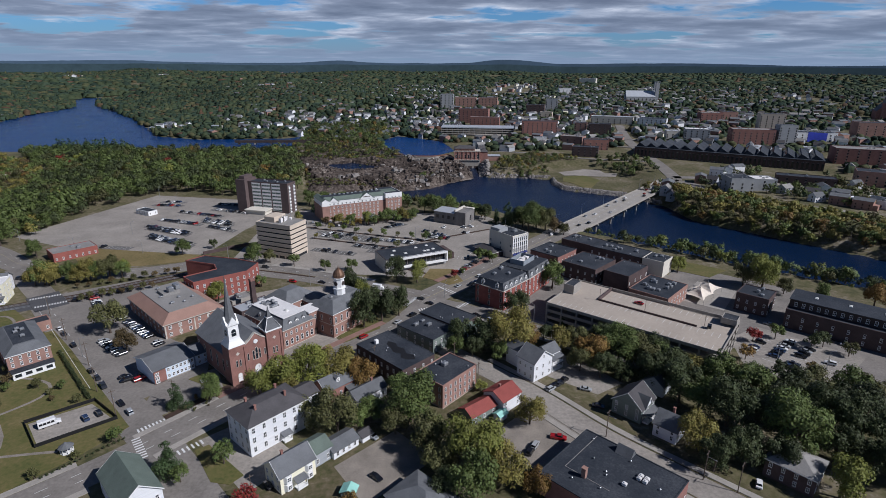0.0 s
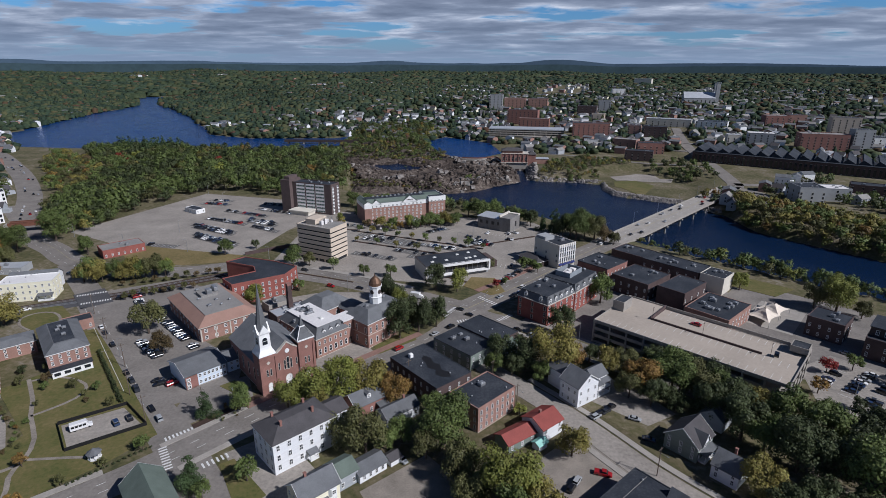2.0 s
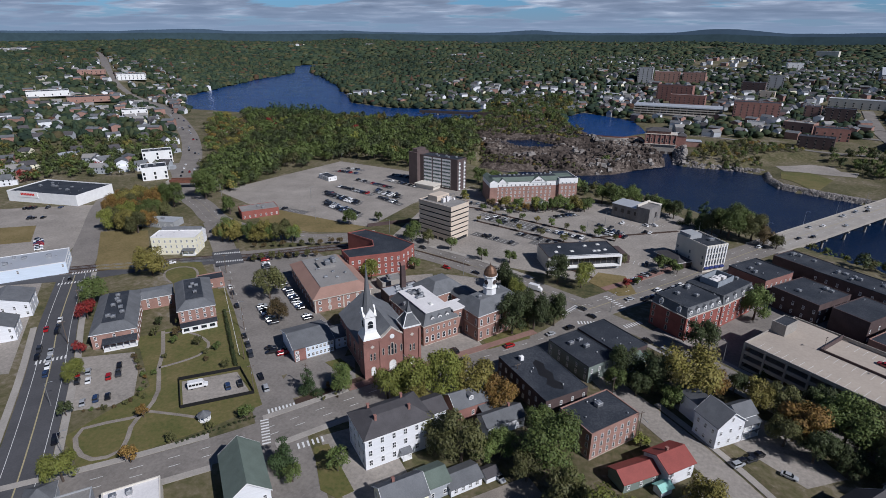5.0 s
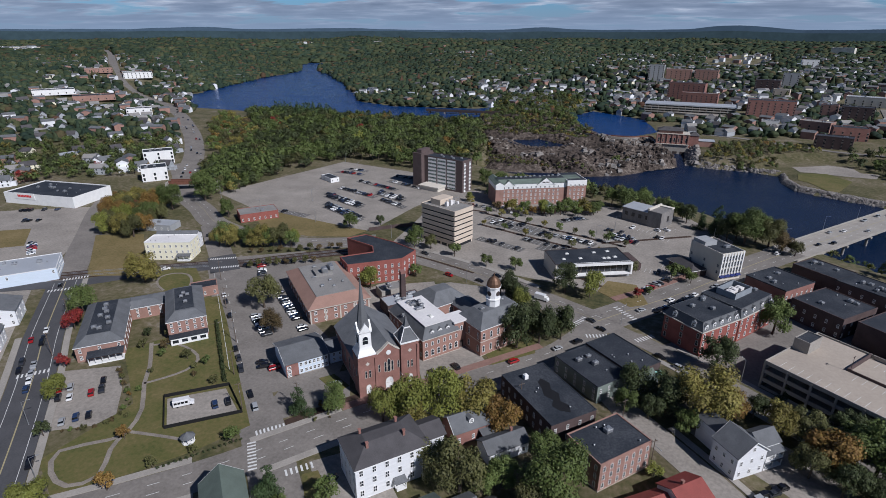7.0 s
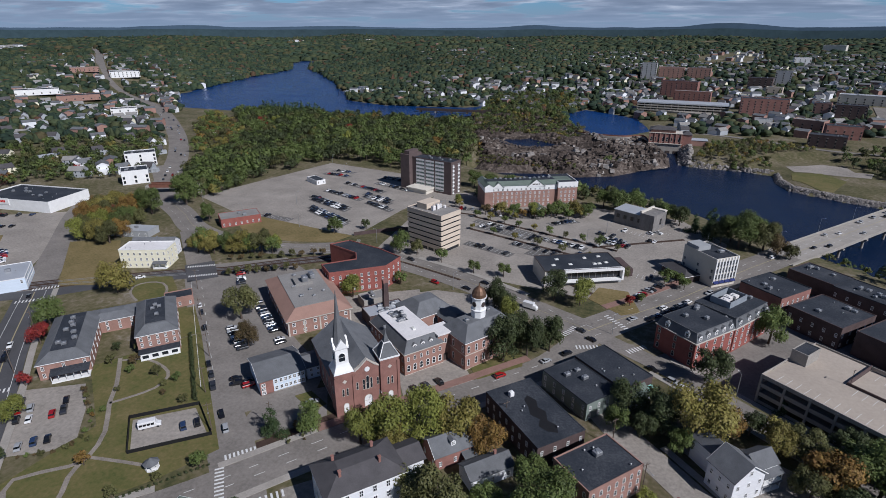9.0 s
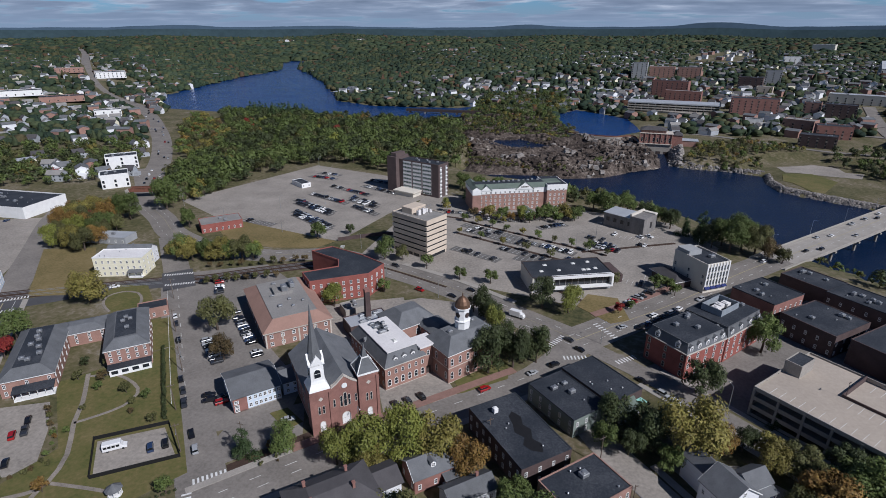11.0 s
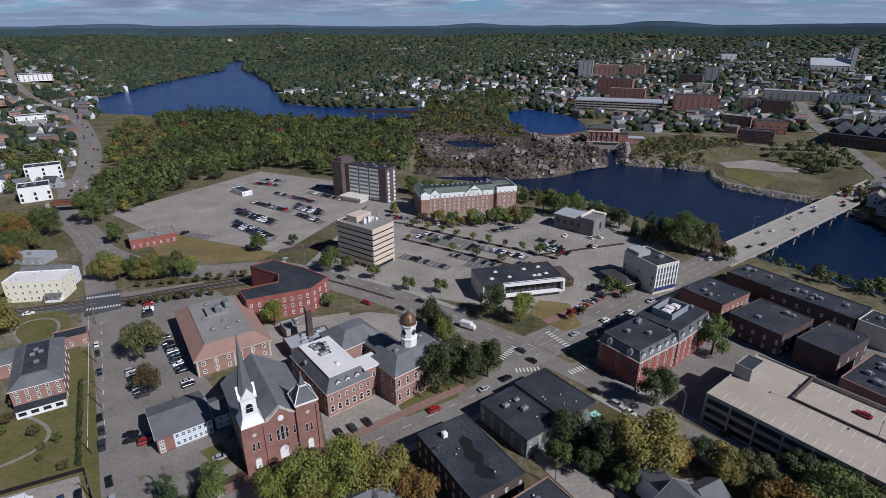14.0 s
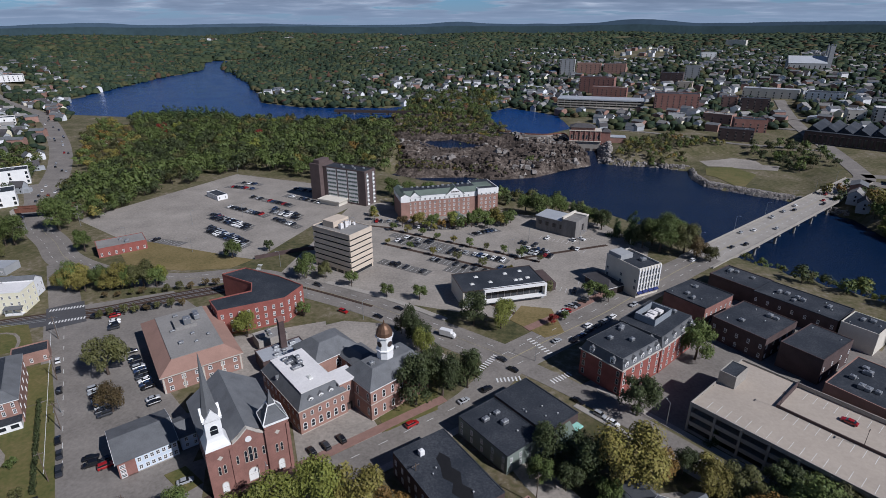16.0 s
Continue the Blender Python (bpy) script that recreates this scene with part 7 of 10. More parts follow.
chimney(hb, -6, 6, 7.0, 10.2, BRICK_BROWN, 1.3)
for a, b in ((4, -6), (5.4, -6), (4, -7.8), (5.4, -7.8), (-1, -4)):
    roof_unit(hb, a, b, 7.1, 1.1, 1.3, 1.0, MEMBRANE_WHITE)
gable_roof(hb, 4.0, 5.0, 7.0, 2.6, SHINGLE, SHINGLE, 12.0, 2.0, 0.1, "y")
bm = bmesh.new()
for x0, x1, y0, y1 in ((-6, 13, 12.2, 12.35), (-6, -5.85, -2, 12.2)):
    add_box(bm, x0, x1, y0, y1, 7.12, 7.2)
part("roof_seam", bm, MEMBRANE_GREY, hb)
h6 = block("dark_house", "dark grey house with a steep roof and white gable", 70, 160, 46, 11, 11, 5.8, GREEN_SIDING, SHINGLE_BROWN, "gable", 4.6, (("f", 3, (1.0, 3.6)), ("l", 3, (1.0, 3.6)), ("r", 3, (1.0, 3.6))), category="house", trim=WHITE_PAINT)
gable_roof(h6, 5.0, 6.0, 5.8, 3.4, SHINGLE, WHITE_SIDING, -1.0, -3.0, 0.3, "y", trim=WHITE_PAINT)
porch(h6, side_pose("f", 11, 11, 0, 0), 8.0, 2.2, 2.8)
block("white_cottage", "white gabled cottage among dark trees", 78, 149, 46, 9, 8, 5.0, WHITE_SIDING, SHINGLE, "gable", 3.6, (("f", 2, (1.0, 3.4)), ("l", 2, (1.0, 3.2))), along="y", category="house", chimneys=((2, 0, 9.4),))
h8 = block("hip_roofed_house", "dark two-storey house with a pale hipped roof", 109, 126, 44, 12, 13.5, 6.2, BRICK_DARK, MEMBRANE_GREY, "hip", 2.6, (("l", 4, (1.0, 3.8)), ("f", 3, (1.0, 3.8))), category="house", flat=0.12)
roof_vent(h8, 1, 2, 8.0)
roof_vent(h8, -2, 4, 7.4)
block("grey_cottage", "small grey house behind the trees", 84, 176, 46, 8, 8, 4.6, GREY_SIDING, SHINGLE, "gable", 3.0, (("f", 2, (1.0,)),), category="house")

# along the river, behind the garage
block("brick_row", "dark brick block with a black roof beside the bridge street", 70, 308, 47, 22, 20, 9.4, BRICK_BRIGHT, MEMBRANE, "flat", 0, (("f", 6, (1.2, 5.0)), ("r", 5, (5.0,))), units=3, vents=4, seed=21, lip=0.5, lip_mat=MEMBRANE)
block("brick_row", "tall dark brick warehouse with a smooth grey-black roof", 87, 286, 46, 24, 22, 9.6, BRICK_DARK, MEMBRANE, "flat", 0, (("f", 5, (1.2, 5.2)), ("l", 5, (1.2, 5.2))), units=3, vents=3, seed=22, lip=0.35)
block("brick_row", "plain dark brick block with a black roof", 102, 274, 46, 24, 15, 10.4, BRICK_DARK, MEMBRANE, "flat", 0, (("f", 4, (1.2, 5.2)),), units=0, vents=2, seed=23, lip=0.35)
block("brick_row", "brick block crowded with rooftop units", 114, 249, 47, 27, 21, 8.2, BRICK_BROWN, MEMBRANE, "flat", 0, (("f", 7, (1.2, 4.6)), ("r", 4, (1.2, 4.6))), units=11, vents=4, seed=24, lip=0.35)
block("river_row", "long low brick row with a black roof on the river bank", 121, 309, 48, 17, 34, 8.8, BRICK_DARK, MEMBRANE, "flat", 0, (("r", 7, (1.2, 4.6)), ("l", 7, (4.6,))), units=6, vents=6, seed=25, lip=0.4, lip_mat=MEMBRANE)
block("river_row", "low end of the brick row by the bridge", 97, 334, 47, 17, 22, 8.2, BRICK_DARK, MEMBRANE, "flat", 0, (("r", 4, (1.2, 4.6)),), units=4, vents=3, seed=26, lip=0.4)
block("river_row", "flat-roofed block with a pale rendered end wall", 131, 299, 48, 14, 13, 9.4, CREAM_PANEL, MEMBRANE, "flat", 0, (("r", 3, (1.2, 4.6)),), units=2, vents=3, seed=27, lip=0.5)
block("brick_warehouse", "flat-roofed brick warehouse with skylights", 163, 246, 47, 15, 15, 9.4, BRICK_DARK, MEMBRANE, "flat", 0, (("f", 3, (1.2, 5.0)), ("l", 4, (1.2, 5.0))), units=4, seed=28, lip=0.4)
mill = block("brick_mill", "very long dark brick mill with a row of white attic windows", 262, 152, 49, 20, 128, 9.4, BRICK_DARK, MEMBRANE, "flat", 0, (("l", 22, (1.2, 4.8)),), seed=29, lip=0.4, lip_mat=BRICK_DARK, wh=2.0)
bm = bmesh.new()
add_box(bm, -5.5, 9.8, -62.6, 63.6, 9.5, 13.6)
att = part("attic", bm, DARK_BROWN, mill)
bm = bmesh.new()
add_box(bm, -6.2, 10.2, -63, 64, 13.6, 13.9)
part("roof", bm, MEMBRANE, att, "dark attic roof")
for k in range(40):
    put_window(att, pose(-5.5, -60 + k * 3.1, 10.3, 0, 0, -90), 1.3, 2.2)
for k in range(9):
    skylight(att, 2, -54 + k * 13.5, 13.9, 2.2, 1.4)

# the garden home in the park, and the corner beyond
pb = block("garden_home", "long brick building with a hipped roof and dark flat middle", -195, 163, 44, 16.5, 38, 6.6, BRICK_BROWN, SHINGLE, "hip", 2.6, (("f", 3, (1.0, 3.9)), ("l", 9, (1.0, 3.9)), ("r", 8, (1.0, 3.9))), flat=0.5)
bm = bmesh.new()
add_box(bm, -4.1, 4.1, -14.8, 14.8, 9.15, 9.3)
part("flat_roof", bm, MEMBRANE, pb)
for a, b in ((0, 6), (1, 3), (-1, 0), (2, -3), (0, 10), (3, -8), (-2, -10), (0, -11.5)):
    roof_unit(pb, a, b, 9.3, 1.8, 1.5, 1.1)
porch(pb, side_pose("f", 16.5, 38, 2, 0), 12, 4, 3.2, WHITE_PAINT, MEMBRANE)
pc = block("garden_home", "brick wing with a hipped roof and white glazed porch", -173, 187, 46, 14.8, 31, 9.4, BRICK_BROWN, SHINGLE, "hip", 2.6, (("f", 5, (4.4, 6.9)), ("l", 6, (1.0, 4.9)), ("r", 6, (1.0, 4.9))), flat=0.5)
bm = bmesh.new()
add_box(bm, -3.6, 3.6, -11, 11, 11.95, 12.1)
part("flat_roof", bm, MEMBRANE, pc)
for a, b in ((0, 4), (1.5, 2), (-1, 1), (0.5, -5)):
    roof_unit(pc, a, b, 12.1, 1.6, 1.3, 1.0)
bm = bmesh.new()
add_box(bm, -7.0, 7.0, -19, -15.5, 0, 3.2)
vr = part("veranda", bm, WHITE_PAINT, pc, "white glazed veranda")
bm = bmesh.new()
add_box(bm, -7.4, 7.4, -19.4, -15.5, 3.2, 3.5)
part("veranda_roof", bm, MEMBRANE, vr)
for k in range(4):
    put_window(vr, pose(-5.2 + 3.45 * k, -19, 0.9), 2.5, 1.7, WHITE_PAINT, GLASS, style="strip")
block("garden_home", "low brick link with a dark roof", -206, 193, 46, 17, 12, 5.6, BRICK_BROWN, SHINGLE, "hip", 1.8, (("f", 4, (1.0, 3.2)),), flat=0.3)
block("garden_home", "small pale flat-roofed link", -194, 221, 46, 12, 8, 4.6, BRICK_BROWN, MEMBRANE, "flat", 0, (("f", 3, (1.0,)),))
yb = block("yellow_apartments", "three-storey pale yellow clapboard block with a white roof", -253, 249.5, 22, 25, 12, 10.4, CREAM_SIDING, MEMBRANE_WHITE, "flat", 0, (("f", 8, (1.0, 4.2, 7.4)), ("l", 3, (1.0, 4.2, 7.4)), ("r", 3, (1.0, 4.2, 7.4))), lip=0.5, lip_mat=WHITE_PAINT, ww=1.0, wh=1.5, vents=3, seed=31)
porch(yb, side_pose("f", 25, 12, 8.5, 0), 7, 2.4, 3.0, WHITE_PAINT, SHINGLE)
yr = block("yellow_apartments", "white clapboard rear range with grey cross gables", -259, 262, 22, 23, 10, 7.6, WHITE_SIDING, SHINGLE, "gable", 3.0, (("l", 3, (1.0, 4.2)), ("r", 3, (1.0, 4.2))), category="building")
gable_roof(yr, 7.0, 8.0, 7.6, 3.2, SHINGLE, WHITE_SIDING, 1.0, -3.2, 0.3, "y")
st = block("white_store", "long white flat-roofed store with a red sign", -380, 303, 97, 34.5, 62, 7.4, WHITE_PAINT, MEMBRANE, "flat", 0, (), lip=0.8, lip_mat=WHITE_PAINT, units=9, vents=4, seed=33)
bm = bmesh.new()
add_box(bm, -0.3, 0.0, -9, 9, 4.0, 8.6)
fas = part("sign_band", bm, WHITE_PAINT, st, "", pose(-17.25, 12, 0))
for k in range(9):
    bm = bmesh.new()
    add_box(bm, -0.45, -0.3, -6.2 + k * 1.4, -5.2 + k * 1.4, 5.6, 7.2)
    part("sign_letter", bm, SIGN_RED, fas, "red block sign letter")
block("pale_blue_shop", "long pale blue two-storey shop with a flat roof", -303, 183, 48, 42, 23, 6.4, BLUE_SIDING, METAL_PALE, "flat", 0, (("f", 3, (3.9,)), ("r", 7, (1.2, 3.9)), ("l", 5, (1.2, 3.9))), lip=0.3, lip_mat=WHITE_PAINT, units=5, vents=8, seed=35)
block("grey_shop_row", "grey and white gabled shop row on the dark street", -260, 160.5, 46, 20, 15, 7.4, WHITE_SIDING, SHINGLE, "gable", 3.2, (("f", 5, (1.0, 4.2)), ("r", 3, (1.0, 4.2))), along="y", category="building")
block("grey_shop_row", "white gabled house on the dark street", -242.5, 146.5, 46, 16, 11, 6.4, WHITE_SIDING, SHINGLE, "gable", 3.6, (("f", 3, (1.0, 4.0)), ("r", 3, (1.0, 4.0))), along="y", category="building")
block("white_shop", "white gabled shop on the dark street", -235, 128, 46, 14, 12, 6.6, WHITE_SIDING, SHINGLE, "gable", 3.2, (("r", 3, (1.0, 4.0)),), along="x", category="building")
block("red_brick_shop", "low red brick shop with a grey roof", -246, 319, 48, 25, 15, 5.4, BRICK_PAINTED, MEMBRANE_GREY, "flat", 0, (("f", 7, (1.0,)),), lip=0.3, units=2, seed=37)
block("grey_depot", "low grey depot with a pale roof", -302, 284, 12, 26, 11, 4.0, GREY_PANEL, METAL_PALE, "flat", 0, (("f", 6, (1.0,)),), lip=0.25, units=1, seed=38)
block("green_roofed_house", "cream house with a green shingle gabled roof", -86.5, 113.5, 46, 11, 19, 7.0, WHITE_SIDING, SHINGLE_GREEN, "gable", 4.4, (("f", 3, (1.0, 3.8)), ("l", 3, (1.0, 3.8)), ("r", 3, (1.0, 3.8))), along="y", category="house", trim=WHITE_PAINT)
block("white_flat_shop", "low white flat-roofed shop on the main street", -113, 98, 46, 14, 12, 4.6, CREAM_PANEL, MEMBRANE_WHITE, "flat", 0, (("b", 4, (1.0,)),), units=3, seed=40)
block("grey_flat_shop", "low grey flat-roofed shop", -128, 88, 46, 15, 12, 4.6, GREY_PANEL, MEMBRANE_GREY, "flat", 0, (("b", 4, (1.0,)),), units=3, seed=41)
block("corner_house", "small dark hip-roofed house by the corner", -138, 96, 46, 7, 7, 4.0, GREY_SIDING, SHINGLE, "hip", 2.2, (("b", 2, (1.0,)),), category="house")
block("roadside_shop", "low pale flat-roofed shop beside the arterial road", -492, 588, 40, 28, 12, 4.2, CREAM_PANEL, MEMBRANE_GREY, "flat", 0, (("f", 5, (1.0,)),), lip=0.3, units=2, seed=43)
sheet("parking_lot", [(-440, 540), (-486, 580), (-500, 606), (-470, 612), (-424, 556)], 0.3, LOT, "pale lot of the roadside shop", "parking lot", 0.8)
block("attendant_booth", "small white booth with a dark canopy roof in the lot", -244, 430, 60, 8, 17, 3.4, WHITE_PAINT, MEMBRANE, "flat", 0, (("f", 2, (1.0,)), ("l", 5, (1.0,))), lip=0.4, lip_mat=WHITE_PAINT, category="booth")


def retaining_wall():
    e = thing("retaining_wall", "concrete retaining wall below the parking lot, coloured dark for shade", "wall", pose(0, 0, 0))
    bm = bmesh.new()
    q = [(-159, 336), (-140, 352), (-112, 366), (-111.8, 365.5), (-139.7, 351.5), (-158.6, 335.6)]
    add_prism(bm, q, -0.3, 2.2)
    bmesh.ops.recalc_face_normals(bm, faces=bm.faces)
    # the dark brick tone stands in for the tower's shadow on the wall
    part("wall", bm, BRICK_DARK, e)


retaining_wall()


def gazebo():
    e = thing("gazebo", "white octagonal wooden gazebo with a dark roof", "gazebo", pose(-122, 144, 0.1) @ Matrix.Scale(0.76, 4))
    bm = bmesh.new()
    add_loft(bm, [ring(2.6, 0, 8), ring(2.6, 0.5, 8)])
    part("floor", bm, WHITE_PAINT, e)
    for k in range(8):
        a = k * math.pi / 4
        bm = bmesh.new()
        add_box(bm, -0.1, 0.1, -0.1, 0.1, 0.5, 2.9)
        part("post", bm, WHITE_PAINT, e, "", pose(2.4 * math.cos(a), 2.4 * math.sin(a), 0, 0, 0, math.degrees(a)))
        if k != 6:
            bm = bmesh.new()
            add_box(bm, -0.9, 0.9, -0.05, 0.05, 0.5, 1.4)
            part("rail", bm, WHITE_PAINT, e, "", pose(2.25 * math.cos(a + 0.393), 2.25 * math.sin(a + 0.393), 0, 0, 0, math.degrees(a + 0.393) + 90))
    bm = bmesh.new()
    add_loft(bm, [ring(3.1, 2.9, 8), ring(1.0, 4.3, 8), ring(0.9, 4.4, 8), ring(0.1, 5.2, 8)])
    part("roof", bm, SHINGLE, e, "dark shingle roof")


gazebo()


def shuttle_bus():
    e = thing("shuttle_bus", "white shuttle bus parked on the concrete pad", "bus", pose(-137, 157.5, 0.06, 0, 0, 42))
    bm = bmesh.new()
    add_box(bm, -3.3, 1.9, -1.15, 1.15, 0.5, 2.9, 0, 0.12)
    add_loft(bm, [[(1.9, -1.1, 0.5), (1.9, 1.1, 0.5), (1.9, 1.1, 2.2), (1.9, -1.1, 2.2)], [(2.4, -1.05, 0.5), (2.4, 1.05, 0.5), (2.4, 0.95, 1.5), (2.4, -0.95, 1.5)], [(3.4, -0.95, 0.5), (3.4, 0.95, 0.5), (3.4, 0.85, 1.2), (3.4, -0.85, 1.2)]])
    part("body", bm, CAR_PAINTS[1], e)
    for s in (-1, 1):
        for k in range(4):
            bm = bmesh.new()
            add_box(bm, -2.9 + k * 1.15, -1.95 + k * 1.15, s * 1.16 - 0.02, s * 1.16 + 0.02, 1.5, 2.3)
            part("window", bm, CAR_GLASS, e)
    for a in (-2.0, 2.3):
        for s in (-1, 1):
            shared("wheel", CARS["saloon"][2], e, pose(a, s * 1.0, 0.4, 90) @ Matrix.Scale(1.15, 4))


shuttle_bus()


def box_truck(x, y, yaw):
    e = thing("box_truck", "white box truck on the boulevard", "truck", pose(x, y, 0.1, 0, 0, yaw))
    bm = bmesh.new()
    add_box(bm, -3.6, 1.6, -1.2, 1.2, 0.8, 3.3, 0, 0.05)
    part("box", bm, CAR_PAINTS[1], e)
    bm = bmesh.new()
    add_loft(bm, [[(1.7, -1.05, 0.5), (1.7, 1.05, 0.5), (1.7, 1.05, 2.4), (1.7, -1.05, 2.4)], [(2.6, -1.05, 0.5), (2.6, 1.05, 0.5), (2.6, 0.95, 2.3), (2.6, -0.95, 2.3)], [(3.4, -1.0, 0.5), (3.4, 1.0, 0.5), (3.4, 0.9, 1.4), (3.4, -0.9, 1.4)]])
    cab = part("cab", bm, CAR_PAINTS[1], e)
    bm = bmesh.new()
    add_box(bm, 2.6, 2.75, -0.85, 0.85, 1.5, 2.2)
    part("windscreen", bm, CAR_GLASS, cab)
    for a in (-2.4, 2.3):
        for s in (-1, 1):
            shared("wheel", CARS["saloon"][2], e, pose(a, s * 1.0, 0.45, 90) @ Matrix.Scale(1.3, 4))


box_truck(-36, 278.5, -15)


def sail_canopy():
    """The pale tent roof on the terrace."""
    e = thing("sail_canopy", "cream tensile sail canopy on steel masts", "canopy", pose(144, 273, 0, 0, 0, 40))
    peaks = ((-6, 0, 7.5), (6, 1, 6.5))
    n = 12
    for (px, py, pz) in peaks:
        bm = bmesh.new()
        corners = [(px - 7, py - 6), (px + 7, py - 5), (px + 6, py + 7), (px - 6, py + 6)]
        rings = []
        for s in (1.0, 0.75, 0.5, 0.28, 0.1):
            r2 = []
            for i in range(4):
                a, b = Vector(corners[i]), Vector(corners[(i + 1) % 4])
                for k in range(3):
                    q = a.lerp(b, k / 3)
                    sag = 1 - 0.22 * (1 if k else 0)
                    q = Vector((px, py)) + (q - Vector((px, py))) * s * (sag if s > 0.4 else 1)
                    r2.append((q.x, q.y, 2.8 + (pz - 2.8) * (1 - s) ** 1.6))
            rings.append(r2)
        add_loft(bm, rings, cap=False)
        part("sail", bm, CANVAS, e)
        bm = bmesh.new()
        add_loft(bm, [ring(0.15, 0, 8, px, py), ring(0.1, pz + 0.8, 8, px, py)])
        part("mast", bm, STEEL, e)
        for cx, cy in corners:
            bm = bmesh.new()
            add_loft(bm, [ring(0.09, 0, 6, cx, cy), ring(0.07, 3.0, 6, cx, cy)])
            part("corner_post", bm, STEEL, e)


sail_canopy()

# ---- trees, hedges and small ground detail ----
random.seed(7)


def trees(rows, where):
    """rows: x, y, crown radius and colour letter, parted by blanks."""
    for row in rows.split():
        x, y, r, c = row.split(",")
        tree(float(x), float(y), float(r), c, where)


trees("-156,226,8.3,o -138,208,5.1,b -119,261,5.7,l -97,168,4.5,c -87,173,5.4,g", "in the church parking lot")
trees("-61,178,8.0,l -52,183,9.0,l -42,186,8.0,y -31,184,6.4,a -69,174,6.0,l -57,173,5.5,y", "before the church")
trees("-36,155,8.4,o -45,157,6.2,o -25,161,5.0,g -11,161,10.0,g 15,180,2.6,l 31,160,5.8,y -4,145,7.0,o 10,138,10.0,l 20,132,6.8,y 28,127,4.6,a -1,134,6.0,o 1,124,5.6,d 9,124,8.0,g -16,154,6.0,o -16,175,5.0,g -29,157,4.6,g -3,152,5.0,g", "among the houses")
trees("-38,233,7.6,d -30,240,7.4,d -22,246,6.2,d -34,246,6.0,d -50,274,6.0,d -45,268,5.0,d -43,262,5.0,l", "beside the courthouse")
trees("-27,290,7.6,d -15,290,6.8,l 7,297,2.8,r -72,307,3.8,g -56,308,4.0,g -56,277,3.9,o -120,320,6.6,g -110,321,4.6,o -93,315,4.0,g", "beside the boulevard")
trees("9,216,6.6,d 19,212,7.6,d 29,210,10.6,y 39,216,5.0,a 6,207,4.6,g 36,243,7.4,d 62,282,7.6,g 58,234,2.6,c 70,226,2.2,c 82,216,2.2,c 13,206,5.0,d 24,203,4.5,g", "near the parking garage")
trees("-230,227,8.4,y -229,192,6.8,g -220,181,4.7,r -197,159,2.9,r -182,145,4.5,l -142,138,2.4,a -167,130,2.8,d -129,121,3.0,a -141,109,5.2,l -124,132,2.0,o -109,149,2.8,g -117,141,1.6,o", "in the park")
trees("-136,171,1.8,o -157,180,2.2,o -148,180,1.9,g -180,180,2.1,o -176,190,2.4,o -171,183,2.2,b -168,178,1.8,g -150,176,1.4,o -146,172,1.2,b -186,188,2.0,d -163,168,1.2,o -158,158,1.2,g -150,146,1.0,o", "beside the park path")
trees("-172,335,5.6,g -157,349,3.4,d -306,352,11.0,g -262,326,6.6,g -103,282,3.6,g 3,326,3.6,o 23,328,4.2,g 29,331,3.3,g 32,324,3.4,g -4,324,3.9,g 12,303,2.2,g 25,332,3.2,g", "in a parking lot")
trees("50,408,7.6,c 42,414,5.0,c 65,394,11.5,g 78,393,9.0,o -6,441,8.5,g 7,446,7.6,g 20,440,6.0,d 32,432,6.0,d -16,446,7.0,g 56,398,7.0,d 72,400,9.0,g 62,403,8.4,d 84,389,6.0,b 90,384,4.6,o 34,424,6.4,d 26,432,6.0,g", "on the river bank")
trees("-84,134,5.2,c -69,139,4.0,g -55,119,4.4,r -26,121,2.8,a -79,131,3.2,g", "beside the white house")
trees("91,185,7.7,d 89,173,8.2,d 84,147,7.2,y 100,159,9.2,d 107,154,8.4,d 114,145,10.7,g 115,172,8.6,g 106,179,8.1,g 132,156,9.4,d 138,148,9.0,d 153,173,7.2,g 138,172,7.8,o 117,126,6.7,l 132,134,6.7,d 125,141,6.7,d 96,139,6.6,d", "in the wooded slope")
trees("85,137,6.0,d 129,174,7.3,d 94,168,6.9,g 105,137,6.2,d 160,171,6.2,o 122,160,8.6,d 146,162,8.4,d 160,158,8.0,g 150,140,8.4,d 168,148,8.0,d 140,130,7.6,d 158,128,8.4,g 174,164,7.2,d 182,150,8.0,g 100,186,5.6,y 122,182,5.4,g", "in the wooded slope")
trees("143,221,3.6,r 155,224,3.7,g 131,205,3.4,a 140,195,2.8,d 181,282,9.6,l 173,287,7.0,o 226,257,6.6,a 165,214,4.0,d 172,216,3.6,d 144,308,5.0,l 150,190,3.6,a 178,208,3.6,o 190,276,5.0,o 205,268,5.0,g", "in the riverside lot")
trees("-180,470,6.0,c -100,440,6.0,c -108,448,6.5,c -120,470,7.0,g -104,462,7.0,g -90,466,7.0,g", "behind the hotel")
trees("-86,408,3.4,y -76,405,3.2,l -66,404,3.4,a -54,407,4.2,g -48,412,5.0,g -40,420,4.4,g -36,412,4.0,g -30,418,4.4,y -24,426,4.4,g -118,420,3.8,l -114,412,3.4,y -70,400,2.4,y -82,408,4.6,y -72,407,4.8,g -61,410,5.2,l -45,417,5.6,g -34,423,5.4,y -92,403,4.0,b -26,420,4.8,g", "before the hotel")
for pts in ([(-98, 396.6), (-2, 365)], [(-94, 372.6), (-15, 346.5)], [(-124, 402), (-98, 400)], [(-16, 366), (36, 398)], [(-40, 322), (-4, 300)]):
    ribbon("planting_strip", pts, 2.2, 0.16, MULCH, "planted strip of bark mulch between parking rows", "planting strip", 0.15, curved=False)
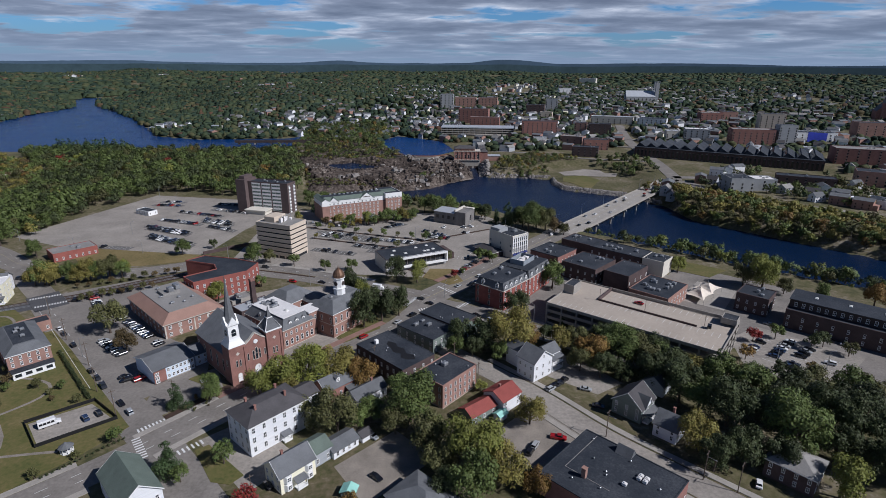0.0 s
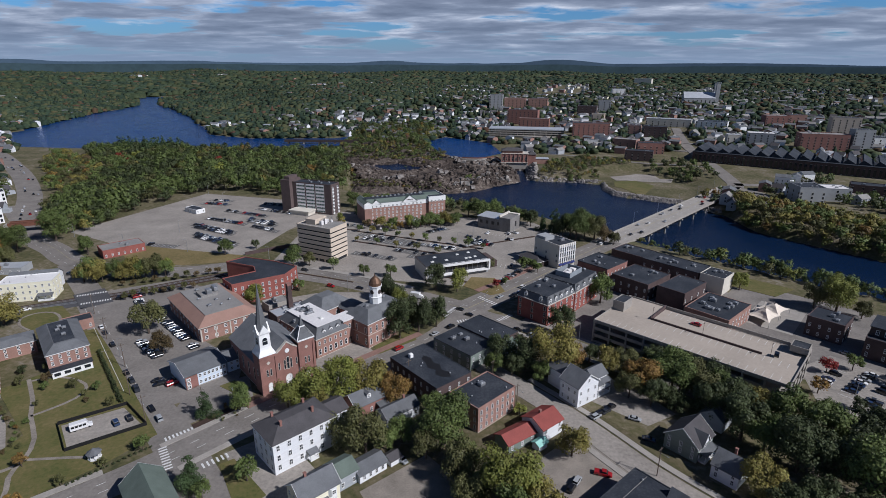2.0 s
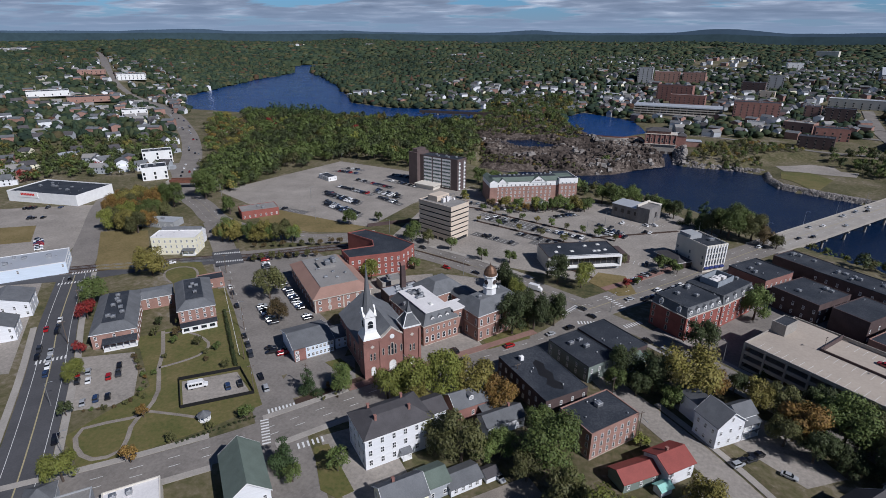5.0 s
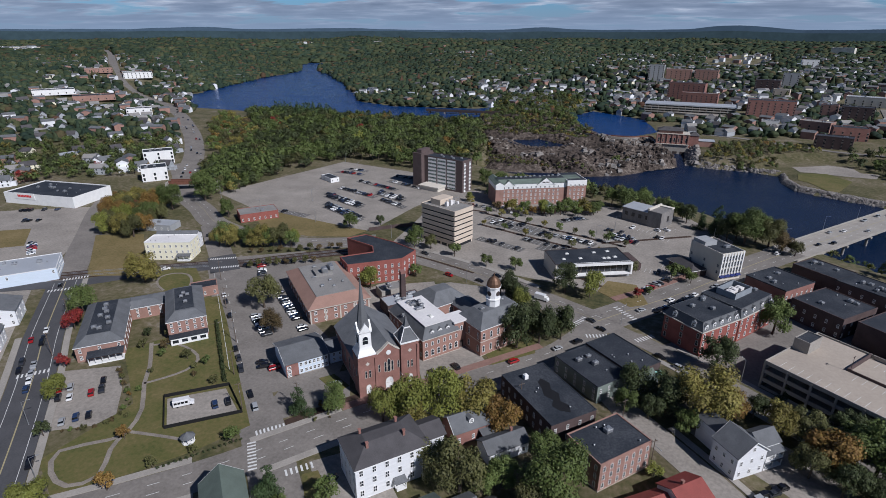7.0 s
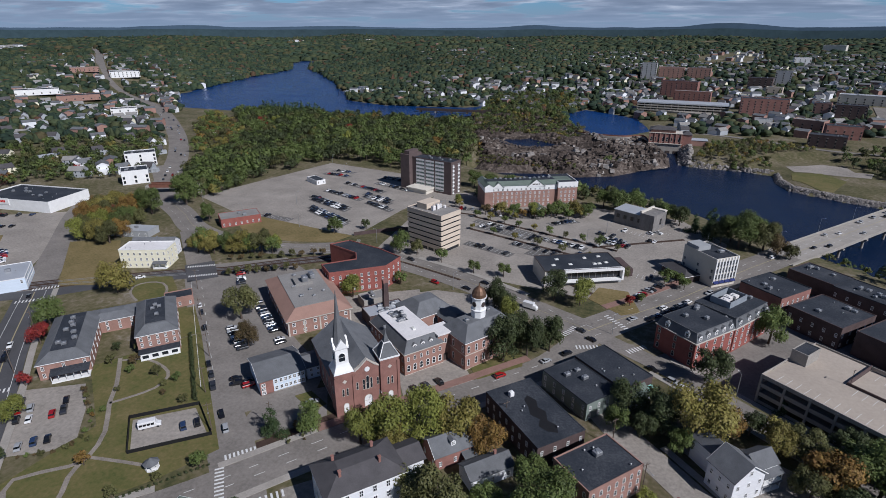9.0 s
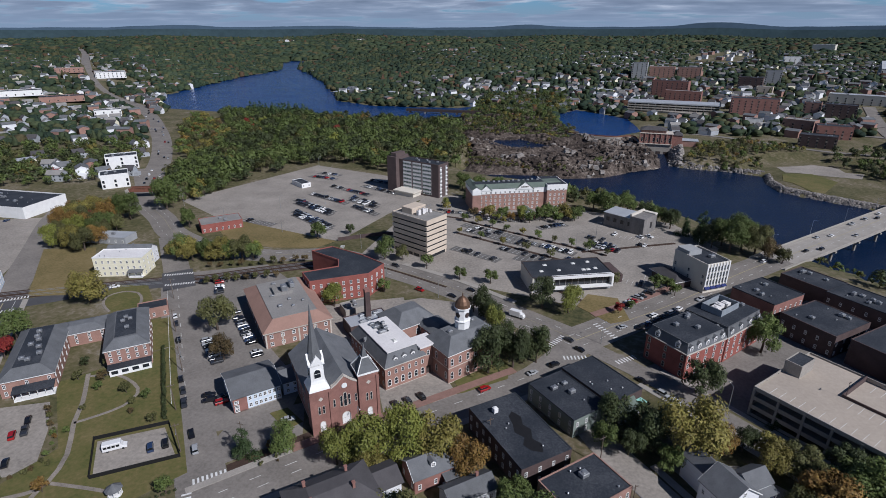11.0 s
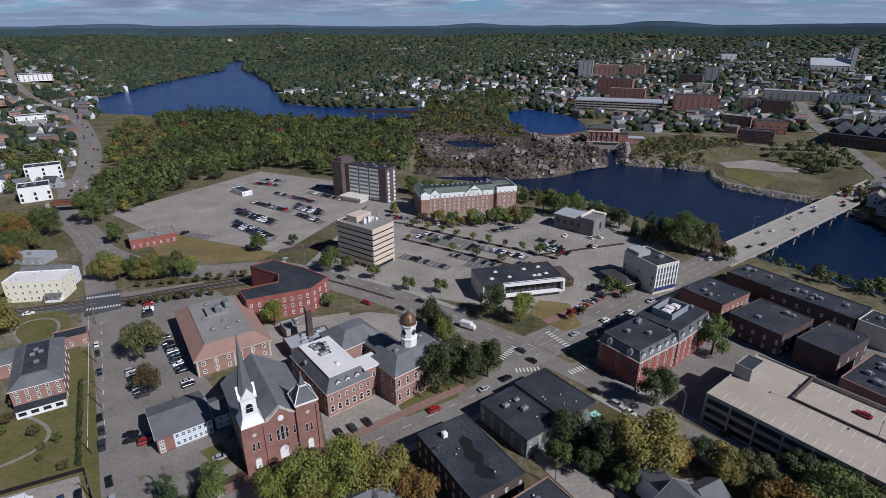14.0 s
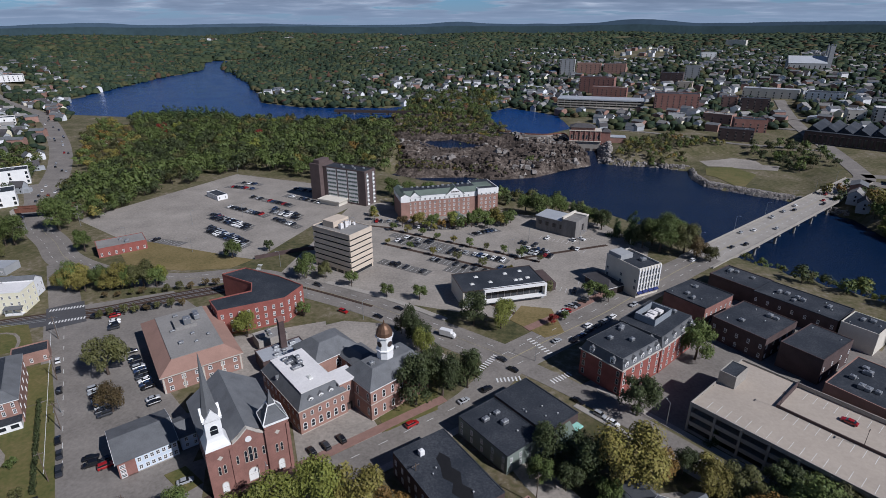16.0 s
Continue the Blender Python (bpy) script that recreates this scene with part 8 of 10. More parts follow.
trees("52,212,5.6,y 62,199,7.6,a 74,200,9.0,g 57,195,5.8,o 82,195,8.0,o 64,190,6.0,d 82,184,6.8,d 69,208,6.0,g 90,197,6.0,g 97,192,5.0,o 46,219,4.6,d 72,187,5.0,d 59,213,5.4,o 71,216,5.6,d 78,213,5.8,g 64,208,5.4,o 85,209,6.0,o 92,205,6.0,d 52,217,4.4,y", "beside the parking garage")
# small lot trees and shrubs
random.seed(11)
for k in range(10):
    s = k / 9
    tree(-96 + 94 * s, 396 - 31 * s + random.uniform(-1, 1), random.uniform(2.0, 3.4), random.choice("gyog"), "in a lot island")
for k in range(6):
    tree(-92 + 15 * k, 372 - 5 * k, random.uniform(1.8, 3.0), random.choice("ygo"), "in a lot island")
for k in range(13):
    tree(-230 + 3.5 * k + random.uniform(-1, 1), 281 + 1.3 * k + random.uniform(-2.5, 2.5), random.uniform(5.2, 7.4), random.choice("ggolyg"), "before the low brick shop")
for k in range(8):
    tree(-192 + 4 * k + random.uniform(-1, 1), 261 + 2.6 * k, random.uniform(1.6, 2.6), random.choice("bob"), "beside the rail cutting")
for k in range(10):
    tree(-205 + 5 * k, 278 + 2.6 * k + random.uniform(-1, 1), random.uniform(1.5, 2.4), random.choice("bobo"), "beside the rail cutting")
for x, y, rad in scatter([(-312, 268), (-342, 298), (-350, 326), (-322, 334), (-300, 304), (-284, 276)], 8.6, 27, 5.0, 7.4):
    tree(x, y, rad, random.choice("ylooyygoa"), "in a thicket")
for x, y, rad in ((-452, 640, 8.0), (-440, 628, 7.0), (-466, 655, 7.0), (-330, 640, 6.5)):
    tree(x, y, rad, "r", "in the wood behind the lot")
tree(-322, 318, 8.5, "a", "in a thicket")
tree(-326, 312, 5.0, "r", "in a thicket")
tree(-312, 326, 9.5, "g", "in a thicket")
# shrubs in the park and round the pad
curve = smooth_line([(-175.5, 164.5), (-167.8, 159.9), (-159, 154.8), (-153.8, 148.9), (-152.6, 142.8), (-157.4, 136.8), (-163.3, 133.5)], 2.2)
for q in curve:
    tree(q.x + random.uniform(-0.5, 0.5), q.y + random.uniform(-0.5, 0.5), random.uniform(0.6, 1.2), random.choice("ooagb"), "in the park border")
for k in range(14):
    tree(-94 + random.uniform(-1.5, 9), 168 + random.uniform(-3, 12), random.uniform(0.5, 0.9), random.choice("oab"), "in a mulched bed")

GROVE = [(-333, 388), (-302, 430), (-284, 512), (-223, 508), (-196, 500), (-172, 500), (-152, 536), (-152, 566), (-167, 625), (-188, 695), (-212, 750), (-327, 752), (-423, 752), (-530, 756), (-572, 728), (-451, 609), (-392, 522), (-397, 486), (-363, 420)]
wood("wood", scatter(GROVE, 11.0, 3, 6.0, 9.2), "dense green wood with some autumn colour behind the lot", 41, {"g": 7, "d": 5, "o": 1.2, "l": 0.3, "y": 0.3, "a": 0.15}, 190, 0.14)
wood("wood", scatter([(-540, 748), (-505, 700), (-430, 704), (-424, 750)], 9, 5, 7.5, 10.0), "taller dark pines at the wood's tip", 43, {"c": 6, "d": 3}, 200, 0.14)
wood("wood", scatter([(-402, 486), (-397, 522), (-456, 609), (-600, 722), (-572, 650), (-490, 560), (-425, 486)], 9.0, 19, 3.0, 6.2), "small trees and scrub beside the arterial road in autumn colour", 53, {"o": 4, "y": 2.5, "g": 4, "a": 0.9, "b": 1}, 150, 0.15)
wood("wood", scatter([(216, 470), (228, 530), (262, 515), (290, 478), (345, 420), (400, 360), (500, 290), (490, 226), (318, 352), (262, 410), (226, 450)], 7.4, 6, 4.2, 6.4), "yellow-green wooded river bank", 44, {"y": 4, "o": 2, "g": 2.5, "a": 1.0, "l": 2}, 140, 0.165)
wood("wood", scatter([(120, 374), (165, 336), (200, 310), (270, 262), (330, 215), (345, 232), (262, 284), (194, 330), (150, 362)], 7, 18, 3.4, 5.8), "green trees and bushes along the near bank", 51, {"g": 4, "o": 2, "l": 1, "d": 2, "a": 0.5}, 170, 0.15)
wood("wood", scatter([(-235, 870), (-255, 1080), (-120, 1130), (-85, 985), (-105, 880), (-150, 845)], 10, 7, 4.0, 6.5), "bushy islet above the falls in autumn colour", 45, {"g": 6, "d": 3, "o": 2, "y": 0.8, "a": 0.3}, 200, 0.14)
wood("wood", scatter([(60, 650), (75, 720), (130, 770), (186, 722), (134, 694), (128, 650), (100, 640)], 7.5, 8, 2.2, 4.2), "scrub on the far bank in yellow and olive", 46, {"o": 3, "y": 2, "g": 4, "a": 0.5}, 160, 0.15)
wood("wood", scatter([(205, 650), (200, 716), (262, 716), (262, 640), (224, 618)], 13, 9, 4.6, 6.4), "scattered round green trees in the far park", 47, {"g": 5, "d": 3, "o": 1}, 200, 0.14)
wood("wood", scatter([(98, 418), (128, 400), (168, 368), (200, 338), (270, 288), (264, 270), (190, 322), (158, 350), (122, 380)], 5, 12, 1.2, 2.6), "low green scrub along the near bank", 49, {"g": 4, "l": 2, "o": 2}, 90, 0.2)
wood("wood", scatter([(-60, 500), (10, 470), (36, 452), (30, 440), (-10, 455), (-80, 480)], 8, 13, 2.5, 5.5), "dark green trees along the near bank", 50, {"g": 4, "d": 3, "o": 1}, 200, 0.14)

wood("wood", scatter([(-334, 372), (-312, 366), (-296, 382), (-300, 420), (-322, 452), (-372, 474), (-398, 470), (-372, 420)], 7.4, 23, 3.6, 6.8), "green thicket between the arterial road and the lot", 54, {"g": 6, "d": 3, "o": 2, "y": 0.6}, 200, 0.13)

hedge_line = [(-167 + 34 * k / 49, 207 - 34 * k / 49, 0.95) for k in range(50)] + [(-122 + 15 * k / 15, 132 + 18.5 * k / 15, 0.6) for k in range(16)]
wood("hedge", hedge_line, "clipped dark green hedge round the park lawn", 52, {"d": 1}, 60, 0.25)
# park paths
for pts, wd in (([(-180, 184), (-167, 171), (-160, 162), (-149, 151), (-144, 141), (-146, 136), (-156, 127), (-150, 120), (-141, 118), (-136, 124), (-142, 133), (-144, 139)], 2.0), ([(-178, 183), (-170, 187), (-159, 185), (-153, 181), (-152, 174), (-156, 167), (-160, 162)], 1.6), ([(-143, 141), (-132, 143), (-125, 144)], 1.6), ([(-214, 223), (-222.4, 227.1), (-228, 233.8), (-225.3, 240.4), (-217.5, 242.1), (-210.1, 237.5), (-206, 232)], 1.6)):
    ribbon("path", pts, wd * 0.75, 0.21, GRAVEL, "winding path of brown stone dust across the lawn", "path", 0.1)

# dark mesh fence round the pad
pad_fence = thing("fence", "low dark fence round the concrete pad", "fence", pose(0, 0, 0))
corners = [(-146.5, 158.3), (-130, 172), (-115.5, 161.3), (-133.8, 145.8)]
for (ax, ay), (bx, by) in zip(corners, corners[1:] + corners[:1]):
    ln = math.hypot(bx - ax, by - ay)
    turn = math.degrees(math.atan2(by - ay, bx - ax))
    bm = bmesh.new()
    add_box(bm, 0.1, ln - 0.1, -0.05, 0.05, 0.15, 1.5)
    part("mesh_panel", bm, BLACK_MESH, pad_fence, "", pose(ax, ay, 0, 0, 0, turn))
    for k in range(5):
        bm = bmesh.new()
        add_box(bm, -0.06, 0.06, -0.08, 0.08, 0.05, 1.65)
        part("post", bm, BLACK_MESH, pad_fence, "", pose(ax + (bx - ax) * k / 5, ay + (by - ay) * k / 5, 0, 0, 0, turn))

# road markings
for x, y, yaw, n, ln in ((-101, 158, 45, 9, 11), (-99.5, 146.0, -50, 9, 13), (-83, 146.5, 45, 6, 9), (-17, 263, 65, 9, 13), (-8, 254, 20, 7, 10), (11, 259, 45, 7, 10), (2, 279, -45, 8, 14), (-262, 206, 40, 9, 13), (-268, 218, 44, 9, 12), (-204, 152, 46, 8, 11),  (-150, 324, -70, 8, 14), (-12, 372, 60, 7, 8)):
    crosswalk(x, y, yaw, ln, n)


for x, y, yaw in ((-214.3, 265.6, 32), (-205.0, 256.4, 34)):
    crosswalk(x, y, yaw, 14.5, 12, 2.2, 0.33)


def lines(name, pts, shift, mat, label, dash=0.0, width=0.16, z=0.17):
    line = smooth_line(pts, 3.0)
    bm = bmesh.new()
    for i in range(len(line) - 1):
        if dash and i % 3 != 0:
            continue
        a, b = line[i], line[i + 1]
        n = (b - a).normalized()
        n = Vector((-n.y, n.x))
        q = [a + n * (shift - width / 2), b + n * (shift - width / 2), b + n * (shift + width / 2), a + n * (shift + width / 2)]
        add_loft(bm, [[(p.x, p.y, z) for p in q], [(p.x, p.y, z + 0.012) for p in q]])
    me = bpy.data.meshes.new(name)
    bm.to_mesh(me)
    bm.free()
    me.materials.append(mat)
    tagged(new(name, me), label, "road marking", kind="structure")


lines("road_marking", LEFT_ST[:5], -0.2, PAINT_YELLOW, "double yellow centre line", width=0.4)
for pts, sh in ((MAIN_ST[1:7], 1.9), (MAIN_ST[1:5], -1.9), (BOULEVARD, 4.2), (BOULEVARD, -4.2), (BRIDGE_ST, 4.2), (BRIDGE_ST, -4.2), (SIDE_ST[1:4], 0.5)):
    lines("road_marking", pts, sh, PAINT_WHITE, "broken white lane line", 1)
lines("road_marking", BOULEVARD, 0.9, PAINT_YELLOW, "yellow centre line")
lines("road_marking", BRIDGE_ST, 0.0, PAINT_YELLOW, "yellow centre line", width=0.3)
lines("road_marking", SIDE_ST[1:4], -4.2, PAINT_WHITE, "white parking bay line")
lines("road_marking", LEFT_ST[:5], 4.6, PAINT_WHITE, "white parking bay line")
lines("road_marking", LEFT_ST[:5], -5.0, PAINT_WHITE, "white parking bay line")

# ---- cars ----
random.seed(23)
D = 138
for (x, y, dx, dy, n, yaw, keep) in (
        (-92, 388, 2.7, -0.9, 14, 70, .5), (-88, 379, 2.7, -0.9, 14, 70, .35), (-52, 372, 2.7, -0.9, 12, 70, .7), (-86, 347, 2.7, -0.9, 10, 70, .3), (-60, 356, 2.7, -0.9, 12, 70, .5), (-48, 345, 2.7, -0.8, 9, 70, .4), (-22, 352, 2.7, -0.7, 8, 70, .5),
        (-112, 410, 2.7, 0.6, 9, 100, .8), (-84, 404, 2.7, 0.5, 9, 100, .5), (-44, 400, 2.2, 1.8, 6, 140, .8), (-40, 424, 2.0, 1.9, 8, 140, .7)):
    car_row(x, y, dx, dy, n, yaw, keep, "in the lot near the hotel")
for (x, y, dx, dy, n, yaw, keep) in (
        (-14, 391, 2.7, -0.8, 4, 70, .8), (-12, 383, 2.7, -0.8, 6, 70, .95), (-10, 377, 2.7, -0.8, 6, 70, .95), (-2, 402, 2.7, -0.9, 7, 70, .3), (16, 388, 2.7, -0.9, 3, 70, .6), (16, 401, 2.7, 1.4, 5, 140, .7), (10, 306, 1.4, 2.3, 9, -20, .8), (20, 342, 2.6, -0.6, 5, 80, .5), (6, 334, 2.6, -0.6, 5, 80, .3)):
    car_row(x, y, dx, dy, n, yaw, keep, "in the riverside lot")
for (x, y, dx, dy, n, yaw, keep) in (
        (-160, 242, 2.05, -1.7, 17, 50, .8), (-123, 188, 2.1, -1.55, 2, 50, 1), (-187, 264, 1.6, -1.9, 6, 45, .8), (-180, 274, 2.0, 0.7, 4, 100, .8), (-154, 217, 2.1, -1.6, 8, 50, .75), (-128, 188, 2.4, -2.2, 2, 40, 1), (-144, 192, 5.6, -5.2, 5, -43, .85), (-182, 229, 5.6, -5.2, 5, -43, .6), (-119, 170, 5.6, -5.2, 2, -43, .5), (-196, 262, 2.2, 1.2, 5, 110, .8)):
    car_row(x, y, dx, dy, n, yaw, keep, "beside the side street")
for (x, y, c, k, yaw) in ((-185.2, 148.5, 3, None, 137), (-180.7, 144.8, 0, None, 137), (-182.4, 150.7, 2, None, 137), (-177.4, 146.5, 1, None, 137), (-172.6, 151, 3, None, 137), (-175.2, 158, 0, None, 137), (-171, 153.9, 5, None, 137), (-167.7, 136.4, 2, None, 137), (-165.4, 139.7, 4, None, 137), (-162.5, 142, 0, None, 137), (-188.5, 152, 5, None, 137), (-126.8, 161.1, 4, "suv", 137), (-123.8, 164, 0, "suv", 137)):
    car(x, y, yaw, c, k, "in the garden home's lot")
for (x, y, c, k, yaw) in ((-94, 186, 2, "saloon", 40), (-63.4, 204.4, 0, "suv", 140), (-60.2, 207.6, 5, "suv", 140), (-56.6, 211.4, 0, "suv", 140), (-36.5, 222.6, 3, "suv", 49), (-7, 260, 0, "saloon", 150), (9, 284, 2, "saloon", 45), (22, 299, 1, "suv", 52), (-12, 266, 5, "saloon", 150), (-15, 246, 0, "suv", 50), (-22, 238, 2, "saloon", 50), (17, 246, 0, "saloon", -35), (24, 240, 2, "suv", -35), (28, 237, 1, "saloon", -35), (-87, 289, 3, "suv", -20), (-63, 297, 0, "saloon", -18), (-110, 312, 5, "suv", -20), (-200, 304, 1, "suv", 4), (-236, 306, 2, "saloon", -18), (-70, 288, 0, "saloon", -18)):
    car(x, y, yaw, c, k, "on the street")
for (x, y, c, k, yaw) in ((39.5, 152, 3, "pickup", -15), (29, 145, 0, "suv", 60), (31, 148, 2, "suv", 60), (26, 139, 5, "saloon", 60), (27, 136, 0, "saloon", 60), (44, 183, 0, "suv", 40), (46.5, 184.5, 5, "saloon", 40), (48.5, 187, 0, "pickup", 40), (42.5, 181, 2, "suv", 40), (56, 181, 2, "saloon", -20), (58, 170, 5, "saloon", -20), (-20, 133, 0, "saloon", -40), (-23.5, 152, 2, "suv", -40), (-52, 129.5, 0, "saloon", 130), (-46, 138, 5, "suv", 130), (-72, 146, 5, "saloon", 60), (96, 131, 1, "saloon", 60), (96, 240.5, 3, "saloon", 140), (118, 214, 0, "suv", 60)):
    zz = 9.7 if (x, y) == (96, 240.5) else (10.65 if (x, y) == (118, 214) else 0.1)
    car(x, y, yaw, c, k, "in a back yard" if zz < 1 else "on the garage roof", zz)
for (x, y, dx, dy, n, yaw, keep) in ((138, 213, 2.6, 2.2, 5, -45, .6), (142, 205, 2.6, 2.2, 8, -45, .75), (146, 198, 2.6, 2.2, 8, -45, .6), (152, 190, 2.6, 2.2, 7, -45, .4), (160, 238, 4.6, -4.2, 6, -42, .6)):
    car_row(x, y, dx, dy, n, yaw, keep, "in the lot beside the mill")
for k in range(18):
    s = (k + random.random()) / 18
    a, b = Vector((82, 381)), Vector((252, 590))
    q = a + (b - a) * s
    nn = Vector((-(b - a).y, (b - a).x)).normalized() * random.choice((-5.6, -2.2, 2.2, 5.6))
    car(q.x + nn.x, q.y + nn.y, 51, None, None, "on the bridge", 0.05, "cars on the bridge")
for (x, y, dx, dy, n, yaw, keep) in ((-196, 144, -4.2, 3.9, 9, 137, .7), (-210, 151, -4.4, 4.1, 8, 137, .7), (-150, 112, -4.4, 4.1, 6, 137, .5), (-262, 204, -4.4, 4.6, 3, 137, .5), (-322, 232, -2.2, 1.6, 9, 60, .7), (-414, 282, 2.6, 1.4, 12, 110, .6), (-400, 262, 2.6, 1.4, 10, 110, .3), (16, 286, 3.4, 4.6, 9, 54, .8), (-246, 232, 2.6, 2.2, 6, 45, .5), (-248, 292, 2.7, 0.4, 12, 95, .4)):
    car_row(x, y, dx, dy, n, yaw, keep, "beside the street")
for k in range(34):
    s = random.random()
    line = smooth_line(ARTERIAL[:5], 4)
    i = int(s * (len(line) - 2))
    q, dv = line[i], (line[i + 1] - line[i]).normalized()
    off = random.choice((-6.5, -3.0, 3.0, 6.5))
    car(q.x - dv.y * off, q.y + dv.x * off, math.degrees(math.atan2(dv.y, dv.x)), None, None, "on the arterial road", 0.22 + float(land_height(q.x, q.y)), "cars on the arterial road")

for (x, y, dx, dy, n, yaw, keep) in (
        (-256, 466, 3.0, -0.3, 8, 75, .75), (-254, 478, 2.8, -0.2, 7, 75, .6), (-222, 443, 2.8, -1.0, 14, 75, .75), (-226, 418, 2.8, -1.0, 13, 75, .9), (-228, 400, 2.8, -1.2, 14, 75, .95), (-224, 394, 2.8, -1.2, 13, 75, .95),
        (-214, 376, 2.8, -1.4, 14, 75, .95), (-210, 370, 2.8, -1.4, 13, 75, .9), (-192, 420, 2.8, -1.2, 9, 75, .8), (-190, 414, 2.8, -1.2, 9, 75, .8), (-198, 452, 2.8, -1.0, 12, 75, .8), (-200, 470, 2.8, -0.6, 10, 75, .8), (-236, 350, 2.8, -0.3, 8, 75, .4), (-180, 400, 2.8, -1.4, 8, 75, .8)):
    car_row(x, y, dx, dy, n, yaw, keep, "in the broad parking lot")
rest_of_cars()

# ---- poles and lamps ----
for x, y, yaw, lamp in ((56, 153, 45, 1), (14, 183, 45, 1), (-117, 163, 45, 1), (-148, 197, 45, 1), (-172, 219, 45, 1), (-133, 178, 45, 0), (-99, 170, 0, 0), (80, 133, 45, 1), (-54, 122, 45, 1), (35, 196, 40, 0), (-196, 243, 45, 0), (-209, 163, 45, 0), (-230, 186, 45, 1), (88, 128, 45, 0), (-28, 196, 48, 0), (5, 199, 48, 0)):
    utility_pole(x, y, yaw, 11.0, bool(lamp))
for x, y, yaw in ((-198, 245, 0), (-155, 204, 0), (-70, 190, -45), (1, 268, 60), (45, 240, 120), (-177, 132, 45), (-150, 116, 45), (-110, 300, 60), (-76, 285, 60), (-140, 330, 240), (-200, 338, 240), (-250, 345, 250), (-300, 362, 240), (-60, 365, 0), (-20, 372, 0), (-10, 395, 0), (20, 395, 0), (-240, 470, 60), (-205, 400, 60), (-230, 380, 60), (145, 205, 0), (160, 196, 0), (-270, 500, 60), (-330, 350, 200), (-348, 392, 0)):
    street_lamp(x, y, yaw)

# ---- the falls, the dam and the far bank ----


LEDGE_GRID = []


def noise_grid(x, y):
    return wave(x, y, 21, 26)


def ledge_height(x, y):
    xs, ys, z = LEDGE_GRID[0]
    return z[np.clip(np.round((y - ys[0]) / 2.2).astype(int), 0, len(ys) - 1), np.clip(np.round((x - xs[0]) / 2.0).astype(int), 0, len(xs) - 1)]


def ledges():
    """The bare rock of the falls: broken steps with boulders."""
    poly = LEDGES
    xs, ys = np.arange(-256, 45, 2.0), np.arange(528, 880, 2.2)
    X, Y = np.meshgrid(xs, ys)
    ins = inside_by(X, Y, poly)
    ridge = np.zeros(X.shape)
    for i in range(X.shape[0]):
        for j in range(X.shape[1]):
            if ins[i, j] > -6:
                px, py = X[i, j] + 0.5 * Y[i, j], Y[i, j] * 1.7
                h = 9.0 * noise.fractal((px / 52, py / 40, 2.0), 1.0, 2.0, 4) + 3.0 * noise.noise((px / 17, py / 12, 5.0))
                ridge[i, j] = 0.45 * h + 0.55 * 1.9 * math.floor(h / 1.9) + 0.9 * noise.noise((px / 4.2, py / 3.6, 8.0))
    up = np.interp(Y, [555, 620, 700, 780, 870], [-4.0, -2.4, -1.4, -0.4, -0.3])
    pool = inside_by(X, Y, [(-150, 690), (-148, 700), (-122, 716), (-84, 690), (-76, 674), (-100, 668), (-126, 664)]) + 4 * noise_grid(X, Y)
    front = smooth(-10, 2, inside_by(X, Y, [(-150, 622), (-70, 612), (-62, 668), (-150, 690)]))
    Z = up + ridge * smooth(0, 7, ins) * (1 - smooth(-6, 2, pool)) * (1 - 0.65 * front) - 1.6 * front
    Z = np.where(pool > 1, -5.6, Z)
    Z = Z - 6.0 * (1 - smooth(-3, 6, ins))
    keep = ins > -5
    idx = -np.ones(X.shape, int)
    idx[keep] = np.arange(keep.sum())
    v = np.stack([X[keep], Y[keep], Z[keep]], 1)
    a, b, c, d = idx[:-1, :-1], idx[:-1, 1:], idx[1:, 1:], idx[1:, :-1]
    ok = (a >= 0) & (b >= 0) & (c >= 0) & (d >= 0)
    f = np.stack([a[ok], b[ok], c[ok], d[ok]], 1)
    ob = mesh_object("rock_ledges", v.tolist(), f.tolist(), ROCK)
    tagged(ob, "bare broken rock ledges of the dry falls", "rocks", kind="structure")
    LEDGE_GRID.append((xs, ys, Z))
    sheet("water", [(-156, 690), (-152, 706), (-122, 722), (-80, 696), (-70, 672), (-100, 662), (-130, 658)], -4.2, WATER, "dark pool among the rock ledges", "pool")


ledges()
wood("wood", scatter([(-165, 580), (-128, 562), (-80, 574), (-40, 572), (-60, 588), (-110, 586), (-150, 604)], 4.5, 10, 1.0, 2.4) + scatter([(-200, 650), (-165, 596), (-150, 610), (-180, 690), (-204, 740)], 6, 14, 1.4, 3.6) + scatter([(-110, 690), (-60, 715), (-20, 735), (-50, 742), (-96, 735)], 8, 15, 1.0, 2.6) + scatter([(-30, 600), (-10, 606), (-4, 622), (-26, 618)], 5, 16, 1.2, 2.8) + scatter([(-205, 840), (-140, 860), (-90, 800), (-120, 790), (-200, 800)], 8, 17, 1.0, 2.4), "low yellow brush on the ledges", 48, {"o": 5, "y": 3, "g": 2, "a": 0.4}, 80, 0.2, ground=ledge_height)


